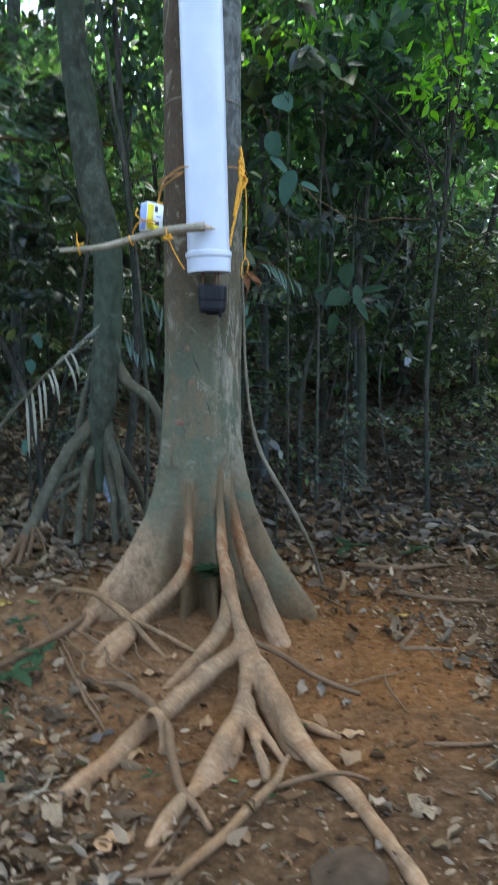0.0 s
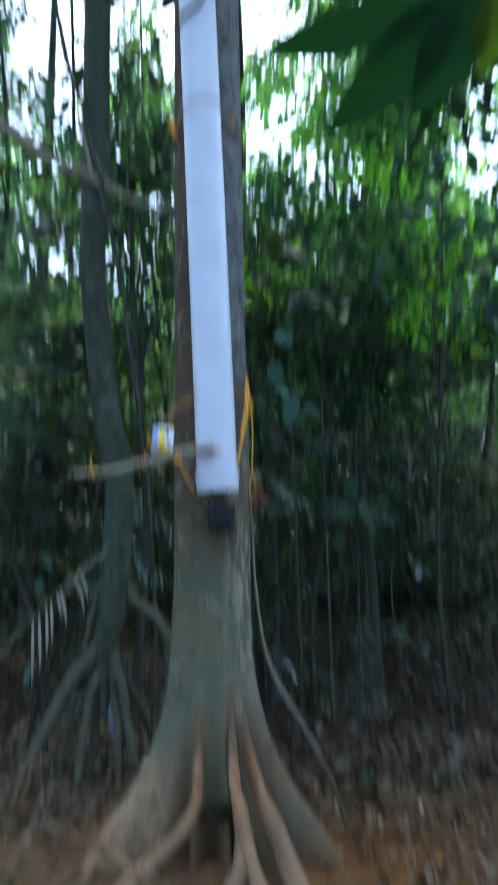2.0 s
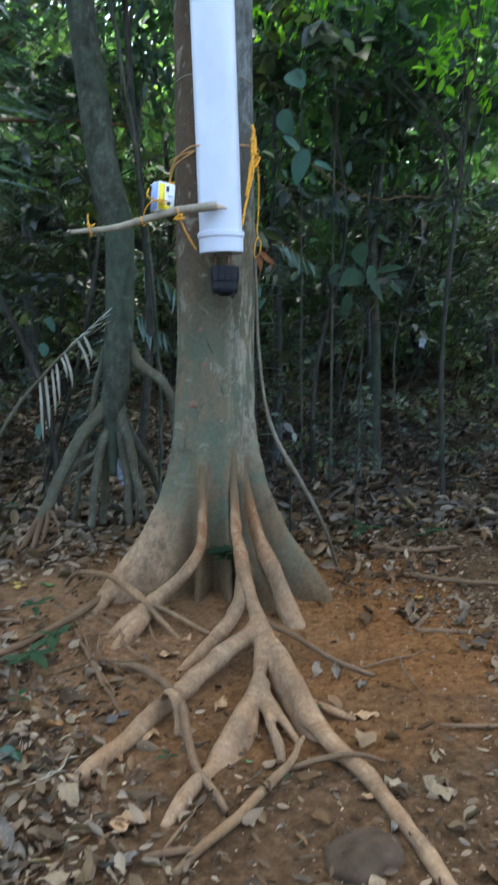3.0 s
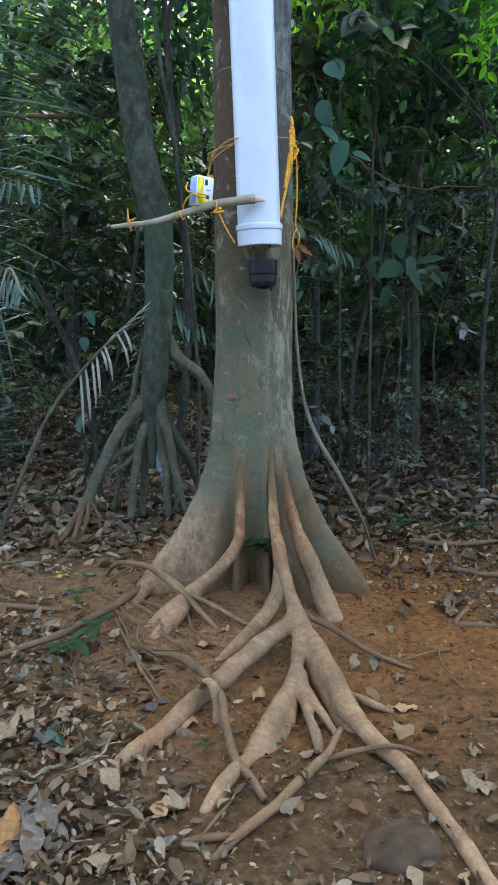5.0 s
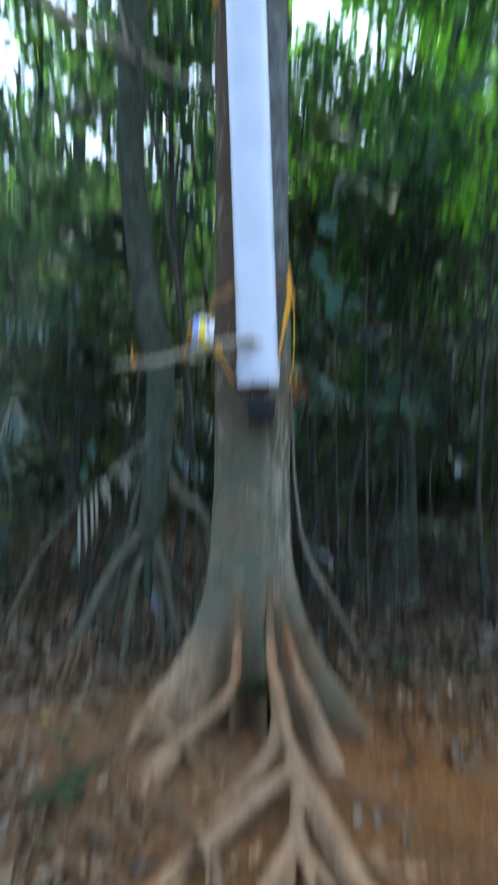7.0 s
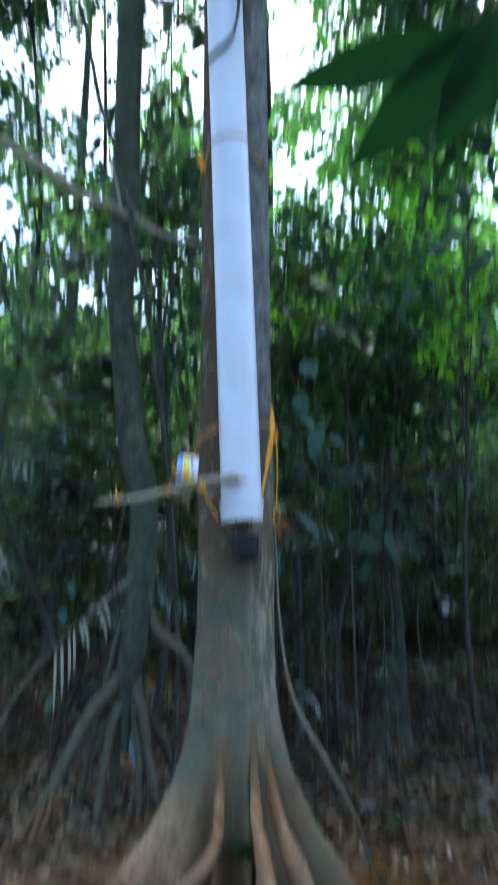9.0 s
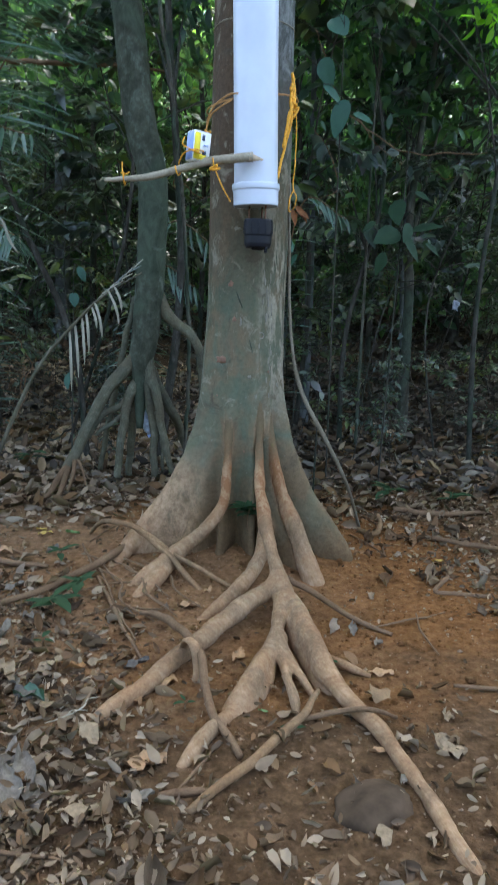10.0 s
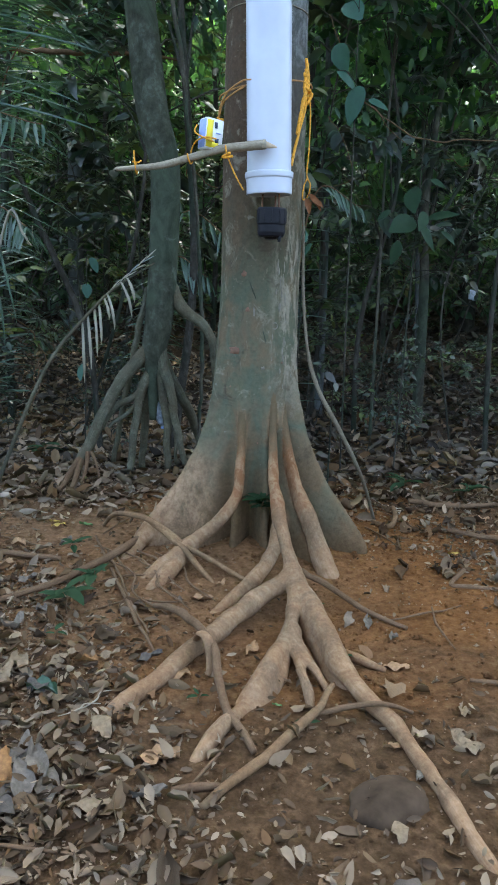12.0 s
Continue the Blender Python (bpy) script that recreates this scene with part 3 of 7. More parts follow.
def trunk_radius(th, z):
    r = 0.183 - 0.002 * z + 0.04 * math.exp(-max(z, 0) / 0.5)
    for a, reach, h, w, k in BUTTRESS:
        d = (th - radians(a) + math.pi) % (2 * math.pi) - math.pi
        r += reach * 0.92 * math.exp(-(max(z, 0) / h) ** k) * (1 - 0.10 * math.exp(-max(z, 0) / 0.035)) * math.exp(-(d / w) ** 2)
    p = Vector((math.cos(th) * 1.2, math.sin(th) * 1.2, z * 0.9))
    r *= 1 + 0.035 * noise.noise(p * 1.5) + 0.014 * noise.noise(p * 5) + 0.006 * noise.noise(p * 14)
    # long shallow flutes up the bole
    r += 0.006 * math.sin(3 * th + 0.8) * min(1, z / 2)
    return r


FUSE_TOP = 1.0


def fused_base(lines):
    """The foot of the bole and its main roots grown together: a soft union, cut into one piece for each root and one for the bole.
    lines: for each root its control points and radii. Returns pieces (vertices, faces, grain, nearness of a root), the bole's last."""
    zs, seg = np.linspace(-0.1, FUSE_TOP + 0.06, 100), 300
    ths = np.arange(seg) * 2 * math.pi / seg
    R = np.array([[trunk_radius(t, z) for t in ths] for z in zs])
    axis = np.array([trunk_axis(z) for z in zs])
    verts = [(ax + r * math.cos(t), ay + r * math.sin(t), z) for z, (ax, ay), row in zip(zs, axis, R) for t, r in zip(ths, row)]
    faces = [(i * seg + k, i * seg + (k + 1) % seg, (i + 1) * seg + (k + 1) % seg, (i + 1) * seg + k) for i in range(len(zs) - 1) for k in range(seg)]
    faces += [tuple(range(seg))[::-1], tuple(range((len(zs) - 1) * seg, len(zs) * seg))]
    pieces = [(verts, faces)] + [tuple(tube(p, r, 10 * len(p), 14, 0.0)) for p, r in lines]
    rough = new("rough", mesh_of("rough", *joined(pieces), SOIL))
    mod = rough.modifiers.new("remesh", "REMESH")
    mod.mode, mod.voxel_size = "VOXEL", 0.0075
    data = bpy.data.meshes.new_from_object(rough.evaluated_get(bpy.context.evaluated_depsgraph_get()))
    bpy.data.objects.remove(rough)
    V = np.zeros(len(data.vertices) * 3)
    data.vertices.foreach_get("co", V)
    V = V.reshape(-1, 3)
    F = np.array([tuple(p.vertices) for p in data.polygons if len(p.vertices) == 4])
    bpy.data.meshes.remove(data)

    runs = []
    for k, (p, r) in enumerate(lines):
        q = spline([(*a, b) for a, b in zip(p, r)], 9 * len(p))
        run = np.concatenate([[0], np.cumsum(np.linalg.norm(np.diff(q[:, :3], axis=0), axis=1))])
        sway = np.array([noise.noise_vector(Vector((u * 7, k * 3.3, 0.5)))[:] for u in run]) * 0.008 * np.minimum(1, np.minimum(run, run[-1] - run) / 0.15)[:, None]
        swell = np.array([1 + 0.2 * noise.noise(Vector((u * 9, k * 5.1, 2.5))) for u in run])
        runs.append((q[:, :3] + sway, np.maximum(q[:, 3], 0.003) * swell, run))

    def fields(P):
        """Distance to each root and to the bole, with gradients and the run along each root."""
        D, G, S = [], [], []
        for c, r, run in runs:
            a, e = c[:-1], np.diff(c, axis=0)
            u = np.clip(np.einsum("nmk,mk->nm", P[:, None] - a[None], e) / (e * e).sum(1), 0, 1)
            w = P[:, None] - (a[None] + u[..., None] * e[None])
            d = np.sqrt((w * w).sum(-1)) - (r[:-1] + u * np.diff(r))
            j = np.argmin(d, 1)
            i = np.arange(len(P))
            D.append(d[i, j])
            G.append(unit(w[i, j]))
            S.append(run[j] + u[i, j] * np.diff(run)[j])
        ax = np.stack([np.interp(P[:, 2], zs, axis[:, 0]), np.interp(P[:, 2], zs, axis[:, 1])], 1)
        q = P[:, :2] - ax
        rad, th = np.hypot(*q.T), np.arctan2(q[:, 1], q[:, 0]) % (2 * math.pi)

        def bole(th, z):
            fz, ft = np.clip((z - zs[0]) / (zs[1] - zs[0]), 0, len(zs) - 1.001), th / (2 * math.pi) * seg
            i, k = fz.astype(int), ft.astype(int) % seg
            u, v, k2 = fz - i, ft - np.floor(ft), (k + 1) % seg
            return (R[i, k] * (1 - v) + R[i, k2] * v) * (1 - u) + (R[i + 1, k] * (1 - v) + R[i + 1, k2] * v) * u

        r0 = bole(th, P[:, 2])
        dz = (bole(th, P[:, 2] + 0.01) - bole(th, P[:, 2] - 0.01)) / 0.02
        dt = (bole(th + 0.02, P[:, 2]) - bole(th - 0.02, P[:, 2])) / 0.04 / np.maximum(rad, 0.05)
        n = np.stack([np.cos(th) + dt * np.sin(th), np.sin(th) - dt * np.cos(th), -dz], 1)
        size = np.linalg.norm(n, axis=1)
        D.append((rad - r0) / size)
        G.append(n / size[:, None])
        S.append(P[:, 2])
        return np.array(D), np.array(G), np.array(S)

    soft = 0.0105
    out, D, S, N = V.copy(), None, None, None
    for step in range(4):
        parts_ = [fields(c) for c in np.array_split(out, 40)]
        D, G, S = (np.concatenate([p[i] for p in parts_], 1) for i in range(3))
        w = np.exp(-(D - D.min(0)) / soft)
        d = D.min(0) - soft * np.log(w.sum(0))
        N = unit((G * (w / w.sum(0))[..., None]).sum(0))
        if step < 3:
            out = out - N * np.clip(d, -0.02, 0.02)[:, None]
    bumps = np.array([0.0035 * noise.noise(Vector(p) * 14) + 0.0018 * noise.noise(Vector(p) * 38) for p in out])
    out = out + N * bumps[:, None]
    label = np.argmin(D, 0)
    near = np.clip(np.exp(-np.maximum(D[:-1].min(0), 0) / 0.016) * 1.15 - 0.1, 0, 1)
    side = np.stack([np.einsum("nk,nk->n", N, np.tile(v, (len(N), 1))) for v in np.eye(3)], 1)
    pieces = []
    own = np.array([np.bincount(row).argmax() for row in label[F]])
    keep = (out[F][..., 2].max(1) < FUSE_TOP) & (out[F][..., 2].max(1) > -0.09)
    for k in range(len(lines) + 1):
        f = F[(own == k) & keep]
        used, f = np.unique(f, return_inverse=True)
        grain = np.column_stack([S[k][used] + k * 1.7, out[used] @ np.array([0.6, 0.5, 0.3]), side[used] @ np.array([0.05, 0.0, 0.05])])
        pieces.append((out[used], f.reshape(-1, 4), grain, near[used], N[used]))
    return pieces


def build_big_tree():
    tree = tagged(new("tree"), "tall grey-green tree with flared buttress base and bare spreading tan roots", "tree")
    roots = [
        ([(0.112, 0.0, 0.74), (0.12, -0.055, 0.54), (0.126, -0.17, 0.39), (0.152, -0.39, 0.25), (0.19, -0.56, 0.155), (0.205, -0.67, 0.10), (0.19, -0.85, 0.07), (0.17, -1.01, 0.05)],
         [0.006, 0.016, 0.025, 0.03, 0.029, 0.03, 0.025, 0.022]),
        ([(0.18, -0.99, 0.055), (0.12, -1.15, 0.05), (0.055, -1.31, 0.03), (-0.01, -1.42, -0.055)], [0.026, 0.029, 0.033, 0.026]),
        ([(0.02, -1.37, -0.01), (-0.03, -1.49, 0.022), (-0.085, -1.6, 0.02), (-0.145, -1.7, -0.035)], [0.02, 0.025, 0.024, 0.016]),
        ([(0.155, -1.08, 0.02), (0.125, -1.2, 0.005), (0.08, -1.32, -0.008), (0.05, -1.42, -0.06)], [0.014, 0.032, 0.04, 0.028]),
        ([(0.178, -1.0, 0.055), (0.198, -1.19, 0.04), (0.215, -1.33, 0.025), (0.222, -1.39, -0.015)], [0.022, 0.017, 0.015, 0.011]),
        ([(0.19, -1.04, 0.045), (0.245, -1.2, 0.03), (0.29, -1.28, -0.01)], [0.015, 0.013, 0.009]),
        ([(0.20, -0.62, 0.10), (0.272, -0.88, 0.067), (0.315, -1.11, 0.05), (0.352, -1.27, 0.04), (0.405, -1.39, 0.034), (0.465, -1.53, 0.024), (0.507, -1.67, 0.02), (0.535, -1.81, 0.016), (0.57, -1.95, 0.006), (0.62, -2.12, -0.03)],
         [0.034, 0.037, 0.035, 0.03, 0.026, 0.0235, 0.022, 0.02, 0.018, 0.014]),
        ([(0.20, -0.60, 0.10), (0.08, -0.74, 0.075), (-0.04, -0.92, 0.055), (-0.14, -1.09, 0.05), (-0.23, -1.25, 0.035), (-0.32, -1.37, 0.018), (-0.43, -1.46, -0.05)],
         [0.034, 0.036, 0.036, 0.033, 0.03, 0.027, 0.02]),
        ([(-0.03, 0.0, 0.74), (-0.03, -0.045, 0.55), (-0.03, -0.09, 0.41), (-0.045, -0.16, 0.29), (-0.12, -0.22, 0.18), (-0.23, -0.27, 0.1), (-0.34, -0.38, 0.04), (-0.47, -0.49, -0.05)],
         [0.006, 0.014, 0.02, 0.026, 0.03, 0.03, 0.03, 0.022]),
        ([(-0.24, -0.24, 0.07), (-0.31, -0.42, 0.035), (-0.42, -0.61, -0.06)], [0.035, 0.036, 0.024]),
        ([(0.17, -0.05, 0.2), (0.14, -0.28, 0.10), (0.06, -0.47, 0.035), (-0.05, -0.66, 0.012), (-0.15, -0.79, -0.045)], [0.03, 0.03, 0.028, 0.026, 0.018]),
        ([(0.165, 0.01, 0.68), (0.19, -0.04, 0.5), (0.23, -0.1, 0.34), (0.32, -0.25, 0.13), (0.395, -0.37, -0.05)], [0.006, 0.018, 0.028, 0.04, 0.045]),
        ([(-0.36, -0.0, 0.16), (-0.45, -0.07, 0.07), (-0.5, -0.16, 0.02), (-0.56, -0.3, -0.03)], [0.04, 0.036, 0.03, 0.02]),
        ([(-0.72, 0.2, 0.0), (-0.617, 0.0, 0.13), (-0.437, -0.16, 0.165), (-0.265, -0.30, 0.10), (-0.095, -0.40, 0.05), (0.06, -0.50, 0.01)], [0.007, 0.011, 0.013, 0.0115, 0.01, 0.007]),
        ([(-0.43, -0.16, 0.16), (-0.265, -0.33, 0.09), (-0.12, -0.47, -0.005)], [0.014, 0.014, 0.01]),
        ([(-0.336, -0.742, 0.02), (-0.244, -0.843, 0.05), (-0.135, -1.084, 0.1), (-0.081, -1.219, 0.09), (-0.06, -1.343, 0.052), (-0.024, -1.46, 0.034), (0.047, -1.616, 0.018)], [0.009, 0.013, 0.015, 0.014, 0.014, 0.013, 0.009]),
        ([(-1.15, -0.95, 0.02), (-0.81, -0.65, 0.035), (-0.67, -0.45, 0.04), (-0.53, -0.21, 0.05), (-0.44, 0.02, 0.06)], [0.009, 0.012, 0.014, 0.017, 0.022]),
        ([(-0.72, 0.02, 0.01), (-0.53, -0.50, 0.025), (-0.40, -0.84, 0.02), (-0.29, -1.08, 0.01)], [0.005, 0.007, 0.007, 0.005]),
        ([(0.32, -0.98, -0.005), (0.40, -1.09, 0.015), (0.49, -1.13, -0.005)], [0.012, 0.014, 0.01]),
        ([(0.225, -0.72, 0.045), (0.27, -0.92, 0.015), (0.315, -1.12, -0.01), (0.355, -1.3, -0.05)], [0.03, 0.045, 0.04, 0.024]),
        ([(0.65, 0.51, 0.0), (0.73, 0.27, 0.02), (0.79, 0.32, 0.05), (0.85, 0.69, 0.0)], [0.014, 0.014, 0.013, 0.012]),
    ]
    fused = [k for k in range(len(roots)) if k < 13 or k in (18, 19)]
    *grown, foot = fused_base([roots[k] for k in fused])
    for k, (v, f, grain, near, nrm) in zip(fused, grown):
        me = mesh_of("root", v, f, ROOT)
        me.attributes.new("grain", "FLOAT_VECTOR", "POINT").data.foreach_set("vector", grain.ravel())
        me.normals_split_custom_set_from_vertices([tuple(n) for n in nrm])
        part_ob = new("root", me)
        part_ob.parent = tree
    for i, (p, r) in enumerate(roots):
        if i not in fused:
            part("root", tube(p, r, 8 * len(p), 12, 0.2, 1.08, i, 0.007), DRYWOOD if i in (13, 14, 20) else TWIG, tree)
    # the bole: its fused foot and the shaft above
    zs = np.linspace(FUSE_TOP - 0.016, 10, 130)
    seg = 240
    verts, faces = [], []
    for z in zs:
        ax, ay = trunk_axis(z)
        for k in range(seg):
            th = 2 * math.pi * k / seg
            r = trunk_radius(th, z)
            verts.append((ax + r * math.cos(th), ay + r * math.sin(th), z))
    for i in range(len(zs) - 1):
        for k in range(seg):
            k2 = (k + 1) % seg
            faces.append((i * seg + k, i * seg + k2, (i + 1) * seg + k2, (i + 1) * seg + k))
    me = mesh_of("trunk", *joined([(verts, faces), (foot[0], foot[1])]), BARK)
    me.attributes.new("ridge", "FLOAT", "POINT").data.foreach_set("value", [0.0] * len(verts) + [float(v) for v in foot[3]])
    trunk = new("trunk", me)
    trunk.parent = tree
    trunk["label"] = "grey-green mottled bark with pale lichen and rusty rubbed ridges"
    # climbing root hugging the right flank of the bole
    part("climbing_root", tube([(0.20, 0.16, 1.95), (0.222, 0.13, 1.5), (0.235, 0.10, 1.2), (0.265, 0.07, 0.95), (0.32, 0.05, 0.77), (0.44, 0.06, 0.56), (0.58, 0.2, 0.3), (0.70, 0.42, 0.0)],
                               [0.006, 0.007, 0.007, 0.008, 0.011, 0.011, 0.009, 0.008], 56, 9, 0.3), CLIMBER, tree, "thin pale climbing root")
    # scars and marks on the bole
    def on_bark(th_deg, z, lift=0.0):
        ax, ay = trunk_axis(z)
        th = radians(th_deg)
        r = trunk_radius(th, z) + lift
        return Vector((ax + r * math.cos(th), ay + r * math.sin(th), z))

    def scar(th, z, w, h, mat, name="bark_scar"):
        bm = bmesh.new()
        bmesh.ops.create_icosphere(bm, subdivisions=2, radius=1)
        for v in bm.verts:
            v.co *= 1 + 0.6 * noise.noise(v.co * 1.7 + Vector((th, z * 9, 0)))
            v.co = Vector((v.co.x * w, v.co.y * 0.004, v.co.z * h))
        m = Matrix.Translation(on_bark(th, z, -0.001)) @ Matrix.Rotation(radians(th + 90), 4, "Z")
        bmesh.ops.transform(bm, matrix=m, verts=bm.verts)
        part(name, bm, mat, tree)

    for th, z, w, h, mat in [(-112, 1.275, 0.014, 0.014, REDSCAR), (-97, 1.11, 0.006, 0.022, FUNGUS), (-58, 1.2, 0.004, 0.03, FUNGUS), (-60, 1.13, 0.006, 0.02, FUNGUS), (-56, 1.25, 0.003, 0.03, FUNGUS), (-66, 1.2, 0.004, 0.015, FUNGUS), (-63, 1.29, 0.005, 0.02, FUNGUS),
                             (-82, 0.86, 0.010, 0.008, FUNGUS), (-106, 1.12, 0.010, 0.012, REDSCAR), (-125, 0.93, 0.03, 0.02, REDSCAR), (-70, 1.0, 0.004, 0.014, FUNGUS), (-52, 0.98, 0.005, 0.02, FUNGUS)]:
        scar(th, z, w, h, mat)
    gs = np.random.default_rng(15)
    for k in range(20):
        scar(gs.normal(-57, 5), gs.uniform(0.72, 1.34), gs.uniform(0.0015, 0.005), gs.uniform(0.006, 0.03), FUNGUS)
    for k in range(8):
        scar(gs.uniform(-130, -40), gs.uniform(0.3, 1.3), gs.uniform(0.002, 0.005), gs.uniform(0.002, 0.007), FUNGUS if k % 2 else REDSCAR)
    p, q = on_bark(-104, 1.24, 0.001), on_bark(-95, 1.17, 0.001)
    part("bark_crack", tube([p, (p + q) / 2, q], [0.002, 0.004, 0.002], 8, 6), DARKBARK, tree)
    p, q = on_bark(-84, 1.03, 0.001), on_bark(-79, 0.97, 0.001)
    part("bark_crack", tube([p, (p + q) / 2, q], [0.0015, 0.003, 0.0015], 8, 6), DARKBARK, tree)
    c = on_bark(-67, 1.05, 0.0)
    ring = [c + 0.014 * Vector((math.cos(a) * 0.93, math.cos(a) * 0.37, math.sin(a))) for a in np.linspace(0, 2 * math.pi, 9)]
    part("knot_ring", tube(ring, [0.003] * 9, 26, 6), FUNGUS, tree)
    # high limbs and crown far above
    g = np.random.default_rng(5)
    for a, l in ((20, 3.2), (140, 3.0), (250, 2.6), (310, 3.4)):
        d = Vector((math.cos(radians(a)), math.sin(radians(a)), 0.7))
        s = Vector((-0.03, 0.17, 8.2 + g.uniform(-0.4, 1.2)))
        part("limb", tube([s, s + d * l * 0.4 + Vector((0, 0, 0.2)), s + d * l], [0.09, 0.06, 0.015], 14, 8), BARK, tree)
    v, f = crown_leaves(g, [(x, y, z, 1.5) for x, y, z in ((2, 2.2, 10.5), (-2.2, 2.6, 10.3), (0, 1.6, 11.4), (0.5, 3.4, 10.8))], 900, 0.15)
    part("crown", (v, f), CANOPY, tree, "green leafy crown")
    return tree


def crown_leaves(g, balls, per_ball, size, flat=0.6, simple=True):
    """Leaf clumps: each ball (x, y, z, radius) holds twig ends with sprays of leaves, denser outside."""
    P, A, N = [], [], []
    for bx, by, bz, br in balls:
        k = max(4, per_ball // 20)
        d = sphere_dirs(k, g)
        twig = np.array([bx, by, bz]) + d * br * g.uniform(0.25, 1.0, (k, 1)) ** 0.6 * np.array([1, 1, flat])
        idx = g.integers(0, k, per_ball)
        P.append(twig[idx] + g.normal(size=(per_ball, 3)) * size * 1.1)
        A.append(unit(d[idx] * 0.7 + g.normal(size=(per_ball, 3)) * 0.6 + np.array([0, 0, -0.35])))
        N.append(np.array([0, 0, 1.0]) + g.normal(size=(per_ball, 3)) * 0.55)
    P, A, N = np.vstack(P), np.vstack(A), np.vstack(N)
    L = size * g.uniform(0.6, 1.35, len(P))
    return blades(P, A, N, L, L * g.uniform(0.36, 0.55, len(P)), 0.2, g.uniform(0.0, 0.35, len(P)), simple)


build_big_tree()


# ---- the smaller tree on stilt roots ----
def build_stilt_tree():
    t = tagged(new("tree"), "slender dark green-grey tree standing on arched stilt roots", "tree")
    stem = [(-0.575, 1.0, 0.4), (-0.575, 1.0, 0.68), (-0.57, 1.0, 0.82), (-0.545, 1.0, 0.98), (-0.515, 1.0, 1.35), (-0.51, 1.0, 1.83), (-0.585, 1.0, 2.14), (-0.645, 1.0, 2.60), (-0.70, 1.0, 3.06), (-0.70, 1.0, 3.7), (-0.715, 1.0, 4.5), (-0.72, 1.0, 5.5), (-0.76, 1.02, 6.6), (-0.85, 1.1, 8.5)]
    part("trunk", tube(stem, [0.02, 0.045, 0.072, 0.08, 0.082, 0.086, 0.086, 0.083, 0.08, 0.082, 0.085, 0.085, 0.07, 0.05], 130, 28, 0.12, 1, 3), DARKBARK, t)
    part("limb", tube([(-0.72, 1.0, 5.3), (-0.86, 0.99, 5.95), (-1.02, 0.98, 6.5), (-1.3, 0.9, 7.6)], [0.06, 0.055, 0.05, 0.03], 24, 12), DARKBARK, t)
    stilts = [
        ([(-0.568, 1.0, 0.881), (-0.642, 0.98, 0.771), (-0.741, 0.95, 0.666), (-0.836, 0.92, 0.487), (-0.908, 0.88, 0.306), (-0.976, 0.85, 0.186), (-1.009, 0.82, 0.111)], [0.045, 0.042, 0.038, 0.036, 0.033, 0.03, 0.016]),
        ([(-0.62, 1.08, 1.181), (-0.677, 1.08, 0.919), (-0.705, 1.08, 0.76), (-0.764, 1.1, 0.486), (-0.844, 1.15, 0.094)], [0.016, 0.02, 0.019, 0.018, 0.016]),
        ([(-0.586, 1.0, 0.694), (-0.646, 0.97, 0.543), (-0.679, 0.93, 0.326), (-0.694, 0.88, 0.112)], [0.036, 0.028, 0.025, 0.02]),
        ([(-0.6, 1.0, 0.642), (-0.671, 0.98, 0.552), (-0.808, 0.95, 0.464), (-0.872, 0.91, 0.348)], [0.026, 0.02, 0.021, 0.02]),
        ([(-0.625, 0.96, 0.528), (-0.696, 0.95, 0.471), (-0.777, 0.94, 0.404), (-0.828, 0.93, 0.357)], [0.01, 0.014, 0.013, 0.01]),
        ([(-0.531, 1.0, 0.881), (-0.513, 0.97, 0.732), (-0.466, 0.95, 0.591), (-0.445, 0.95, 0.464), (-0.41, 0.95, 0.304), (-0.371, 0.95, 0.146)], [0.04, 0.032, 0.027, 0.025, 0.022, 0.018]),
        ([(-0.544, 1.0, 0.728), (-0.509, 0.99, 0.519), (-0.484, 0.98, 0.333), (-0.475, 0.95, 0.111)], [0.034, 0.026, 0.024, 0.02]),
        ([(-0.522, 1.05, 0.756), (-0.466, 1.12, 0.611), (-0.38, 1.2, 0.45), (-0.324, 1.3, 0.264), (-0.284, 1.4, 0.029)], [0.036, 0.032, 0.03, 0.027, 0.022]),
        ([(-0.468, 1.0, 1.216), (-0.423, 1.0, 1.096), (-0.357, 1.0, 1.026), (-0.28, 1.0, 0.973), (-0.223, 1.0, 0.881), (-0.201, 1.02, 0.743), (-0.197, 1.04, 0.497), (-0.206, 1.08, 0.021)], [0.022, 0.036, 0.031, 0.029, 0.028, 0.027, 0.026, 0.022]),
        ([(-0.578, 1.05, 0.705), (-0.627, 1.12, 0.482), (-0.657, 1.2, 0.248), (-0.676, 1.25, 0.03)], [0.04, 0.03, 0.024, 0.02]),
        ([(-0.474, 0.95, 0.512), (-0.439, 0.98, 0.385), (-0.431, 1.0, 0.133)], [0.012, 0.013, 0.01]),
        ([(-0.965, 0.85, 0.207), (-1.039, 0.8, 0.083), (-1.093, 0.74, 0.015)], [0.024, 0.021, 0.012]),
        ([(-0.97, 0.84, 0.192), (-0.996, 0.79, 0.085), (-1.039, 0.72, -0.006)], [0.02, 0.017, 0.011]),
        ([(-0.933, 0.83, 0.229), (-0.935, 0.79, 0.137), (-0.964, 0.76, 0.06)], [0.014, 0.012, 0.008]),
        ([(-0.917, 0.83, 0.229), (-0.88, 0.8, 0.151), (-0.861, 0.78, 0.088)], [0.01, 0.008, 0.006]),
    ]
    for i, (p, r) in enumerate(stilts):
        part("stilt_root", tube(p, r, 10 * len(p), 12, 0.18, 1, 40 + i, 0.012), STILT if i < 11 else TWIG, t)
    g = np.random.default_rng(8)
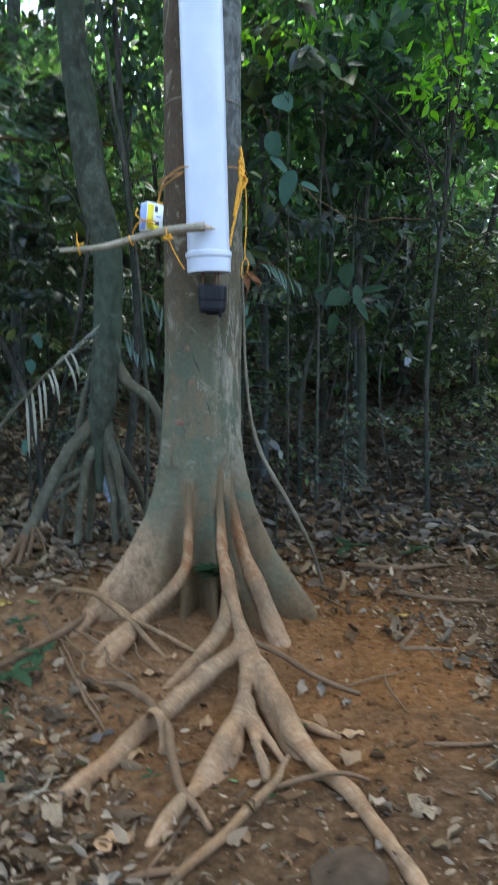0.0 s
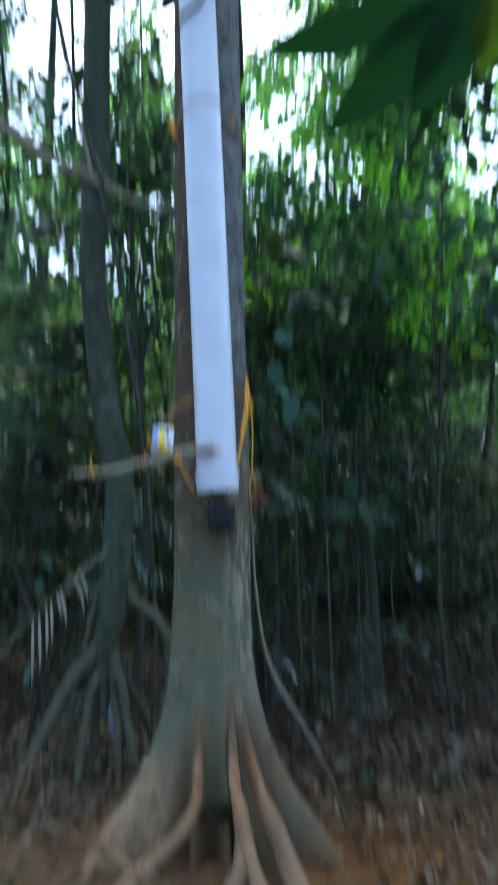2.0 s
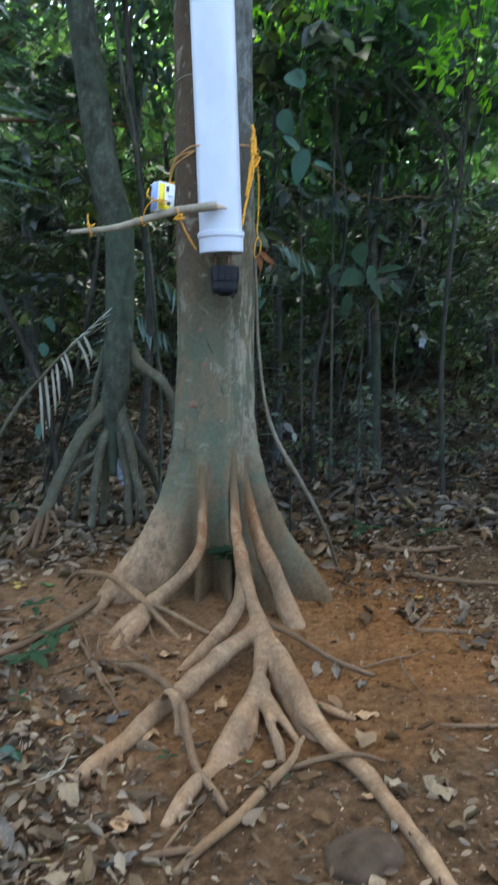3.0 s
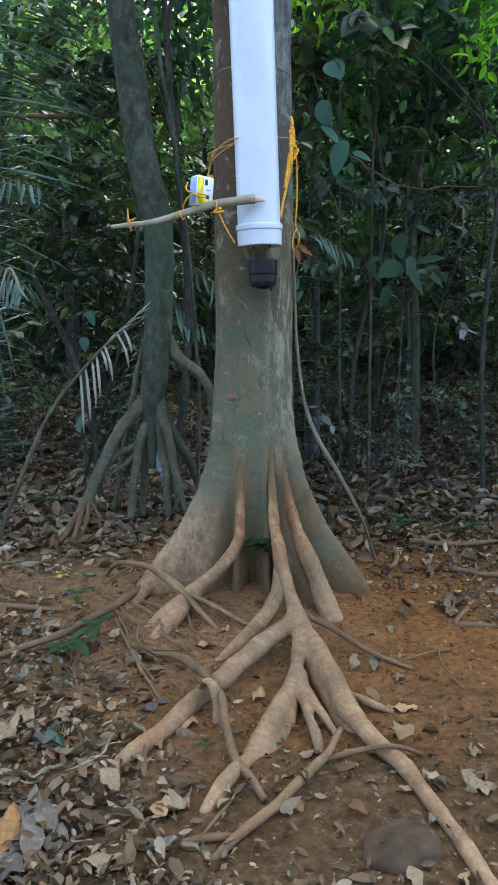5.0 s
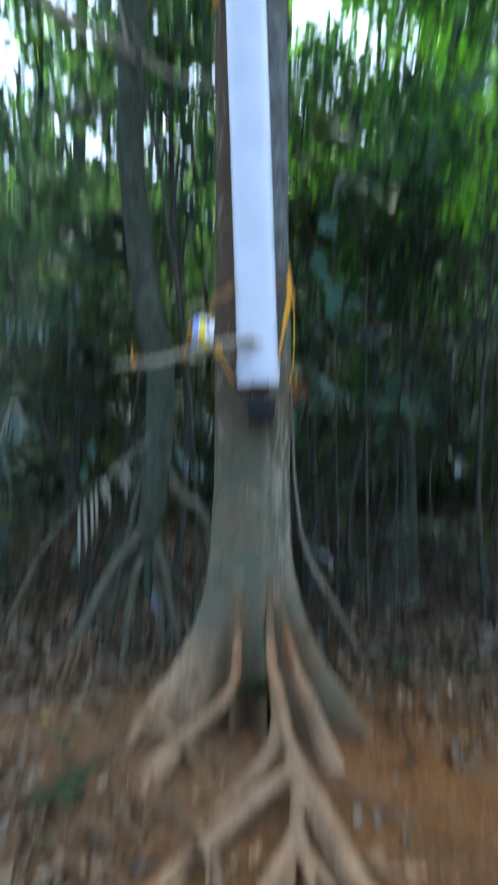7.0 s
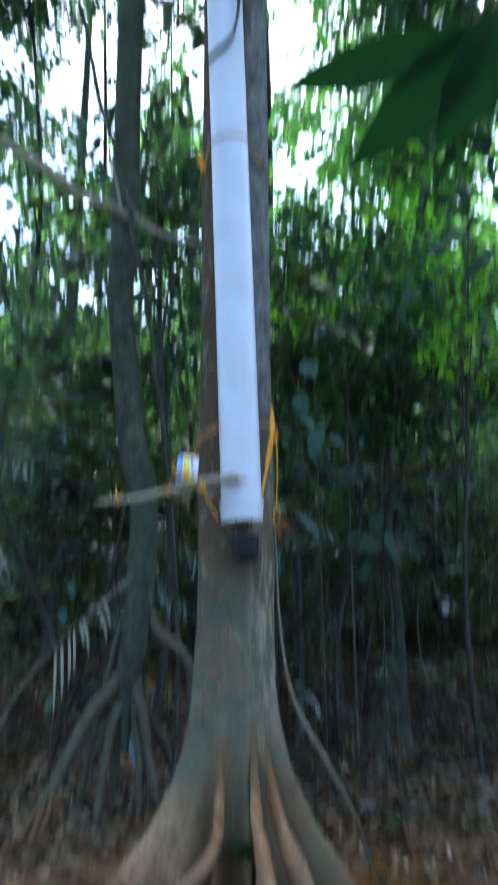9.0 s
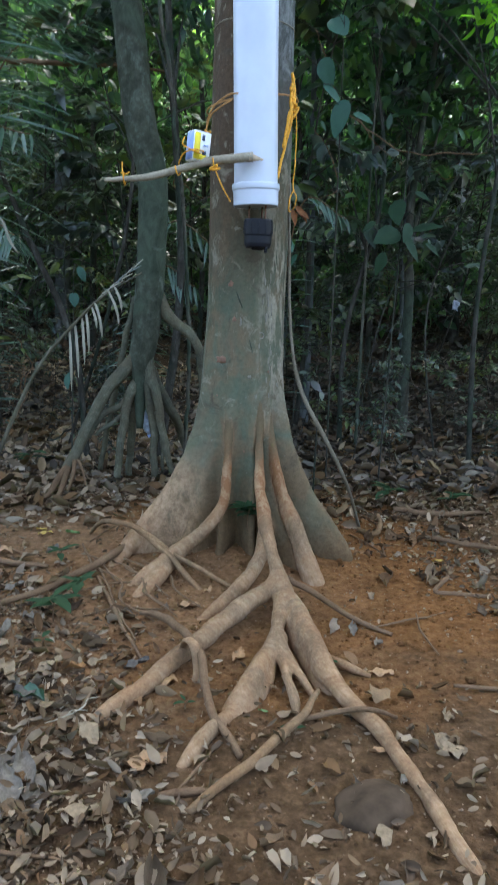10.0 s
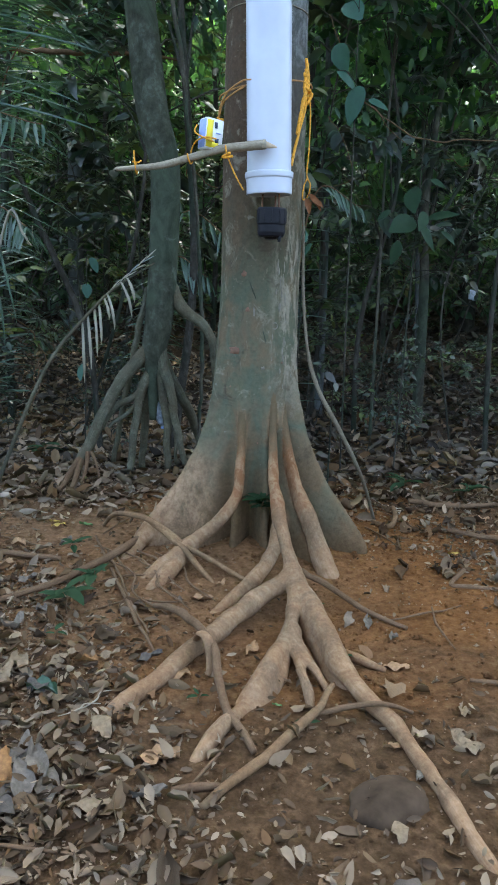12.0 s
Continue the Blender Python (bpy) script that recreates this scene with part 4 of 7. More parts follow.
    part("crown", crown_leaves(g, [(-1.4, 1.0, 8.4, 1.2), (-0.6, 1.6, 9.2, 1.3), (-1.9, 1.6, 9.0, 1.0)], 700, 0.14), CANOPY, t, "leafy crown")
    return t


build_stilt_tree()


# ---- the white pipe trap on the bole ----
def build_pipe():
    thing = tagged(new("pipe"), "long upright white plastic pipe strapped to the tree trunk", "pipe")
    top, foot = Vector((-0.061, -0.135, 4.53)), Vector((0.057, -0.135, 1.60))
    axis = (top - foot).normalized()
    m = Matrix.Translation(foot) @ Vector((0, 0, 1)).rotation_difference(axis).to_matrix().to_4x4()
    L = (top - foot).length

    def put(name, data, mat, label=""):
        v = [m @ Vector(p) for p in data[0]]
        return part(name, (v, data[1]), mat, thing, label)

    put("tube", lathe([(0.085, 0.03), (0.0915, 0.03), (0.0915, 1.98), (0.0905, 1.985), (0.0905, 2.0), (0.0915, 2.005), (0.0915, L - 0.11), (0.085, L - 0.11)], 56), PVC)
    put("top_cap", lathe([(0.0925, L - 0.17), (0.097, L - 0.165), (0.097, L - 0.02), (0.092, L - 0.004), (0.08, L), (0.0005, L + 0.002)], 56), PVC)
    put("collar", lathe([(0.0005, 0.004), (0.084, 0.0), (0.0925, 0.0), (0.0945, 0.004), (0.0955, 0.062), (0.0995, 0.065), (0.1005, 0.069), (0.1005, 0.083), (0.099, 0.088), (0.092, 0.09)], 56), PVC, "white ribbed end collar")
    return thing


pipe = build_pipe()


def build_fitting():
    """The black cup hung on pins under the pipe."""
    c = Vector((0.071, -0.135, 1.43))
    t = tagged(new("cup_fitting"), "black plastic screw cup hung on pins under the white pipe", "fitting")
    part("cup", lathe([(0.0005, 0.0), (0.048, 0.0), (0.054, 0.006), (0.058, 0.02), (0.058, 0.05), (0.0605, 0.052), (0.0615, 0.058), (0.0615, 0.112), (0.058, 0.118), (0.05, 0.118), (0.05, 0.03), (0.0005, 0.03)], 40, c), BLACKPLASTIC, t)
    for a in range(0, 360, 30):
        x, y = 0.0615 * math.cos(radians(a)), 0.0615 * math.sin(radians(a))
        part("rib", tube([c + Vector((x, y, 0.06)), c + Vector((x, y, 0.085)), c + Vector((x, y, 0.11))], [0.0018] * 3, 5, 6, 0), BLACKPLASTIC, t)
    for a in (-50, 70, 190):
        x, y = 0.042 * math.cos(radians(a)), 0.042 * math.sin(radians(a))
        part("pin", tube([c + Vector((x, y, 0.1)), c + Vector((x, y, 0.14)), c + Vector((x, y, 0.175))], [0.004] * 3, 5, 8, 0), STEEL, t)
    part("nub", tube([c + Vector((0.034, -0.03, 0.012)), c + Vector((0.034, -0.03, -0.008)), c + Vector((0.034, -0.03, -0.02))], [0.008, 0.008, 0.006], 6, 10, 0), BLACKPLASTIC, t)
    part("spout", tube([c + Vector((0, 0, 0.01)), c + Vector((0, 0, -0.004)), c + Vector((0, 0, -0.009))], [0.03, 0.028, 0.022], 6, 16, 0), BLACKPLASTIC, t)
    return t


fitting = build_fitting()


def build_stick():
    t = tagged(new("stick"), "cut bare branch lashed level across the foot of the pipe", "stick")
    part("wood", tube([(-0.56, -0.26, 1.665), (-0.40, -0.26, 1.682), (-0.265, -0.26, 1.718), (-0.15, -0.262, 1.752), (-0.04, -0.26, 1.77), (0.035, -0.258, 1.778)], [0.008, 0.013, 0.015, 0.017, 0.018, 0.019], 60, 12, 0.25, 1, 9), STICK, t)
    tip = bmesh.new()
    bmesh.ops.create_cone(tip, segments=12, radius1=0.02, radius2=0.004, depth=0.056, cap_ends=True)
    bmesh.ops.transform(tip, matrix=Matrix.Translation((0.05, -0.266, 1.772)) @ Matrix.Rotation(radians(100), 4, "Y") @ Matrix.Diagonal((0.85, 0.6, 1, 1)), verts=tip.verts)
    part("cut_end", tip, FRESHWOOD, t, "fresh pale slanting cut")
    return t


stick = build_stick()


def build_box():
    t = tagged(new("small_box"), "small white, yellow and blue card box tied on the stick", "box")
    m = Matrix.Translation((-0.185, -0.25, 1.806)) @ Matrix.Rotation(radians(33), 4, "Z") @ Matrix.Rotation(radians(5), 4, "Y") @ Matrix.Diagonal((1.0, 1.12, 1.13, 1))

    def slab(name, size, at, mat, bev=0.002):
        bm = bmesh.new()
        bmesh.ops.create_cube(bm, size=1, matrix=Matrix.Translation(at) @ Matrix.Diagonal((*size, 1)))
        if bev:
            bmesh.ops.bevel(bm, geom=bm.edges[:], offset=bev, segments=2, affect="EDGES")
        bmesh.ops.transform(bm, matrix=m, verts=bm.verts)
        return part(name, bm, mat, t)

    slab("carton", (0.078, 0.05, 0.1), (0, 0, 0), CARD)
    slab("side_panel", (0.002, 0.046, 0.094), (-0.0395, 0, 0), CARDBLUE, 0)
    slab("yellow_panel", (0.026, 0.002, 0.09), (-0.022, -0.0255, 0.0), CARDYELLOW, 0)
    slab("yellow_panel", (0.03, 0.002, 0.018), (0.006, -0.0255, -0.035), CARDYELLOW, 0)
    slab("print_bar", (0.012, 0.002, 0.02), (0.004, -0.0262, 0.03), INK, 0)
    slab("print_bar", (0.02, 0.002, 0.004), (0.016, -0.0262, 0.005), CARDBLUE, 0)
    slab("print_bar", (0.016, 0.002, 0.014), (0.012, -0.0262, -0.02), INK, 0)
    slab("flap", (0.07, 0.046, 0.002), (0.0, 0.0, 0.0505), CARD, 0)
    return t


box = build_box()


def cord(points, r, n, label, mat=None, parts=()):
    t = tagged(new("cord"), label, "cord")
    part("strand", tube(points, [r] * len(points), n, 7, 0.15), mat or ORANGE, t)
    for p in parts:
        part("strand", tube(p, [r] * len(p), n, 7, 0.15), mat or ORANGE, t)
    return t


def knot(at, r, seed, parent, mat=ORANGE):
    g = np.random.default_rng(seed)
    p = np.array(at) + g.normal(size=(7, 3)) * r * np.array([0.6, 0.6, 0.9])
    return part("knot", tube(p, [r * 0.45] * 7, 30, 7, 0.2), mat, parent)


cord([(-0.487, -0.274, 1.735), (-0.485, -0.281, 1.71), (-0.48, -0.285, 1.675), (-0.478, -0.262, 1.65), (-0.477, -0.243, 1.675), (-0.486, -0.25, 1.70)], 0.003, 26, "short orange cord tied round the stick end", None,
          ([(-0.492, -0.27, 1.695), (-0.47, -0.284, 1.69), (-0.46, -0.26, 1.70)],))
cord([(-0.275, -0.276, 1.73), (-0.27, -0.282, 1.71), (-0.262, -0.262, 1.695), (-0.255, -0.24, 1.715), (-0.262, -0.255, 1.742), (-0.24, -0.292, 1.775), (-0.2, -0.303, 1.79), (-0.16, -0.295, 1.785)], 0.003, 36, "orange cord binding the small box to the stick", None,
          ([(-0.24, -0.27, 1.84), (-0.245, -0.292, 1.81), (-0.215, -0.306, 1.79), (-0.17, -0.297, 1.775)],))
c3 = cord([(-0.125, -0.283, 1.765), (-0.12, -0.286, 1.735), (-0.115, -0.27, 1.722), (-0.085, -0.26, 1.66), (-0.05, -0.235, 1.605)], 0.003, 30, "orange cord running from the stick down to the collar")
knot((-0.12, -0.285, 1.73), 0.012, 3, c3)


def hoop(z, rx, ry, cx, cy, tilt, r, label, mat, n=60):
    pts = [(cx + rx * math.cos(a), cy + ry * math.sin(a), z + tilt * math.cos(a)) for a in np.linspace(0, 2 * math.pi, 17)]
    return cord(pts, r, n, label, mat)


hoop(2.06, 0.205, 0.208, 0.03, 0.17, 0.03, 0.0035, "weathered orange wire looped round trunk and pipe", BROWNCORD)
c5 = cord([(-0.165, -0.03, 1.90), (-0.16, -0.06, 1.95), (-0.13, -0.1, 2.0), (-0.07, -0.16, 2.03), (-0.03, -0.19, 2.03)], 0.0035, 30, "weathered orange wire loop beside the pipe", BROWNCORD,
          ([(-0.17, -0.03, 1.89), (-0.15, -0.07, 1.96), (-0.11, -0.11, 1.99), (-0.06, -0.16, 2.01)],))
knot((-0.165, -0.035, 1.895), 0.012, 4, c5)
c6 = cord([(0.192, -0.01, 2.16), (0.20, -0.03, 2.08), (0.19, -0.05, 2.0), (0.18, -0.06, 1.93), (0.172, -0.07, 1.86), (0.155, -0.1, 1.78), (0.145, -0.13, 1.72)], 0.006, 60, "bundle of bright orange cord hanging beside the pipe", None,
          ([(0.20, -0.015, 2.14), (0.188, -0.045, 2.05), (0.196, -0.05, 1.97), (0.174, -0.07, 1.87), (0.165, -0.085, 1.86), (0.18, -0.07, 1.95)],
           [(0.194, -0.02, 2.15), (0.206, -0.03, 2.06), (0.182, -0.06, 1.98), (0.18, -0.06, 1.9)]))
for k, (x, y, z) in enumerate([(0.195, -0.03, 2.1), (0.2, -0.035, 2.04), (0.205, -0.03, 2.0)]):
    knot((x, y, z), 0.014, 20 + k, c6)
cord([(0.207, -0.03, 2.05), (0.22, -0.02, 1.95), (0.222, -0.015, 1.8), (0.218, -0.01, 1.70), (0.235, -0.015, 1.66), (0.225, -0.015, 1.61), (0.205, -0.015, 1.6), (0.207, -0.015, 1.65), (0.222, -0.01, 1.69)], 0.003, 60, "thin orange cord hanging in a loop")
ring = [(-0.018 + 0.097 * math.cos(a), -0.135 + 0.097 * math.sin(a), 3.462 + 0.01 * math.cos(a)) for a in np.linspace(math.pi, 2 * math.pi, 9)]
ring += [(0.011 + 0.186 * math.cos(a), 0.17 + 0.186 * math.sin(a), 3.45) for a in np.linspace(-0.2, math.pi + 0.2, 11)]
c8 = cord(ring + ring[:1], 0.004, 90, "thin brown wire hoop round trunk and upper pipe", BROWNCORD)
knot((-0.165, -0.02, 3.46), 0.018, 31, c8)
knot((-0.16, -0.03, 3.43), 0.02, 32, c8)
knot((-0.158, -0.03, 3.39), 0.016, 33, c8)
knot((0.135, -0.06, 3.43), 0.014, 34, c8, BROWNCORD)
ax9 = trunk_axis(2.37)
cord([(ax9[0] + (trunk_radius(a, 2.37) + 0.002) * math.cos(a), ax9[1] + (trunk_radius(a, 2.37) + 0.002) * math.sin(a), 2.37 + 0.004 * math.cos(a)) for a in np.linspace(0, 2 * math.pi, 25)], 0.0022, 90, "thin pale twine tied round the trunk", STICK)


def dry_leaf_scrap():
    g = np.random.default_rng(2)
    v, f = blades(np.array([[0.222, -0.02, 1.62], [0.23, -0.02, 1.6], [0.215, -0.02, 1.605]]), np.array([[0.6, 0, -0.5], [0.8, -0.1, -0.3], [0.3, -0.1, -0.8]]), np.array([[0, -1, 0.5]] * 3), np.array([0.095, 0.075, 0.07]), np.array([0.03, 0.026, 0.03]), 0.6, 0.3)
    return tagged(new("dry_leaf", mesh_of("dry_leaf", v, f, RUSTLEAF)), "curled brown dry leaf caught in the cord", "leaf")


dry_leaf_scrap()

# dark liana swinging over the top of the pipe
liana = tagged(new("liana"), "thin dark liana looping across the top of the pipe", "liana")
part("stem", tube([(-0.72, 0.3, 3.40), (-0.80, 0.28, 3.50), (-0.826, 0.25, 3.639), (-0.711, 0.22, 3.71), (-0.53, 0.14, 3.78), (-0.27, -0.02, 3.89), (-0.09, -0.22, 3.925), (-0.035, -0.25, 3.955), (0.0, -0.25, 4.03), (0.02, -0.25, 4.22), (-0.03, -0.25, 4.37), (-0.085, -0.24, 4.48), (-0.11, -0.2, 4.9), (-0.1, -0.05, 5.4)], [0.004, 0.006, 0.009, 0.0095, 0.0095, 0.0095, 0.011, 0.011, 0.008, 0.008, 0.008, 0.008, 0.008, 0.008], 130, 8, 0.3), POLEBARK, liana)
part("stem", tube([(0.02, -0.25, 4.24), (0.05, -0.2, 4.25), (0.1, -0.1, 4.26)], [0.006, 0.005, 0.004], 12, 7), TWIG, liana)

branch = tagged(new("fallen_branch"), "pale leafless branch lodged against the slender tree", "branch")
part("wood", tube([(-2.6, 0.80, 4.55), (-1.9, 0.84, 4.32), (-1.29, 0.87, 4.00), (-0.92, 0.87, 3.76), (-0.63, 0.87, 3.61), (-0.42, 0.85, 3.49), (-0.18, 0.7, 3.36)], [0.034, 0.03, 0.028, 0.026, 0.023, 0.018, 0.009], 80, 10, 0.35, 1, 4, 0.02), STICK, branch)
part("side_twig", tube([(-0.70, 0.87, 3.65), (-0.74, 0.84, 3.85), (-0.80, 0.82, 4.1)], [0.012, 0.01, 0.004], 12, 7), STICK, branch)


climber = tagged(new("climbing_stem"), "slender grey-brown stem leaning past the slender tree", "liana")
part("stem", tube([(-1.3, 0.95, 6.1), (-1.129, 0.9, 5.481), (-1.051, 0.9, 5.197), (-0.976, 0.9, 4.92), (-0.895, 0.86, 4.517), (-0.763, 0.84, 4.097), (-0.653, 0.82, 3.653), (-0.545, 0.86, 3.151), (-0.484, 0.9, 2.773), (-0.40, 1.0, 2.2), (-0.33, 1.1, 1.5), (-0.30, 1.2, 0.8), (-0.32, 1.3, -0.05)], [0.008, 0.011, 0.014, 0.016, 0.014, 0.013, 0.014, 0.013, 0.012, 0.011, 0.011, 0.012, 0.013], 150, 10, 0.25, 1, 31, 0.015), POLEBARK, climber)
part("side_twig", tube([(-0.70, 0.83, 3.84), (-0.66, 0.8, 3.72), (-0.57, 0.79, 3.56), (-0.5, 0.8, 3.47)], [0.004, 0.0035, 0.003, 0.002], 16, 6), STICK, climber, "pale hooked twig")


# ---- loose twigs, stone and scraps on the ground ----
def limb_mesh(name, data, mat):
    me = mesh_of(name, data[0], data[1], mat)
    add_grain(me, data)
    return me


def twig(points, radii, label="thin brown fallen twig lying on the soil", mat=TWIG):
    return tagged(new("twig", limb_mesh("twig", tube(points, radii, 10 * len(points), 9, 0.3, 1, len(points) + points[0][0], 0.008), mat)), label, "twig", "fallen twigs")


twig([(0.25, -0.45, 0.06), (0.36, -0.58, 0.045), (0.47, -0.74, 0.03), (0.62, -0.84, 0.008)], [0.013, 0.012, 0.011, 0.008])
twig([(0.29, -1.311, 0.045), (0.215, -1.468, 0.04), (0.101, -1.611, 0.03), (0.023, -1.705, 0.025), (-0.048, -1.789, 0.02), (-0.087, -1.828, 0.012)], [0.009, 0.0125, 0.014, 0.0135, 0.012, 0.009], "crooked brown fallen branch lying across the roots", DRYWOOD)
twig([(0.225, -1.43, 0.02), (0.33, -1.42, 0.04), (0.41, -1.44, 0.066), (0.52, -1.40, 0.015)], [0.008, 0.009, 0.008, 0.006])
twig([(-0.16, -1.77, 0.012), (-0.1, -1.765, 0.015), (-0.035, -1.75, 0.014)], [0.009, 0.010, 0.009], "short brown broken twig on the soil")
twig([(1.02, -0.19, 0.03), (0.97, -0.3, 0.02), (0.89, -0.43, 0.012), (0.98, -0.46, 0.012), (1.12, -0.47, 0.012)], [0.008, 0.01, 0.011, 0.01, 0.008])
twig([(-1.15, -0.25, 0.025), (-0.95, -0.3, 0.032), (-0.8, -0.33, 0.03)], [0.012, 0.013, 0.008])
for dx, dy, l in ((0.0, 0.0, 0.55), (0.06, 0.02, 0.4), (-0.05, -0.1, 0.5), (0.1, -0.12, 0.35), (-0.12, 0.06, 0.3), (0.16, -0.02, 0.45)):
    x, y = -0.56 + dx, -0.2 + dy
    twig([(x, y, 0.03), (x + 0.3 * l, y - 0.35 * l, 0.035), (x + 0.42 * l + dy * 0.3, y - 0.7 * l, 0.03), (x + 0.66 * l, y - l, 0.012)], [0.003, 0.0045, 0.004, 0.0025])
twig([(-0.62, -0.2, 0.02), (-0.53, -0.45, 0.03), (-0.42, -0.75, 0.02), (-0.33, -0.95, 0.012)], [0.004, 0.005, 0.005, 0.004])
twig([(0.75, -1.2, 0.012), (0.9, -1.22, 0.012), (1.1, -1.18, 0.012)], [0.006, 0.007, 0.006])
twig([(0.95, 0.75, 0.02), (1.2, 0.68, 0.02), (1.5, 0.75, 0.02)], [0.015, 0.016, 0.01])
twig([(1.05, 0.25, 0.02), (1.3, 0.12, 0.025), (1.55, 0.1, 0.015)], [0.012, 0.013, 0.008])
for (x0, y0), (x1, y1), z in (((-0.52, -1.47), (-0.41, -1.40), 0.02), ((-0.47, -1.45), (-0.38, -1.34), 0.028), ((-0.49, -1.41), (-0.475, -1.33), 0.03)):
    twig([(x0, y0, z - 0.01), (x0 * 0.6 + x1 * 0.4 + 0.012, y0 * 0.6 + y1 * 0.4, z), (x0 * 0.3 + x1 * 0.7 - 0.008, y0 * 0.3 + y1 * 0.7, z + 0.004), (x1, y1, z - 0.01)], [0.0012, 0.0025, 0.002, 0.0012], "thin pale dry stick lying on the litter", STICK)
gt = np.random.default_rng(77)
for k in range(46):
    x, y, a, l = gt.uniform(-1.6, 1.8), gt.uniform(-2.1, 3.0), gt.uniform(0, 3.14), gt.uniform(0.1, 0.4)
    if abs(x) < 0.45 and -1.7 < y < 0.7:
        x = 0.5 + abs(x) if gt.random() < 0.5 else -0.5 - abs(x)
    dx, dy = l * math.cos(a), l * math.sin(a)
    z = float(gz(x, y)) + 0.008
    twig([(x, y, z), (x + dx * 0.5 + gt.normal() * 0.02, y + dy * 0.5 + gt.normal() * 0.02, z + 0.008), (x + dx, y + dy, z)], [0.003, 0.0045, 0.003])


def build_stone():
    bm = bmesh.new()
    bmesh.ops.create_icosphere(bm, subdivisions=4, radius=1)
    for v in bm.verts:
        v.co *= 1 + 0.22 * noise.noise(v.co * 1.4) + 0.05 * noise.noise(v.co * 5)
        v.co = Vector((v.co.x * 0.115, v.co.y * 0.085, v.co.z * 0.05))
    ob = part("stone", bm, STONE, None)
    ob.location = (0.395, -1.775, -0.008)
    ob.rotation_euler = (0, 0, 0.5)
    return tagged(ob, "low dark brown stone half sunk in the soil", "stone")


build_stone()


def build_bottle():
    t = tagged(new("plastic_bottle"), "crumpled pale blue plastic bottle wedged among stilt roots", "bottle")
    m = Matrix.Translation((-0.565, 1.02, 0.5)) @ Matrix.Rotation(radians(162), 4, "Y") @ Matrix.Diagonal((0.85, 0.7, 0.9, 1))
    v, f = lathe([(0.0005, 0), (0.026, 0.0), (0.03, 0.008), (0.03, 0.05), (0.027, 0.055), (0.03, 0.06), (0.03, 0.115), (0.024, 0.14), (0.012, 0.155), (0.012, 0.168)], 20)
    v = [Vector(p) + 0.006 * noise.noise_vector(Vector(p) * 45) for p in v]
    part("body", ([m @ p for p in v], f), PALEPLASTIC, t)
    v, f = lathe([(0.0145, 0.166), (0.0145, 0.18), (0.013, 0.182), (0.0005, 0.182)], 16)
    part("cap", ([m @ Vector(p) for p in v], f), CARDBLUE, t)
    return t


build_bottle()

# pale plastic scrap lying in the undergrowth
scrap = bmesh.new()
bmesh.ops.create_grid(scrap, x_segments=6, y_segments=6, size=0.05)
for v in scrap.verts:
    v.co.z = 0.02 * noise.noise(v.co * 30)
bmesh.ops.solidify(scrap, geom=scrap.faces[:], thickness=0.002)
ob = part("plastic_scrap", scrap, PALEPLASTIC, None)
ob.location, ob.rotation_euler = (2.04, 3.6, 1.16), (1.2, 0.2, 0.4)
tagged(ob, "pale blue crumpled plastic scrap caught on twigs", "litter")


# ---- fallen leaves ----
def litter_density(x, y):
    """Leaves lie thin on the bare earth round the roots and thick elsewhere."""
    d = np.hypot((x - 0.32) / 0.75, (y + 0.95) / 1.3)
    e = np.hypot((x + 0.2) / 1.05, (y - 0.15) / 0.95)
    p = np.clip((d - 0.7) / 0.7, 0.08, 1) * np.clip((e - 0.6) / 0.5, 0.12, 1)
    return p * (0.62 + 0.38 * np.sin(2.3 * x + 1.0 + 0.8 * np.sin(1.9 * y)) * np.sin(2.9 * y + 0.5))


def inside_trunk(x, y):
    return np.hypot(x - TX, y - TY) < 0.36


def litter_leaf_mesh(seed, calm=1.0):
    """One curled fallen leaf about 1 m long, to be scaled."""
    g = np.random.default_rng(seed)
    n, wid = 9, g.uniform(0.3, 0.56)
    torn = g.uniform(0.6, 0.88) if g.random() < 0.4 * calm else 1.0
    curl, bend, twist = calm * g.uniform(-0.5, 1.3), calm * g.uniform(-0.8, 0.8), calm * g.uniform(-0.9, 0.9)
    wave, ph, hook = g.uniform(0.03, 0.1), g.uniform(0, 6), g.uniform(-0.12, 0.12)
    peak = g.uniform(0.7, 1.15)
    bite = [1 - (g.uniform(0.2, 0.5) if g.random() < 0.07 * calm else 0) for _ in range(2 * n)]
    verts, faces = [], []
    for i in range(n):
        u = torn * i / (n - 1)
        w = wid * math.sin(math.pi * min(0.97, 0.03 + u ** peak)) ** 0.85 * 0.5
        for s in (-1, -0.5, 0, 0.5, 1):
            out = bite[2 * i + (s > 0)] if abs(s) == 1 else 1
            z = curl * wid * s * s * 0.6 + bend * (u - 0.5) ** 2 + twist * s * (u - 0.5) * wid + wave * abs(s) * math.sin(u * 11 + ph + 2 * s) + g.normal() * 0.012
            verts.append((u - 0.5 + 0.03 * g.normal() * abs(s), s * w * out * (1 + 0.05 * g.normal()) + hook * math.sin(u * 3.1), z))
    for i in range(n - 1):
        for s in range(4):
            a = i * 5 + s
            faces.append((a, a + 5, a + 6, a + 1))
    zmin = min(v[2] for v in verts)
    verts = [(x, y, z - zmin * 0.6) for x, y, z in verts]
    return mesh_of("leaf", verts, faces, FALLEN)


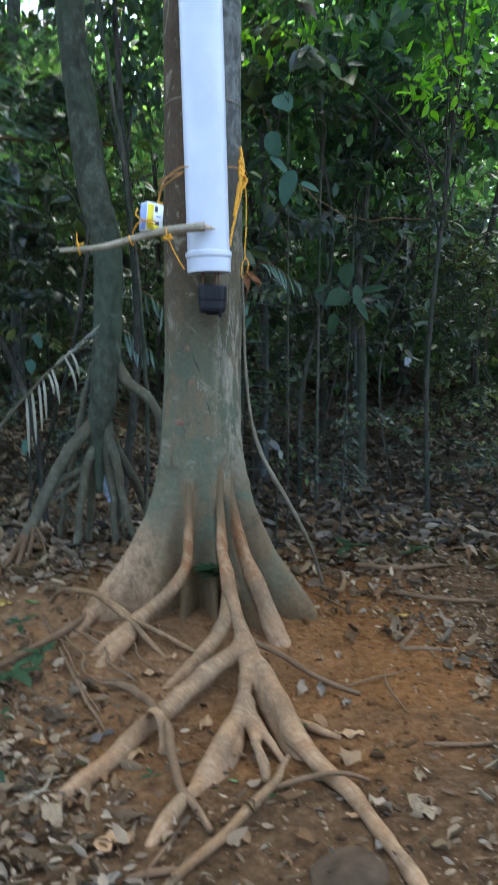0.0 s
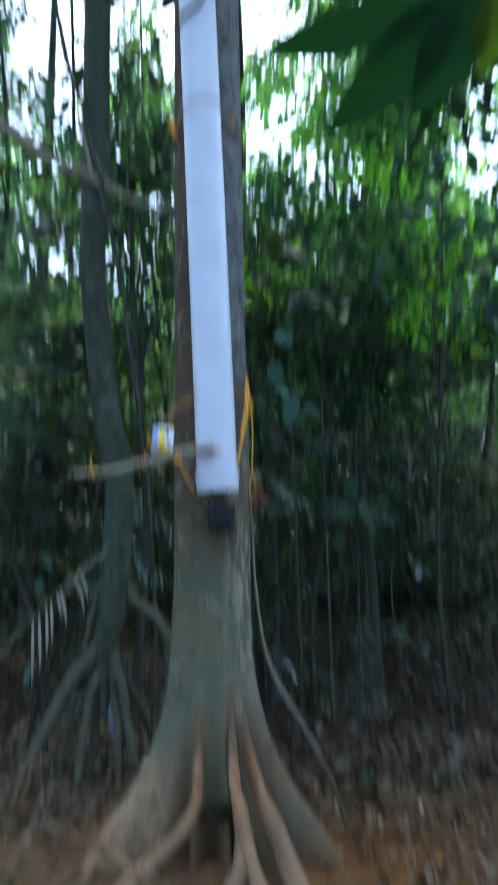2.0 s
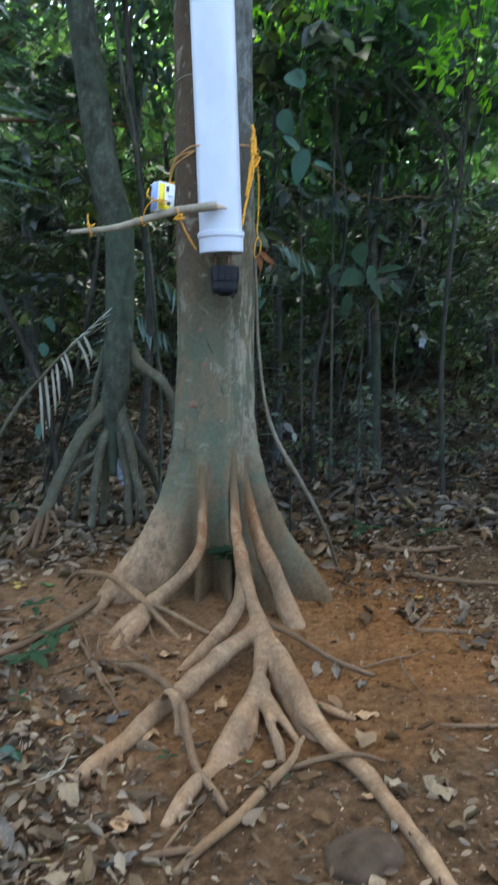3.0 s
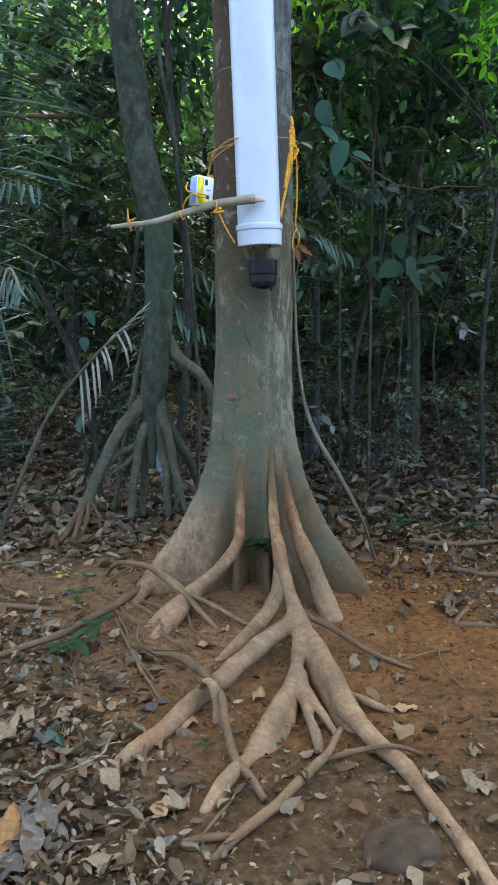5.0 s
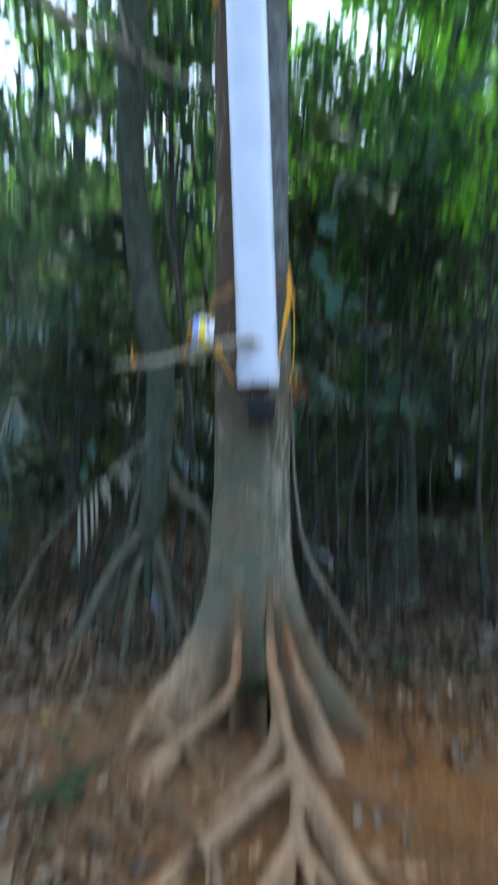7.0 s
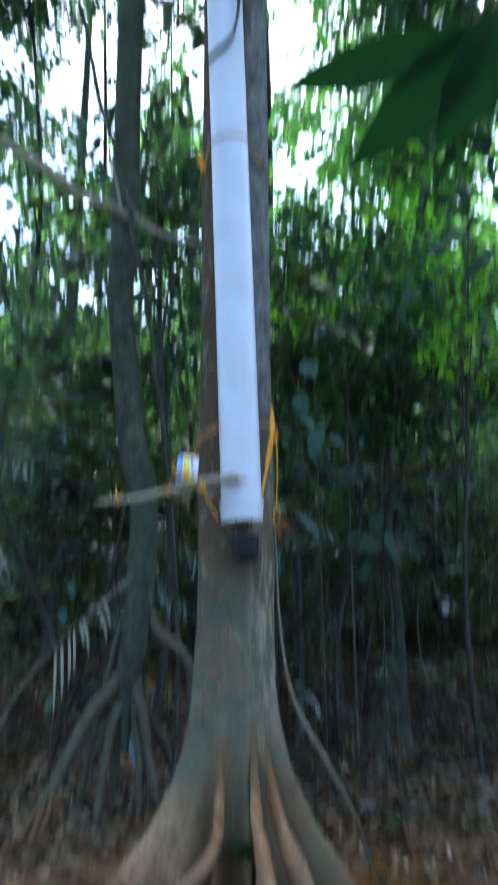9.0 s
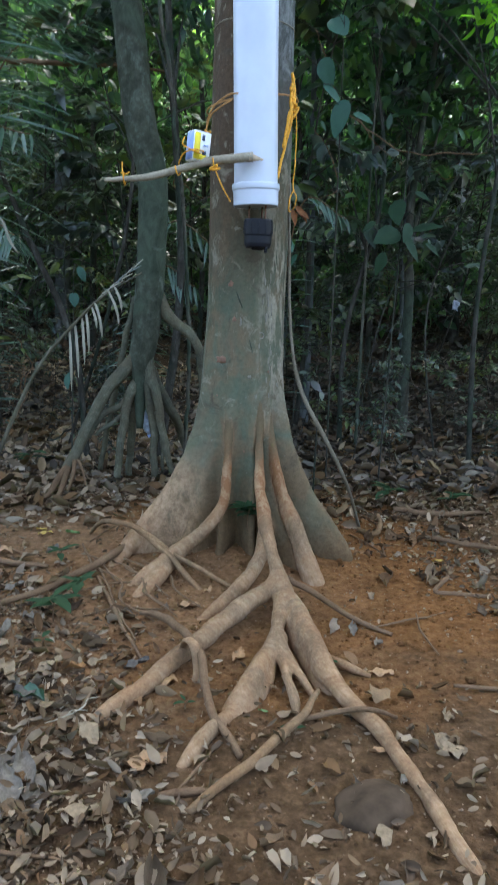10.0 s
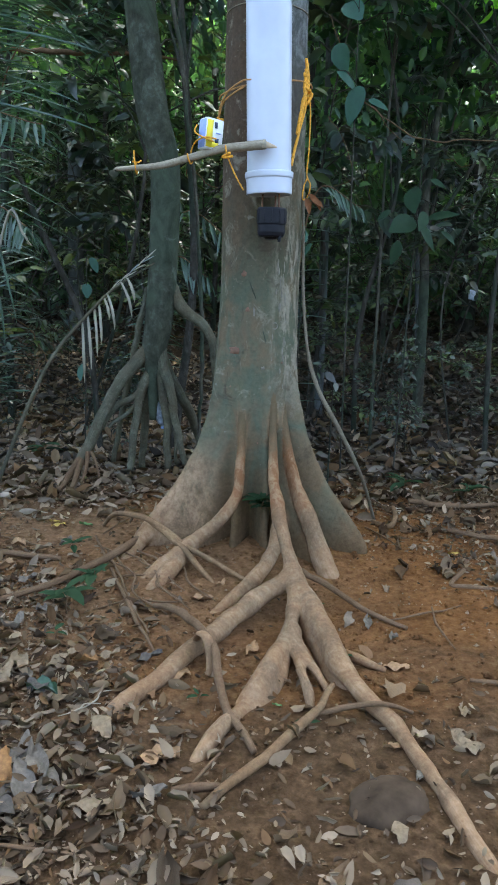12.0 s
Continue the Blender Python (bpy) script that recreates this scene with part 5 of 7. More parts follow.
def build_litter():
    top = tagged(new("leaf_litter"), "scattered grey-brown and tan fallen leaves covering the soil", "leaf litter", kind="stuff")
    g = np.random.default_rng(21)
    kinds = [litter_leaf_mesh(100 + k) for k in range(30)]
    n = 0
    while n < 300:
        x, y = g.uniform(-1.3, 1.3), g.uniform(-2.15, 0.9)
        if g.random() > litter_density(x, y) or inside_trunk(x, y):
            continue
        ob = new("leaf", kinds[n % len(kinds)])
        ob.parent = top
        s = g.uniform(0.045, 0.1) if g.random() < 0.85 else g.uniform(0.1, 0.135)
        ob.location = (x, y, float(gz(x, y)) + 0.004 + 0.012 * g.random())
        ob.rotation_euler = (g.normal() * 0.4, g.normal() * 0.35, g.uniform(0, 6.28))
        ob.scale = (s, s * g.uniform(0.8, 1.2), s)
        n += 1
    # the rest, joined
    def scatter(count, x0, x1, y0, y1, lo, hi, keep=None):
        x, y = g.uniform(x0, x1, count), g.uniform(y0, y1, count)
        ok = (g.random(count) < litter_density(x, y)) & ~inside_trunk(x, y)
        if keep is not None:
            ok &= keep(x, y)
        x, y = x[ok], y[ok]
        a = g.uniform(0, 6.28, len(x))
        P = np.stack([x, y, gz(x, y) + 0.004 + 0.022 * g.random(len(x)) ** 1.5], 1)
        A = np.stack([np.cos(a), np.sin(a), g.normal(size=len(x)) * 0.22], 1)
        N = np.array([0, 0, 1.0]) + g.normal(size=(len(x), 3)) * 0.62
        L = lo + (hi * 1.25 - lo) * g.random(len(x)) ** 1.8
        return blades(P, A, N, L, L * g.uniform(0.35, 0.55, len(x)), g.uniform(-0.4, 0.8, len(x)), g.uniform(-0.6, 0.6, len(x)))

    sets = [scatter(6800, -2.2, 2.2, -2.6, 1.2, 0.022, 0.07), scatter(900, -1.3, -0.2, -2.3, -1.3, 0.02, 0.07), scatter(900, -1.1, 1.1, -2.2, -1.2, 0.03, 0.08), scatter(7000, -4, 4.5, 0.6, 3, 0.04, 0.12), scatter(1200, -3, -0.5, 0.5, 2.6, 0.07, 0.13), scatter(16000, -6, 6, -9, -2.2, 0.05, 0.12), scatter(7000, -6, -1.8, -2.4, 1, 0.05, 0.12), scatter(7000, 1.8, 6, -2.4, 1, 0.05, 0.12)]
    part("leaf_crumbs", joined([scatter(34000, -1.8, 1.8, -2.3, 1.0, 0.006, 0.032), scatter(9000, -1.2, 1.2, -2.2, -1.2, 0.01, 0.05)]), CRUMB, top, "dark broken leaf crumbs")["kind"] = "stuff"
    part("small_leaves", joined(sets), LITTER, top)["kind"] = "stuff"
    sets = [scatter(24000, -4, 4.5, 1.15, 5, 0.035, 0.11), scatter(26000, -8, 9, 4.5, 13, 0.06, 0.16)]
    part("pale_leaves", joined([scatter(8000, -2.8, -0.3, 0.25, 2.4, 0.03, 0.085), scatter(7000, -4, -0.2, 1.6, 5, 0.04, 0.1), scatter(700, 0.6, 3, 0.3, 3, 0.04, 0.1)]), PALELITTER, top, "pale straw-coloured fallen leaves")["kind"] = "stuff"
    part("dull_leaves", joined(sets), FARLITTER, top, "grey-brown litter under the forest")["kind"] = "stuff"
    return top


build_litter()


def single_leaf(kind_mesh, x, y, s, turn, mat, label, lift=0.008, tilt=0.0):
    me = kind_mesh.copy()
    me.materials[0] = mat
    ob = new("fallen_leaf", me)
    ob.location = (x, y, float(gz(x, y)) + lift)
    ob.rotation_euler = (0.12 * math.sin(x * 40), 0.15 * math.sin(y * 40) - tilt, radians(turn))
    ob.scale = (s, s, s)
    return tagged(ob, label, "leaf", "fallen leaves")


GREYLEAF = plain("grey_dead_leaf", (0.125, 0.105, 0.08), 0.8, 0, 0.06, 0.45, 7, 0.15)
PALELEAF = plain("pale_dead_leaf", (0.18, 0.132, 0.08), 0.8, 0, 0.06, 0.3, 7, 0.15)
TANLEAF = plain("tan_dead_leaf", (0.26, 0.155, 0.075), 0.7, 0, 0.25, 0.35, 7, 0.15)
YELLOWLEAF = plain("yellow_dead_leaf", (0.36, 0.24, 0.05), 0.6, 0, 0.3, 0.3, 25, 0.3)
GREENLEAF = plain("fresh_green_leaf", (0.09, 0.16, 0.045), 0.5, 0, 0.4, 0.3, 25, 0.3)
OCHRELEAF = plain("ochre_dead_leaf", (0.2, 0.1, 0.034), 0.7, 0, 0.2, 0.5, 9, 0.2)
SLATELEAF = plain("slate_grey_dead_leaf", (0.075, 0.064, 0.052), 0.8, 0, 0.06, 0.4, 9, 0.2)
FRESHDARK = plain("dark_green_fallen_leaf", (0.02, 0.052, 0.02), 0.4, 0, 0.4, 0.4, 14, 0.2)
leaf_kinds = [litter_leaf_mesh(140 + k, 0.4) for k in range(6)]
GREY_AT = [(-0.55, -1.66, 0.130, 70), (-0.48, -1.75, 0.140, 110), (-0.55, -1.77, 0.130, 60), (-0.56, -1.82, 0.120, 20), (-0.41, -0.70, 0.070, -20), (0.48, -0.81, 0.080, 85), (0.55, -0.91, 0.075, 75), (0.49, -1.67, 0.075, 60), (-0.21, -1.80, 0.100, 0), (-0.00, -1.72, 0.060, 30)]
PALE_AT = [(-0.53, -1.37, 0.120, 10), (-0.46, -1.41, 0.100, -15), (0.47, -1.25, 0.050, 10), (0.64, -1.53, 0.110, -40), (0.65, -1.57, 0.100, -45), (0.68, -1.38, 0.070, 80), (-1.32, 1.16, 0.130, 10), (-1.16, 1.32, 0.110, -20), (-0.86, 1.41, 0.090, 25), (1.41, 1.59, 0.100, 70), (0.39, -1.88, 0.080, 70)]
TAN_AT = [(-0.16, -0.63, 0.090, 5), (0.53, -1.11, 0.085, -5), (0.44, -1.56, 0.080, 15), (1.31, 0.52, 0.100, 20), (-0.18, -1.23, 0.110, 30), (-0.20, -1.64, 0.100, 0), (0.04, -1.02, 0.090, 70), (-0.92, 0.73, 0.080, -60), (-0.60, -1.73, 0.130, 80), (-0.09, -0.49, 0.060, 60)]
ODD_AT = [(-0.97, 0.24, 0.070, 0), (-0.80, 0.20, 0.090, 10), (1.01, -0.05, 0.070, 0), (0.12, -1.38, 0.040, 0)]
for at, mat, label in ((GREY_AT, GREYLEAF, "dull grey curled dead leaf on the soil"), (PALE_AT, PALELEAF, "pale straw-coloured dead leaf on the soil"), (TAN_AT, TANLEAF, "tan-brown curled dead leaf on the soil")):
    for k, (x, y, s, turn) in enumerate(at):
        single_leaf(leaf_kinds[k % 6], x, y, s, turn, mat, label)
for (x, y, s, turn), mat, label in zip(ODD_AT, (YELLOWLEAF, GREENLEAF, YELLOWLEAF, GREENLEAF), ("bright yellow fallen leaf on litter", "green freshly fallen leaf", "yellowish fallen leaf lying on soil", "small green fallen leaf")):
    single_leaf(leaf_kinds[2], x, y, s, turn, mat, label)
BIG_AT = [(-0.602, -1.744, 0.14, 84, 0.35, OCHRELEAF, "large ochre dead leaf curled up on the litter"), (-0.538, -1.768, 0.13, 112, 0.2, GREYLEAF, "large grey dead leaf leaning on the litter"),
          (-0.51, -1.685, 0.13, 118, 0.3, GREYLEAF, "large grey dead leaf leaning on the litter"), (-0.552, -1.859, 0.14, 30, 0.1, SLATELEAF, "broad slate-grey dead leaf lying flat"), (-0.578, -1.651, 0.12, 75, 0.3, GREYLEAF, "large grey dead leaf leaning on the litter"),
          (-0.79, -0.95, 0.1, 80, 0.6, GREYLEAF, "curled grey dead leaf standing up"), (-0.741, -1.278, 0.1, 65, 0.3, PALELEAF, "small pale curled dead leaf"), (-0.698, -1.22, 0.13, -62, 0.1, PALELEAF, "pale curled dead leaf"),
          (-0.598, -1.353, 0.12, -25, 0.2, FRESHDARK, "dark green glossy fallen leaf"), (-0.381, -1.522, 0.11, 100, 0.3, PALELEAF, "pale dead leaf leaning on edge"), (-0.213, -1.654, 0.11, 5, 0.1, TANLEAF, "tan-brown dead leaf lying flat"),
          (-0.197, -1.803, 0.11, 20, 0.15, GREYLEAF, "dull grey dead leaf with ragged edge"), (-0.337, -1.848, 0.1, 10, 0.1, PALELEAF, "pale dead leaf lying flat"), (-0.298, -1.133, 0.09, 15, 0.15, SLATELEAF, "dark slate dead leaf beside a root")]
for k, (x, y, s, turn, tilt, mat, label) in enumerate(BIG_AT):
    single_leaf(leaf_kinds[(k * 5 + 1) % 6], x, y, s, turn, mat, label, 0.012 + 0.42 * s * math.sin(tilt), tilt)
BANK_AT = [(-1.02, 0.27, 0.12, 5, PALELEAF), (-0.94, 0.17, 0.07, 15, YELLOWLEAF), (-0.92, -0.20, 0.11, -10, PALELEAF), (-1.06, -0.13, 0.11, -20, TANLEAF), (-0.79, -0.51, 0.13, 0, PALELEAF), (-0.74, -0.81, 0.1, -60, GREYLEAF),
           (-0.67, -1.26, 0.12, -50, GREYLEAF), (-0.59, -1.15, 0.1, 30, PALELEAF), (-0.50, -1.17, 0.1, -30, OCHRELEAF), (-0.84, -0.08, 0.07, 40, GREYLEAF), (-1.29, 0.87, 0.12, 80, PALELEAF), (-1.19, 0.98, 0.13, 15, PALELEAF),
           (-1.13, 0.86, 0.11, 5, GREYLEAF), (-1.05, -0.39, 0.12, 10, TANLEAF), (-0.88, -0.56, 0.09, 30, GREYLEAF), (-0.92, -0.72, 0.1, -30, PALELEAF), (-0.60, -1.34, 0.11, -20, SLATELEAF), (-0.44, -1.11, 0.08, 5, PALELEAF)]
for k, (x, y, s, turn, mat) in enumerate(BANK_AT):
    single_leaf(leaf_kinds[(k * 5 + 2) % 6], x, y, s, turn, mat, "curled dry dead leaf lying on the bare bank", 0.012 + 0.06 * s, 0.15 + 0.04 * (k % 5))
tagged(new("bark_curl", limb_mesh("bark_curl", tube([(-0.15, -1.12, 0.08), (-0.132, -1.15, 0.12), (-0.105, -1.18, 0.115), (-0.09, -1.215, 0.065), (-0.1, -1.24, 0.02)], [0.01, 0.016, 0.019, 0.018, 0.009], 40, 12, 0.4, 0.55, 5), ROOT)), "curled strip of tan bark lying on a root", "bark")


def build_grit():
    g = np.random.default_rng(31)
    n = 2600
    x, y = g.uniform(-1.3, 1.4, n), g.uniform(-2.1, 0.7, n)
    r = g.uniform(0.0012, 0.0045, n) * (1 + 1.2 * (g.random(n) > 0.93))
    z = gz(x, y) + r * 0.3
    o = np.array([(1, 0, 0), (-1, 0, 0), (0, 1, 0), (0, -1, 0), (0, 0, 1), (0, 0, -0.6)])
    v = np.stack([x, y, z], 1)[:, None] + o[None] * r[:, None, None] * g.uniform(0.6, 1.4, (n, 6, 1))
    t = [(0, 2, 4), (2, 1, 4), (1, 3, 4), (3, 0, 4), (2, 0, 5), (1, 2, 5), (3, 1, 5), (0, 3, 5)]
    f = [tuple(i + 6 * k for i in q) for k in range(n) for q in t]
    return tagged(new("soil_grit", mesh_of("soil_grit", v.reshape(-1, 3), f, GRIT, False)), "pale crumbs and grit scattered over bare soil", "grit", kind="stuff")


build_grit()


def build_clods():
    """Crumbs and small clods of earth on the bare soil."""
    g = np.random.default_rng(37)
    n = 2800
    x, y = g.normal(0.15, 0.75, n), g.normal(-0.6, 0.75, n)
    r = g.uniform(0.0025, 0.007, n) * (1 + 1.3 * (g.random(n) > 0.94))
    z = gz(x, y) + r * 0.25
    d = sphere_dirs(14, np.random.default_rng(3))
    bm = bmesh.new()
    for p in d:
        bm.verts.new(p)
    bmesh.ops.convex_hull(bm, input=bm.verts[:])
    bm.verts.index_update()
    o = np.array([v.co[:] for v in bm.verts])
    t = [tuple(v.index for v in f.verts) for f in bm.faces]
    bm.free()
    k = len(o)
    v = np.stack([x, y, z], 1)[:, None] + o[None] * r[:, None, None] * g.uniform(0.7, 1.3, (n, k, 1))
    f = [tuple(i + k * j for i in q) for j in range(n) for q in t]
    return tagged(new("soil_clods", mesh_of("soil_clods", v.reshape(-1, 3), f, SOIL, True)), "small clods and crumbs of orange-brown earth", "soil", kind="stuff")


build_clods()


# ---- plants ----
def build_seedling(at, n, size, seed, label, mat, lean=0.9):
    g = np.random.default_rng(seed)
    t = tagged(new("seedling"), label, "seedling", "small seedlings")
    h = size * 0.9
    part("stem", tube([at, (at[0], at[1], at[2] + h * 0.5), (at[0] + 0.01, at[1], at[2] + h)], [0.003, 0.0025, 0.002], 8, 6), TWIG, t)
    a = np.arange(n) * 2.4 + g.uniform(0, 6)
    A = np.stack([np.cos(a), np.sin(a), g.uniform(-0.1, 0.7, n) * lean], 1)
    P = np.array(at) + np.array([0, 0, 1.0]) * h * g.uniform(0.6, 1, (n, 1))
    L = size * g.uniform(0.7, 1.2, n)
    v, f = blades(P, A, np.array([[0, 0, 1.0]] * n), L, L * 0.42, 0.15, 0.2)
    part("leaves", (v, f), mat, t)
    return t


for k, (x, y, n, s) in enumerate([(0.075, -0.12, 16, 0.105), (-0.6, -0.62, 7, 0.1), (-0.66, -0.8, 7, 0.11), (-0.64, -1.03, 3, 0.05), (0.36, -1.08, 3, 0.04), (0.29, -0.73, 3, 0.05), (0.2, -1.5, 2, 0.035), (-0.12, -1.38, 3, 0.04),
                                  (-0.76, -0.27, 5, 0.08), (-0.55, 1.35, 3, 0.06), (0.95, 0.9, 6, 0.14), (1.3, 0.8, 7, 0.12), (-1.35, 1.4, 6, 0.14)]):
    zb = 0.17 if k == 0 else float(gz(x, y))
    build_seedling((x, y, zb), n, s, 300 + k, "tiny dark green seedling with a few narrow leaves", SPROUT)


def sapling(seed, height, spread, leaves_n, size, first, mat, width=0.42):
    """A thin forest sapling: stem, arching side shoots, leaves from a share of its height up."""
    g = np.random.default_rng(seed)
    t = new("sapling")
    w = np.cumsum(g.normal(size=(4, 2)) * 0.068 * height, 0)
    stem = [(0, 0, -0.05), (w[0][0], w[0][1], height * 0.35), (w[1][0], w[1][1], height * 0.7), (w[2][0], w[2][1], height)]
    r = 0.002 * height + 0.002
    part("stem", tube(stem, [r, r * 0.85, r * 0.6, r * 0.25], 22, 7, 0.15, 1, seed), FARBARK, t)
    line = spline(stem, 40)
    shoots, P, A = [], [], []
    ns = max(6, leaves_n // 16)
    for k in range(ns):
        u = g.uniform(first, 1.0)
        b = line[int(u * 39)]
        a, l = g.uniform(0, 6.28), spread * g.uniform(0.4, 1.0) * (1.15 - 0.6 * u)
        d = np.array([math.cos(a), math.sin(a), g.uniform(0.0, 0.6)])
        e = b + d * l - np.array([0, 0, 0.15 * l])
        m = b + d * l * 0.5 + np.array([0, 0, 0.04])
        shoots.append(tube([b, m, e], [0.005, 0.004, 0.002], 6, 5, 0))
        for j in range(leaves_n // ns):
            q = g.uniform(0.25, 1.05)
            P.append((1 - q) ** 2 * b + 2 * q * (1 - q) * m + q * q * e + g.normal(size=3) * 0.02)
            s = g.choice([-1, 1])
            A.append(d * 0.6 + s * np.array([-d[1], d[0], 0]) * 0.8 + g.normal(size=3) * 0.35 + np.array([0, 0, -0.35]))
    part("branchwork", joined(shoots), FARBARK, t)["kind"] = "stuff"
    P, A = np.array(P), np.array(A)
    N = np.array([0, 0, 1.0]) + g.normal(size=P.shape) * 0.5
    L = size * g.uniform(0.6, 1.3, len(P))
    part("crown", blades(P, A, N, L, L * width * g.uniform(0.8, 1.2, len(P)), 0.18, g.uniform(0.05, 0.4, len(P))), mat, t)
    return tagged(t, "slim dark green forest sapling with glossy leaves", "sapling", "understorey saplings")


protos = [sapling(1, 3.2, 0.8, 357, 0.112, 0.4, LEAF), sapling(2, 2.6, 0.7, 323, 0.086, 0.4, LEAF), sapling(3, 4.0, 1.0, 442, 0.13, 0.38, LEAF),
          sapling(4, 1.9, 0.6, 340, 0.079, 0.25, LEAF), sapling(5, 3.6, 0.9, 544, 0.072, 0.28, LEAF), sapling(6, 4.6, 1.1, 544, 0.115, 0.36, LEAF), sapling(7, 1.2, 0.5, 272, 0.072, 0.2, LEAF),
          sapling(8, 3.4, 0.9, 323, 0.137, 0.36, LEAF, 0.58), sapling(9, 4.2, 1.0, 374, 0.122, 0.4, LEAF, 0.5), sapling(10, 2.8, 0.8, 255, 0.115, 0.4, LEAF, 0.62)]
g = np.random.default_rng(44)
spots = [(1.6, 2.3), (1.0, 2.6), (2.3, 2.2), (0.5, 2.9), (-0.2, 2.7), (-1.3, 2.2), (-2.0, 1.9), (-0.8, 3.0), (1.4, 3.4), (2.7, 3.2)]
tries = 0
while len(spots) < 120 and tries < 6000:
    tries += 1
    x, y = g.uniform(-6.5, 7.5), g.uniform(2.2, 10.5)
    if all((x - a) ** 2 + (y - b) ** 2 > 0.22 for a, b in spots):
        spots.append((x, y))
# a thin unseen belt added to the sides, left open behind the camera for light
for k in range(24):
    a = radians(g.choice([g.uniform(28, 110), g.uniform(250, 332)]))
    r = g.uniform(9, 12)
    spots.append((math.sin(a) * r, -3.4 + math.cos(a) * r))
low = []
for k in range(26):
    x, y = g.uniform(-4.6, 5.2), g.uniform(4.6, 9.0)
    low.append((x, y))
low += [(g.uniform(0.5, 3.0), g.uniform(2.3, 4.4)) for k in range(8)] + [(g.uniform(-2.6, -0.9), g.uniform(2.3, 4.0)) for k in range(5)]
low += [(g.uniform(0.75, 2.6), g.uniform(1.75, 3.4)) for k in range(7)] + [(g.uniform(-2.4, -0.9), g.uniform(1.9, 3.2)) for k in range(5)]
spots += low
for k, (x, y) in enumerate(spots):
    ob = protos[k] if k < len(protos) else None
    s = g.uniform(0.8, 1.25) if k < len(spots) - 12 else g.uniform(0.45, 0.8)
    m = Matrix.LocRotScale((x, y, float(gz(x, y))), Euler((g.normal() * 0.17, g.normal() * 0.17, g.uniform(0, 6.28))), (s, s, s))
    if ob:
        ob.matrix_basis = m
    else:
        copy_thing(protos[int(g.integers(0, len(protos))) if k < len(spots) - len(low) else int(g.choice([3, 6, 6]))], Matrix.LocRotScale(m.translation, m.to_quaternion(), (s, s, s)))


def broad_plant(at, leaves, label, mat=BLUELEAF):
    """A sapling with a few broad leaves on long stalks; leaves: x, y, z, length, heading, tilt."""
    t = tagged(new("broadleaf_plant"), label, "plant")
    z1 = max(l[2] for l in leaves)
    cx, cy = np.mean([l[0] for l in leaves]), np.mean([l[1] for l in leaves])
    stem = [(*at, -0.03), (at[0] * 0.5 + cx * 0.5, at[1] * 0.5 + cy * 0.5, z1 * 0.5), (cx, cy, z1 + 0.05)]
    part("stem", tube(stem, [0.006, 0.005, 0.0025], 24, 7), FARBARK, t)
    line = spline(stem, 60)
    for x, y, z, l, head, tilt in leaves:
        a = np.array([math.cos(radians(head)), -0.35 + 0.5 * math.sin(x * 53 + z * 71), math.sin(radians(head))])
        p = np.array([x, y, z])
        base = p - unit(a) * l * 0.5
        near = line[int(np.argmin(np.linalg.norm(line - base, axis=1) + 0.5 * np.abs(line[:, 2] - base[2] + 0.1)))]
        part("stalk", tube([near, (near + base) / 2 + np.array([0, 0, 0.03]), base], [0.003, 0.0025, 0.002], 8, 5), FARBARK, t)
        wag = math.sin(x * 91.0 + z * 57.0)
        nrm = np.array([0.7 * wag, -0.55 - 0.3 * wag, 0.75])
        n, wid = 9, ((0.76 if mat is BLUELEAF else 0.62) + 0.12 * math.sin(x * 37 + z * 23)) * l
        ax = unit(a)
        sd = unit(np.cross(ax, nrm))
        up = np.cross(sd, ax)
        verts, faces = [], []
        for i in range(n):
            u = i / (n - 1)
            w = wid * 0.5 * math.sin(math.pi * min(0.985, 0.03 + u ** 0.8)) ** (0.55 if mat is BLUELEAF else 0.7)
            for s in (-1, -0.5, 0, 0.5, 1):
                verts.append(base + ax * l * u + sd * w * s + up * (0.12 * abs(s) * w - 0.12 * l * u * u))
        for i in range(n - 1):
            for s in range(4):
                q = i * 5 + s
                faces.append((q, q + 5, q + 6, q + 1))
        part("leaf", (verts, faces), mat, t)
    return t


broad_plant((0.62, 1.35), [(0.47, 1.3, 2.52, 0.16, -70, 10), (0.51, 1.28, 2.40, 0.15, -40, 0), (0.555, 1.26, 2.26, 0.21, -110, 20), (0.53, 1.32, 2.78, 0.15, -55, 0), (0.72, 1.4, 2.3, 0.13, -20, 0)], "spindly plant with broad bluish-green leaves")
broad_plant((0.98, 1.4), [(0.95, 1.3, 1.75, 0.19, -95, 0), (0.89, 1.25, 1.60, 0.2, 203, 0), (1.05, 1.25, 1.53, 0.19, -50, 0), (1.15, 1.35, 1.67, 0.19, 14, 0), (0.85, 1.2, 1.43, 0.14, -97, 0), (1.12, 1.4, 1.86, 0.1, -25, 0), (1.0, 1.2, 1.62, 0.15, -110, 0), (1.2, 1.35, 1.54, 0.12, -40, 0), (0.9, 1.4, 2.05, 0.09, -130, 0), (0.79, 1.35, 1.66, 0.1, 215, 0)], "young plant with broad drooping green leaves", BROADGREEN)
broad_plant((0.30, 1.5), [(0.29, 1.3, 1.52, 0.1, -50, 0), (0.33, 1.3, 1.44, 0.08, -120, 0)], "small plant with two teal leaves beside the trunk")
broad_plant((-1.1, 1.5), [(-1.05, 1.4, 1.14, 0.09, -80, 0), (-1.0, 1.4, 1.3, 0.1, -60, 0), (-1.1, 1.4, 0.62, 0.12, -90, 0)], "small plant with a few teal leaves")
broad_plant((0.5, 1.0), [(0.46, 0.8, 0.72, 0.09, -35, 0), (0.5, 0.85, 0.66, 0.06, -80, 0)], "small green plant with drooping leaves by the climbing root", LEAF)


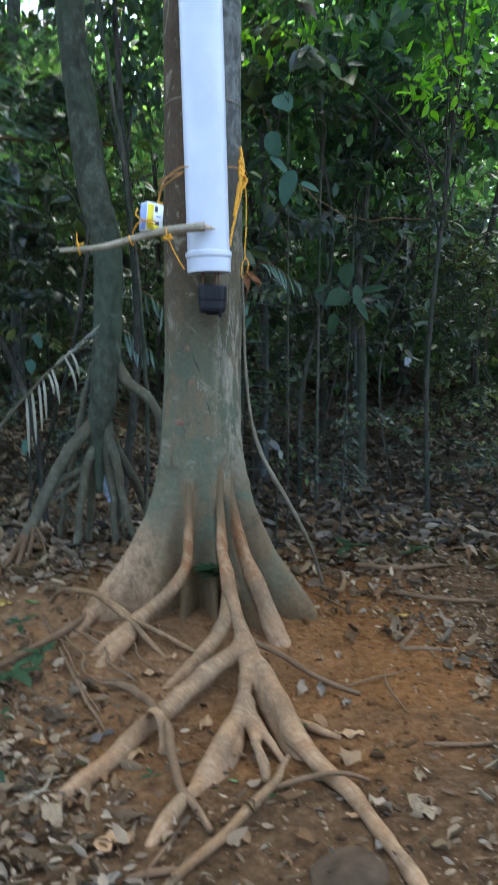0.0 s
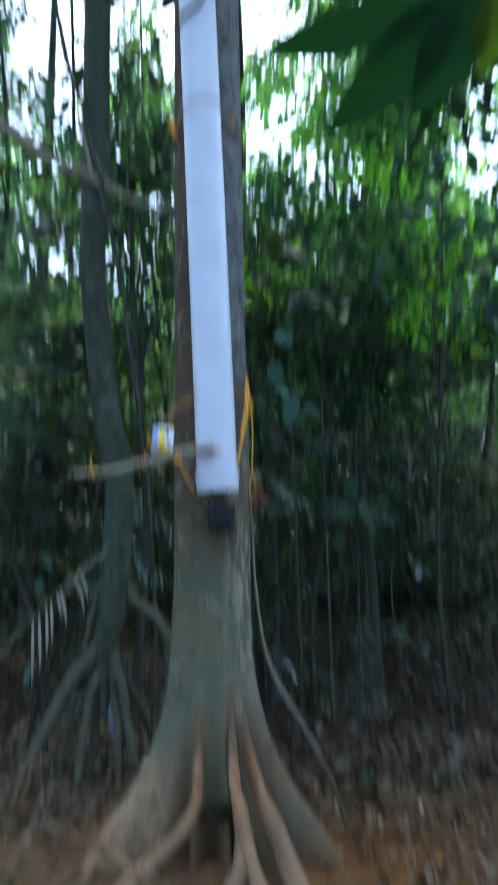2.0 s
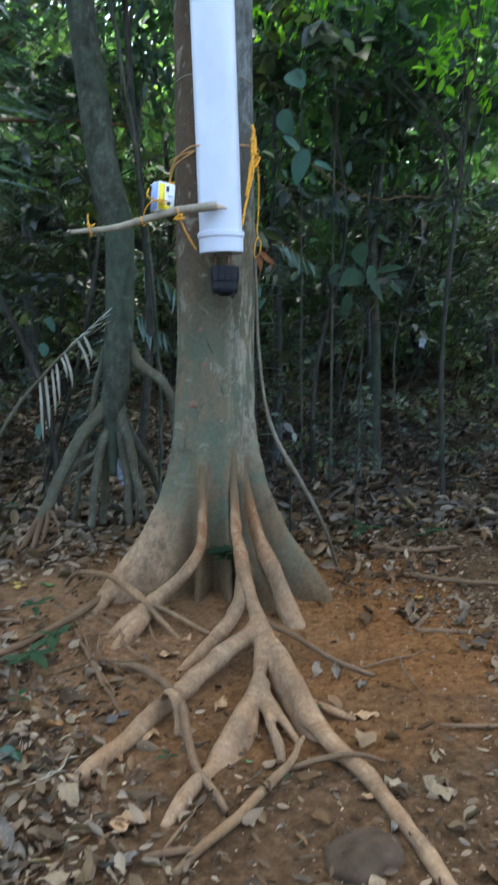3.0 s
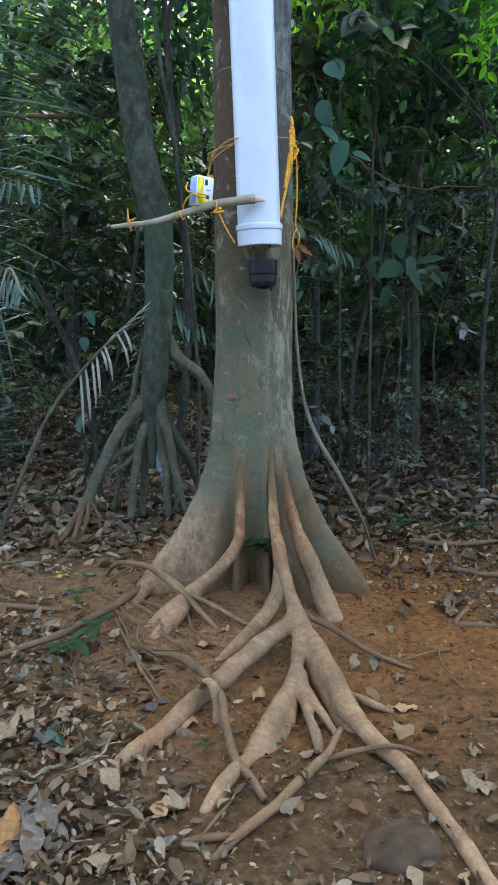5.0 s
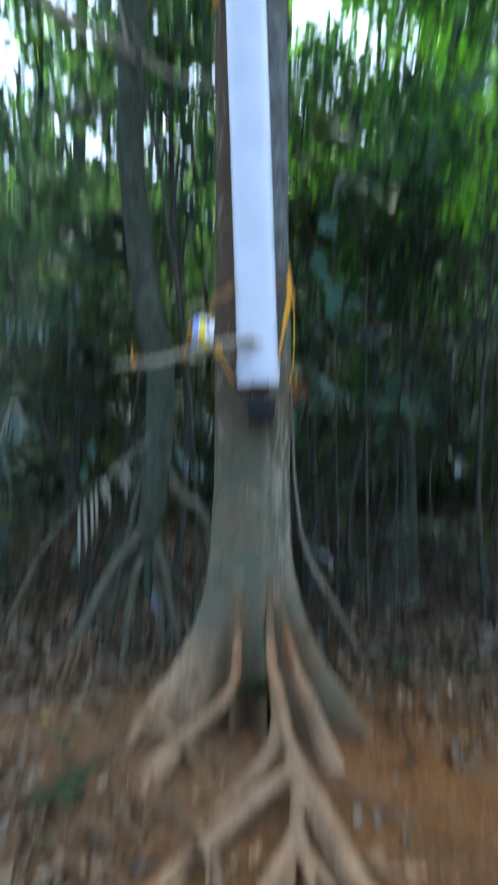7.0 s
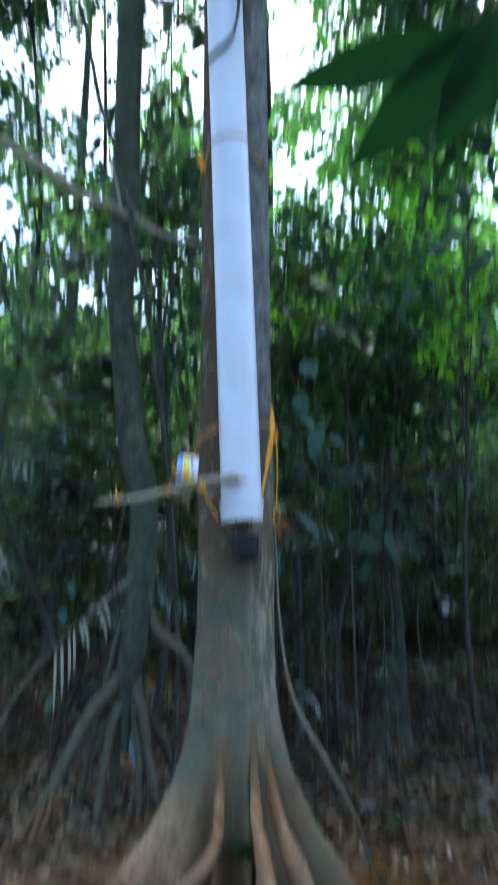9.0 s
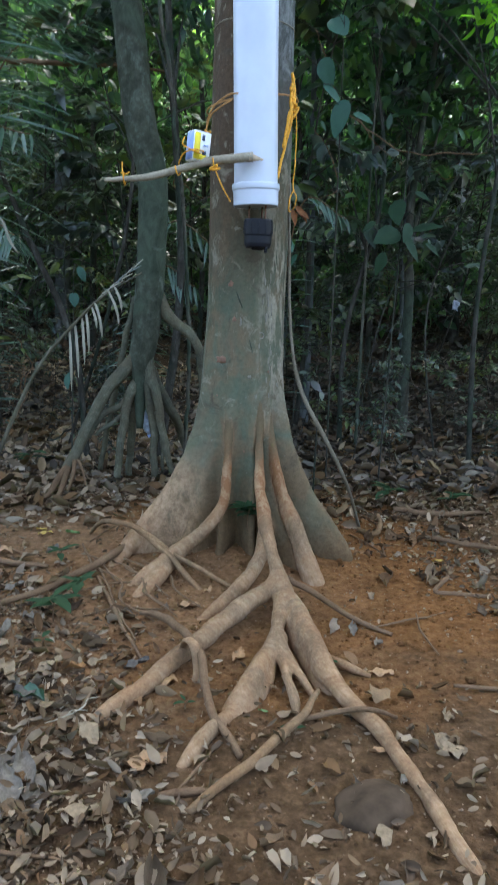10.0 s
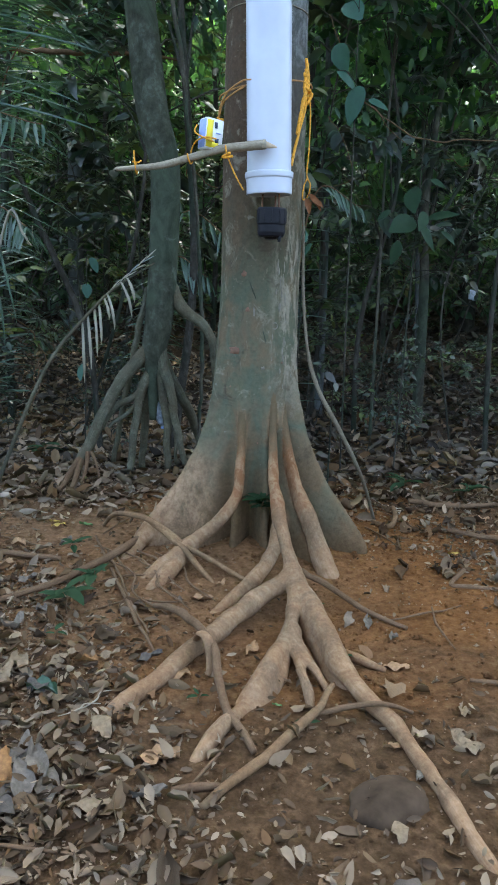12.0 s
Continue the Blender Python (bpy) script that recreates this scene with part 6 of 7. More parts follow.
def frond(points, n, length, seed, hang=0.5, half=1.0, first=3, wide=0.022):
    """A palm leaf: the midrib tube and two ranks of narrow leaflets."""
    g = np.random.default_rng(seed)
    line = spline(points, n + 6)
    mid = tube(points, np.linspace(0.009, 0.003, len(points)), 30, 6, 0.05)
    tan = unit(np.gradient(line, axis=0))
    P, A, L = [], [], []
    for i in range(first, n + 6):
        for s in (-1, 1):
            if g.random() > half:
                continue
            sd = unit(np.cross(tan[i], np.array([0, 0, 1.0])))
            P.append(line[i])
            A.append(tan[i] * 0.75 + sd * s * 0.8 + np.array([0, 0, -hang]) + g.normal(size=3) * 0.1)
            u = i / (n + 6)
            L.append(length * (0.35 + 0.65 * math.sin(math.pi * min(1, u * 0.8 + 0.15))) * g.uniform(0.85, 1.1))
    P, A, L = np.array(P), np.array(A), np.array(L)
    N = np.array([0, 0, 1.0]) + g.normal(size=P.shape) * 0.25
    return mid, blades(P, A, N, L, np.full(len(L), wide) * (length / 0.35) ** 0.5, 0.25, 0.25)


def palm(fronds, label, mat=PALM, **kw):
    t = tagged(new("palm"), label, "palm")
    for k, (pts, n, length, hang) in enumerate(fronds):
        mid, lf = frond(pts, n, length, 60 + k + int(abs(pts[0][0]) * 100), hang, kw.get("half", 1.0), kw.get("first", 3), kw.get("wide", 0.022))
        rib = part("frond", mid, TWIG, t)
        part("foliage", lf, mat, rib)["kind"] = "stuff"
    return t


palm([([(-1.9, 1.9, 0), (-1.85, 1.85, 1.5), (-1.55, 1.65, 2.55), (-0.95, 1.35, 2.75)], 34, 0.45, 0.3),
      ([(-1.9, 1.9, 0), (-1.9, 1.8, 1.6), (-1.6, 1.5, 2.95), (-1.05, 1.2, 3.15)], 34, 0.5, 0.3),
      ([(-1.9, 1.9, 0), (-1.95, 1.7, 1.3), (-1.7, 1.3, 2.1), (-1.2, 1.0, 2.05)], 30, 0.42, 0.4),
      ([(-1.9, 1.9, 0), (-1.8, 1.7, 1.0), (-1.6, 1.3, 1.6), (-1.3, 1.0, 1.5)], 28, 0.4, 0.6),
      ([(-1.9, 1.9, 0), (-1.95, 1.6, 1.7), (-1.7, 1.2, 2.6), (-1.05, 0.95, 2.85)], 36, 0.5, 0.25),
      ([(-1.9, 1.9, 0), (-1.95, 1.7, 1.9), (-1.75, 1.4, 3.1), (-1.2, 1.2, 3.5)], 36, 0.5, 0.25),
      ([(-1.9, 1.9, 0), (-2.2, 1.8, 1.6), (-2.6, 1.6, 2.5), (-3.1, 1.3, 2.5)], 28, 0.45, 0.4)], "green feather palm with long arching fronds")
palm([([(-0.75, 2.0, 0), (-0.72, 1.95, 0.9), (-0.5, 1.8, 1.65), (-0.15, 1.6, 1.5)], 24, 0.3, 0.6),
      ([(-0.75, 2.0, 0), (-0.7, 1.9, 0.7), (-0.55, 1.75, 1.35), (-0.3, 1.6, 1.25)], 20, 0.28, 0.8)], "low palm with drooping narrow leaflets behind the trunk")
palm([([(0.3, 1.9, 0), (0.3, 1.85, 1.1), (0.4, 1.7, 1.82), (0.68, 1.6, 1.72)], 22, 0.26, 0.5)], "low palm with short fine leaflets")


def dry_frond():
    t = tagged(new("dry_palm_frond"), "broken dry palm frond with pale hanging leaflets", "palm frond")
    part("rib", tube([(-1.45, 0.7, 0.0), (-1.22, 0.72, 0.56), (-1.09, 0.75, 0.81), (-0.94, 0.8, 1.0), (-0.78, 0.85, 1.17), (-0.56, 0.92, 1.32)], [0.012, 0.011, 0.01, 0.009, 0.007, 0.004], 50, 8, 0.15), STILT, t)
    for (bx, bz), (tx, tz) in [((-0.955, 0.98), (-0.94, 0.64)), ((-0.925, 1.02), (-0.90, 0.72)), ((-0.885, 1.055), (-0.865, 0.79)), ((-0.86, 1.09), (-0.84, 0.86)),
                               ((-0.81, 1.14), (-0.765, 0.945)), ((-0.83, 1.12), (-0.795, 1.0)), ((-0.735, 1.21), (-0.67, 1.02)), ((-0.70, 1.235), (-0.655, 1.10))]:
        p = np.array([bx, 0.83, bz])
        q = np.array([tx, 0.80, tz])
        verts, faces = [], []
        for i in range(10):
            u = i / 9
            w = 0.0085 * math.sin(math.pi * min(0.98, 0.15 + 0.85 * u)) ** 0.6
            c = p + (q - p) * u + np.array([0.02 * math.sin(u * 3.1) * (tx - bx + 0.03) * 10, -0.03 * math.sin(u * 3), 0])
            for s in (-1, 0, 1):
                verts.append(c + np.array([w * s, 0.004 * abs(s) + 0.003 * math.sin(u * 9 + s), 0]))
        for i in range(9):
            for s in range(2):
                a = i * 3 + s
                faces.append((a, a + 3, a + 4, a + 1))
        part("leaflet", (verts, faces), DRYPALM, t)
    v, f = blades(np.array([[-0.80 + 0.025 * k, 0.86, 1.16 + 0.022 * k] for k in range(9)]), np.array([[0.4, -0.1 + 0.1 * (k % 3), 0.5 - 0.2 * (k % 2)] for k in range(9)]), np.array([[0, -1, 0.4]] * 9), np.full(9, 0.09), np.full(9, 0.008), 0.2, 0.3)
    part("withered_tip", (v, f), DRYPALM, t)
    return t


dry_frond()


def side_fronds():
    """Palm leaves reaching in from the side: a standing rib with long fine leaflets."""
    g = np.random.default_rng(23)
    t = tagged(new("palm"), "palm with long fine grey-green leaflets reaching sideways", "palm")
    for x, y, z0, z1, lean, length in ((-1.62, 1.05, 2.1, 3.3, -0.1, 0.72), (-1.75, 1.35, 1.7, 3.0, -0.3, 0.75)):
        rib = part("frond", tube([(x - 0.2, y + 0.1, -0.05), (x, y, z0), (x + 0.08, y, (z0 + z1) / 2), (x + 0.02, y, z1)], [0.012, 0.01, 0.007, 0.003], 30, 6, 0.05), TWIG, t)
        n = 17
        z = np.linspace(z0, z1, n)
        P = np.stack([np.full(n, x + 0.04), np.full(n, y), z], 1)
        A = np.stack([np.ones(n), g.normal(size=n) * 0.12 - 0.1, lean + (z - z0) * 0.12 + g.normal(size=n) * 0.06], 1)
        N = np.array([0, -0.4, 1.0]) + g.normal(size=(n, 3)) * 0.3
        L = length * g.uniform(0.55, 1.1, n)
        part("foliage", blades(P, A, N, L, np.full(n, 0.016), 0.3, g.uniform(0.08, 0.22, n)), PALM, rib)["kind"] = "stuff"
    return t


side_fronds()


def strap_plant():
    t = tagged(new("strap_leaf_plant"), "plant with long arching strap leaves, one dead and pale", "plant")
    arcs = [([(-1.62, 0.95, -0.03), (-1.6, 0.95, 1.0), (-1.5, 0.95, 1.5), (-1.42, 0.95, 1.25), (-1.36, 0.95, 0.95)], PALM), ([(-1.66, 1.0, -0.03), (-1.62, 1.0, 0.9), (-1.54, 1.0, 1.3), (-1.47, 1.0, 1.05), (-1.45, 1.0, 0.8)], PALM),
            ([(-1.6, 0.9, -0.03), (-1.5, 0.9, 1.0), (-1.37, 0.9, 1.56), (-1.29, 0.9, 1.45), (-1.245, 0.9, 1.4), (-1.24, 0.9, 1.5)], DRYPALM)]
    for pts, mat in arcs:
        part("leaf", tube(pts, [0.004, 0.008, 0.013, 0.012, 0.002][:len(pts)] + [0.003] * (len(pts) - 5), 40, 8, 0.1, 0.65), mat, t, "dead straw-coloured leaf" if mat is DRYPALM else "")
    return t


strap_plant()

dead_stem = new("leaning_trunk", limb_mesh("leaning_trunk", tube([(-1.62, 1.6, 2.1), (-1.47, 1.6, 1.72), (-1.37, 1.6, 1.48), (-1.17, 1.6, 1.05), (-1.08, 1.62, 0.7), (-1.02, 1.65, -0.03)], [0.012, 0.017, 0.02, 0.021, 0.02, 0.02], 60, 10, 0.3, 1, 6, 0.006), FARBARK))
tagged(dead_stem, "leaning grey-brown dead sapling trunk in the undergrowth", "dead sapling")


# overhanging sapling right of the camera: its big dark leaves hang into the upper view
def overhang():
    t = tagged(new("overhanging_sapling"), "sapling with large dark green leaves hanging overhead", "sapling")
    stem = [(1.25, -1.75, -0.03), (1.2, -1.8, 1.2), (1.05, -1.95, 2.2), (0.75, -2.15, 2.55), (0.5, -2.26, 2.42), (0.42, -2.26, 2.33)]
    part("stem", tube(stem, [0.014, 0.012, 0.01, 0.007, 0.004, 0.002], 60, 8), DARKBARK, t)
    # tip x, y, z then base
    leaves = [((0.10, -2.15, 2.25), (0.43, -2.24, 2.305), 0.085), ((0.24, -2.09, 2.125), (0.47, -2.25, 2.32), 0.12), ((0.40, -2.13, 2.14), (0.50, -2.27, 2.34), 0.12),
              ((0.52, -2.18, 2.2), (0.53, -2.27, 2.31), 0.085), ((0.27, -2.37, 2.5), (0.34, -2.34, 2.43), 0.065), ((0.60, -2.35, 2.2), (0.53, -2.28, 2.36), 0.09),
              ((0.66, -2.2, 2.34), (0.55, -2.25, 2.4), 0.09)]
    for tip, base, w in leaves:
        tip, base = np.array(tip), np.array(base)
        l = np.linalg.norm(tip - base)
        ax = (tip - base) / l
        nrm = np.array([0.1, -0.75, -0.65])
        sd = unit(np.cross(ax, nrm))
        up = np.cross(sd, ax)
        verts, faces, n = [], [], 12
        for i in range(n):
            u = i / (n - 1)
            wd = w * 0.5 * math.sin(math.pi * min(0.99, 0.02 + u ** 0.9)) ** 0.75
            for s in (-1, -0.5, 0, 0.5, 1):
                verts.append(base + ax * l * u + sd * wd * s * (1 + 0.05 * math.sin(u * 23)) + up * (0.15 * abs(s) * wd + 0.05 * l * math.sin(u * 3)))
        for i in range(n - 1):
            for s in range(4):
                q = i * 5 + s
                faces.append((q, q + 5, q + 6, q + 1))
        part("leaf", (verts, faces), LITLEAF if tip[0] == 0.52 else DARKLEAF, t)
        part("stalk", tube([base, base * 0.5 + np.array((0.5, -2.26, 2.40)) * 0.5, (0.52, -2.25, 2.43)], [0.003] * 3, 8, 5), TWIG, t)
    return t


overhang()


# ---- taller trees of the surrounding forest ----
def forest_tree(x, y, h, r, balls, n, size, seed, mat=None, bend=0.1, kind=FARBARK, dense=0.55, stem=None):
    g = np.random.default_rng(seed)
    t = tagged(new("tree"), "slim straight forest tree with a ragged leafy crown", "tree", "forest trees")
    w = g.normal(size=(4, 2)) * bend
    stem = stem or [(x, y, -0.05), (x + w[0][0], y + w[0][1], h * 0.3), (x + w[1][0], y + w[1][1], h * 0.65), (x + w[2][0], y + w[2][1], h)]
    part("trunk", tube(stem, [r, r * 0.85, r * 0.65, r * 0.3], 40, 12, 0.15, 1, seed), kind, t)
    line = spline(stem, 40)
    for bx, by, bz, br in balls:
        s = line[int(np.clip((bz - 0.8) / h * 39, 8, 38))]
        e = np.array([bx, by, bz])
        part("limb", tube([s, (s + e) / 2 + np.array([0, 0, 0.1]), e], [min(0.018, r * 0.4), min(0.013, r * 0.28), min(0.008, r * 0.12)], 10, 6), kind, t)
    part("crown", crown_leaves(g, balls, int(n * dense * 1.55), size * 1.5, 0.6, False), mat or CANOPY, t)
    return t


def sky_spot(az, el, dist):
    """A place seen from the clearing at a bearing and height angle (degrees), at a distance over ground."""
    a = radians(az)
    return -0.0 + math.sin(a) * dist, -3.4 + math.cos(a) * dist, 1.3 + math.tan(radians(el)) * dist


def crown_tree(az, dist, spots_, r, n, size, seed, trunk_r=0.08, kind=FARBARK, mat=None, dense=0.55, stem=None):
    x, y, _ = sky_spot(az, 0, dist)
    balls = [(*sky_spot(a, e, dist + dd), rr) for a, e, dd, rr in spots_]
    top = max(b[2] for b in balls) - 0.5
    balls.append((x, y, top, 0.55))
    return forest_tree(x, y, top, trunk_r, balls, n, size, seed, mat, 0.12, kind, dense, stem)


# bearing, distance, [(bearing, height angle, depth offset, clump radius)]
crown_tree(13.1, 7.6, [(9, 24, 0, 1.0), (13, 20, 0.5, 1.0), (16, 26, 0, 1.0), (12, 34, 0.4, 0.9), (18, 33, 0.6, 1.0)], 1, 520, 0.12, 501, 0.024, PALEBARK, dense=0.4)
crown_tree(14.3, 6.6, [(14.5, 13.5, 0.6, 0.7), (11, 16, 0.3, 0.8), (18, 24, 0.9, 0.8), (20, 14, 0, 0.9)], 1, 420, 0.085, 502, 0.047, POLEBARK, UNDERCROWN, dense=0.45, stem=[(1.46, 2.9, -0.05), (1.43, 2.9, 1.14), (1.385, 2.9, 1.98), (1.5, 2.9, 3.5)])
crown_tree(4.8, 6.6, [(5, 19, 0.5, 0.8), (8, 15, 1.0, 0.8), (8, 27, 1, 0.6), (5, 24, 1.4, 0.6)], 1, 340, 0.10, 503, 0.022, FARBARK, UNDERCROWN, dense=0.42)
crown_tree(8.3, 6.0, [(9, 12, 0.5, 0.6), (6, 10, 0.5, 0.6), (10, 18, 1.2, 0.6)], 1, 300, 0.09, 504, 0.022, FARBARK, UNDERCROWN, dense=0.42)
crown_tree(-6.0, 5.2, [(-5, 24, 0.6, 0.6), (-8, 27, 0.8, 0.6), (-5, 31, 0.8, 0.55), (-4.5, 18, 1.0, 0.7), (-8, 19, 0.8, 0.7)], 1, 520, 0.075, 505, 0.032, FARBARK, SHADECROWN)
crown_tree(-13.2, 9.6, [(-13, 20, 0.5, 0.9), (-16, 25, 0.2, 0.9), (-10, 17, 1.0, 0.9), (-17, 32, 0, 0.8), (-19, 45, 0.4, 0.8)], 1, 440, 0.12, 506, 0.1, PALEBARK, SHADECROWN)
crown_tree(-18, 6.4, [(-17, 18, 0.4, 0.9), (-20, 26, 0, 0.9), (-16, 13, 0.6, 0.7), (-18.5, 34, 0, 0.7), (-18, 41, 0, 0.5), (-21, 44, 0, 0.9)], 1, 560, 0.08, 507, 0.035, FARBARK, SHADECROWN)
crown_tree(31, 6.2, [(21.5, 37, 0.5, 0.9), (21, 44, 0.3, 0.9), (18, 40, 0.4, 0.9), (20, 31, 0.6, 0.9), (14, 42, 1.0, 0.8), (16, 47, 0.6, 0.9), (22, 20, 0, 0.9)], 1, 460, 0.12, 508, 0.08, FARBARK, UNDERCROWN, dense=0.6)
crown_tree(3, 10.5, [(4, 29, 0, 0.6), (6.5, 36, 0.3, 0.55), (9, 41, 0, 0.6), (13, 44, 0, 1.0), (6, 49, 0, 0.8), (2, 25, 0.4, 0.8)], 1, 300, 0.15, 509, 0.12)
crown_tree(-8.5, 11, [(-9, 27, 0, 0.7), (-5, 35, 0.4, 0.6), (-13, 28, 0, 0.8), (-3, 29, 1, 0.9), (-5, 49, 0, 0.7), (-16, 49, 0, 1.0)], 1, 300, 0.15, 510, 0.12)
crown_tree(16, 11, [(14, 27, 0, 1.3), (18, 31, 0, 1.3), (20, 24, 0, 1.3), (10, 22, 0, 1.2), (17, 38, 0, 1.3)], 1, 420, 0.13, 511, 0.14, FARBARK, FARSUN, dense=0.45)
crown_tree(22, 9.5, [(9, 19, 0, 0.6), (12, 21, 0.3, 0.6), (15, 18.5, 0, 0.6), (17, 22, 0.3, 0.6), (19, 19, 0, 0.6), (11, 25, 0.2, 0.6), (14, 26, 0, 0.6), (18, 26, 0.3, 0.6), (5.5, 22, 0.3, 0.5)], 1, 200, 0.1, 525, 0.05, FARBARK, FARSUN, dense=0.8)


# bright clumps: sun coming through the gaps is put into the leaf colour
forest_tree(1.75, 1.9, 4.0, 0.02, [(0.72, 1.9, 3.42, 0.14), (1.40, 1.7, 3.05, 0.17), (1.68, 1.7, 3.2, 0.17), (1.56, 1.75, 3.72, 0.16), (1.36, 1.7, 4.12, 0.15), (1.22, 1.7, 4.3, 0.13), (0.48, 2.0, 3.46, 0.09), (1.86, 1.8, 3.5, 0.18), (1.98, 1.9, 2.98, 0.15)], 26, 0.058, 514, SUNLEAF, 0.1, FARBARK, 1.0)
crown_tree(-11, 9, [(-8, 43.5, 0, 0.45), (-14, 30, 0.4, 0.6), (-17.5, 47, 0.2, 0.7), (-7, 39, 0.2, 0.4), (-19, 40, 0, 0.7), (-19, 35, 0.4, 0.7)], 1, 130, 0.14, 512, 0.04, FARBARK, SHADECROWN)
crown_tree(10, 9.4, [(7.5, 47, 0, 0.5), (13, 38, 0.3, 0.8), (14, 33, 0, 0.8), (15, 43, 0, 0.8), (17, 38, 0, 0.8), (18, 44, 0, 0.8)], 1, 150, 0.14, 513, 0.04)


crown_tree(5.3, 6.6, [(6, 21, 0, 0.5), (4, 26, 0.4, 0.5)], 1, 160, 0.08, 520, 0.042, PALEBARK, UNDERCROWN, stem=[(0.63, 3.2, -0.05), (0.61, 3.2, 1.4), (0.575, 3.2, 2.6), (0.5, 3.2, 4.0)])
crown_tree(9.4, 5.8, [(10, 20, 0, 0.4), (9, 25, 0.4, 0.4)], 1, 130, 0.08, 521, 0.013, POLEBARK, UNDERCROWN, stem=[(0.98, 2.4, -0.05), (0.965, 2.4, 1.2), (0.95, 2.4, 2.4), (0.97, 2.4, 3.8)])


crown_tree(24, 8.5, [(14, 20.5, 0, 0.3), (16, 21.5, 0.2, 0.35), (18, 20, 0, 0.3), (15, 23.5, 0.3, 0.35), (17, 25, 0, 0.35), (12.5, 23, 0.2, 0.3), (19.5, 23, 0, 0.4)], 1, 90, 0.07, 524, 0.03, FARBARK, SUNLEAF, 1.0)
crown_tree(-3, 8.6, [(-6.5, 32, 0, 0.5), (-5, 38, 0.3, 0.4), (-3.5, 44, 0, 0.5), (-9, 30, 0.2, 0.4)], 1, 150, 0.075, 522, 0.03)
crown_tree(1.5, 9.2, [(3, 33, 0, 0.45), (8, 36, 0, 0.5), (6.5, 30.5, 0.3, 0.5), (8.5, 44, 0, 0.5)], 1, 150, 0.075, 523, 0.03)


def light_blocking_roof():
    """Unseen tall trees beside and behind the clearing, added so their crowns block overhead light."""
    g = np.random.default_rng(64)
    feet = [(-4.2, -1.5), (4.4, -0.8), (-3.4, -4.6), (3.6, -4.8), (-6.5, 2.0), (6.8, 2.6)]
    share = [[] for _ in feet]
    for x in np.arange(-6, 6.1, 1.9):
        for y in np.arange(-2.8, 3.2, 1.9):
            p = (x + g.normal() * 0.4, y + g.normal() * 0.4, 9.6 + g.uniform(-0.7, 1.4), g.uniform(1.3, 1.8))
            k = int(np.argmin([(x - a) ** 2 + (y - b) ** 2 for a, b in feet]))
            share[k].append(p)
    for k, ((x, y), balls) in enumerate(zip(feet, share)):
        forest_tree(x, y, 9.0, 0.11, balls, ROOF_LEAVES, 0.243, 700 + k, dense=0.742)


# leaves per overhead clump; more of them dim the ground
ROOF_LEAVES = 300
light_blocking_roof()


def far_woods():
    """The closing wall of forest all round, one mass of leaves and stems."""
    g = np.random.default_rng(91)

    def ring(n, d0, d1, top, lo, hi, hole, simple):
        az = g.uniform(-math.pi, math.pi, n)
        az = np.where(g.random(n) < 0.55, g.uniform(-0.62, 0.62, n), az)
        front = np.clip((1.25 - np.abs(az)) / 0.4, 0, 1)
        d = g.uniform(d0, d1, n)
        # kept low out of view behind, so sky light comes in there
        z = g.beta(1.0, 1.5, n) * (2.6 + (top - 2.6) * front) * d / d1
        lump = np.sin(az * 19 + z * 1.1) + np.sin(az * 31 - z * 1.7 + 1) + np.sin(d * 2.1 + az * 11)
        ok = lump > hole + 0.55 * np.maximum(0, z - 3.0)
        # thinner where the wood opens to the sky
        el = np.degrees(np.arctan2(z - 1.0, d))
        open_left = (az < -0.1) & (az > -0.42) & (el > 17)
        open_mid = (az > 0.0) & (az < 0.22) & (el > 19)
        ok &= ~((open_left & (g.random(n) < 0.78)) | (open_mid & (g.random(n) < 0.68)))
        az, d, z = az[ok], d[ok], z[ok]
        x, y = np.sin(az) * d, -3.4 + np.cos(az) * d
        P = np.stack([x, y, z + gz(x, y) + 0.25], 1)
        A = sphere_dirs(len(P), g) + np.array([0, 0, -0.4])
        N = np.array([0, 0, 1.0]) + g.normal(size=P.shape) * 0.6
        L = g.uniform(lo, hi, len(P))
        W = L * g.uniform(0.4, 0.6, len(P))
        # high leaves take the sunlit copy of the leaf colour, low ones the dark
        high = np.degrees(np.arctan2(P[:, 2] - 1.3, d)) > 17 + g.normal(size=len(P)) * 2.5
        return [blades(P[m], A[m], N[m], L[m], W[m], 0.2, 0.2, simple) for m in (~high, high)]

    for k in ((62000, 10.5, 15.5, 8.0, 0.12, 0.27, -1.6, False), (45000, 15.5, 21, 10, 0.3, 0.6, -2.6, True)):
        for leaves, mat, label in zip(ring(*k), (WOODS, FARSUN), ("dense dark forest foliage closing the view all round", "yellow-green tops of the far forest, sunlight put into their colour")):
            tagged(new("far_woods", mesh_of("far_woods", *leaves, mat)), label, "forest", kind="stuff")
    stems = []
    for k in range(70):
        a, r = g.uniform(-math.pi, math.pi), g.uniform(8.5, 16)
        x, y, t = math.sin(a) * r, -3.4 + math.cos(a) * r, g.uniform(0.015, 0.06)
        stems.append(tube([(x, y, -0.1), (x + g.normal() * 0.2, y, 3), (x + g.normal() * 0.4, y, 6.5)], [t, t * 0.85, t * 0.6], 10, 7, 0.1))
    ob = new("far_stems", mesh_of("far_stems", *joined(stems), FARBARK))
    tagged(ob, "thin grey tree stems standing deep in the forest", "forest", kind="stuff")


far_woods()


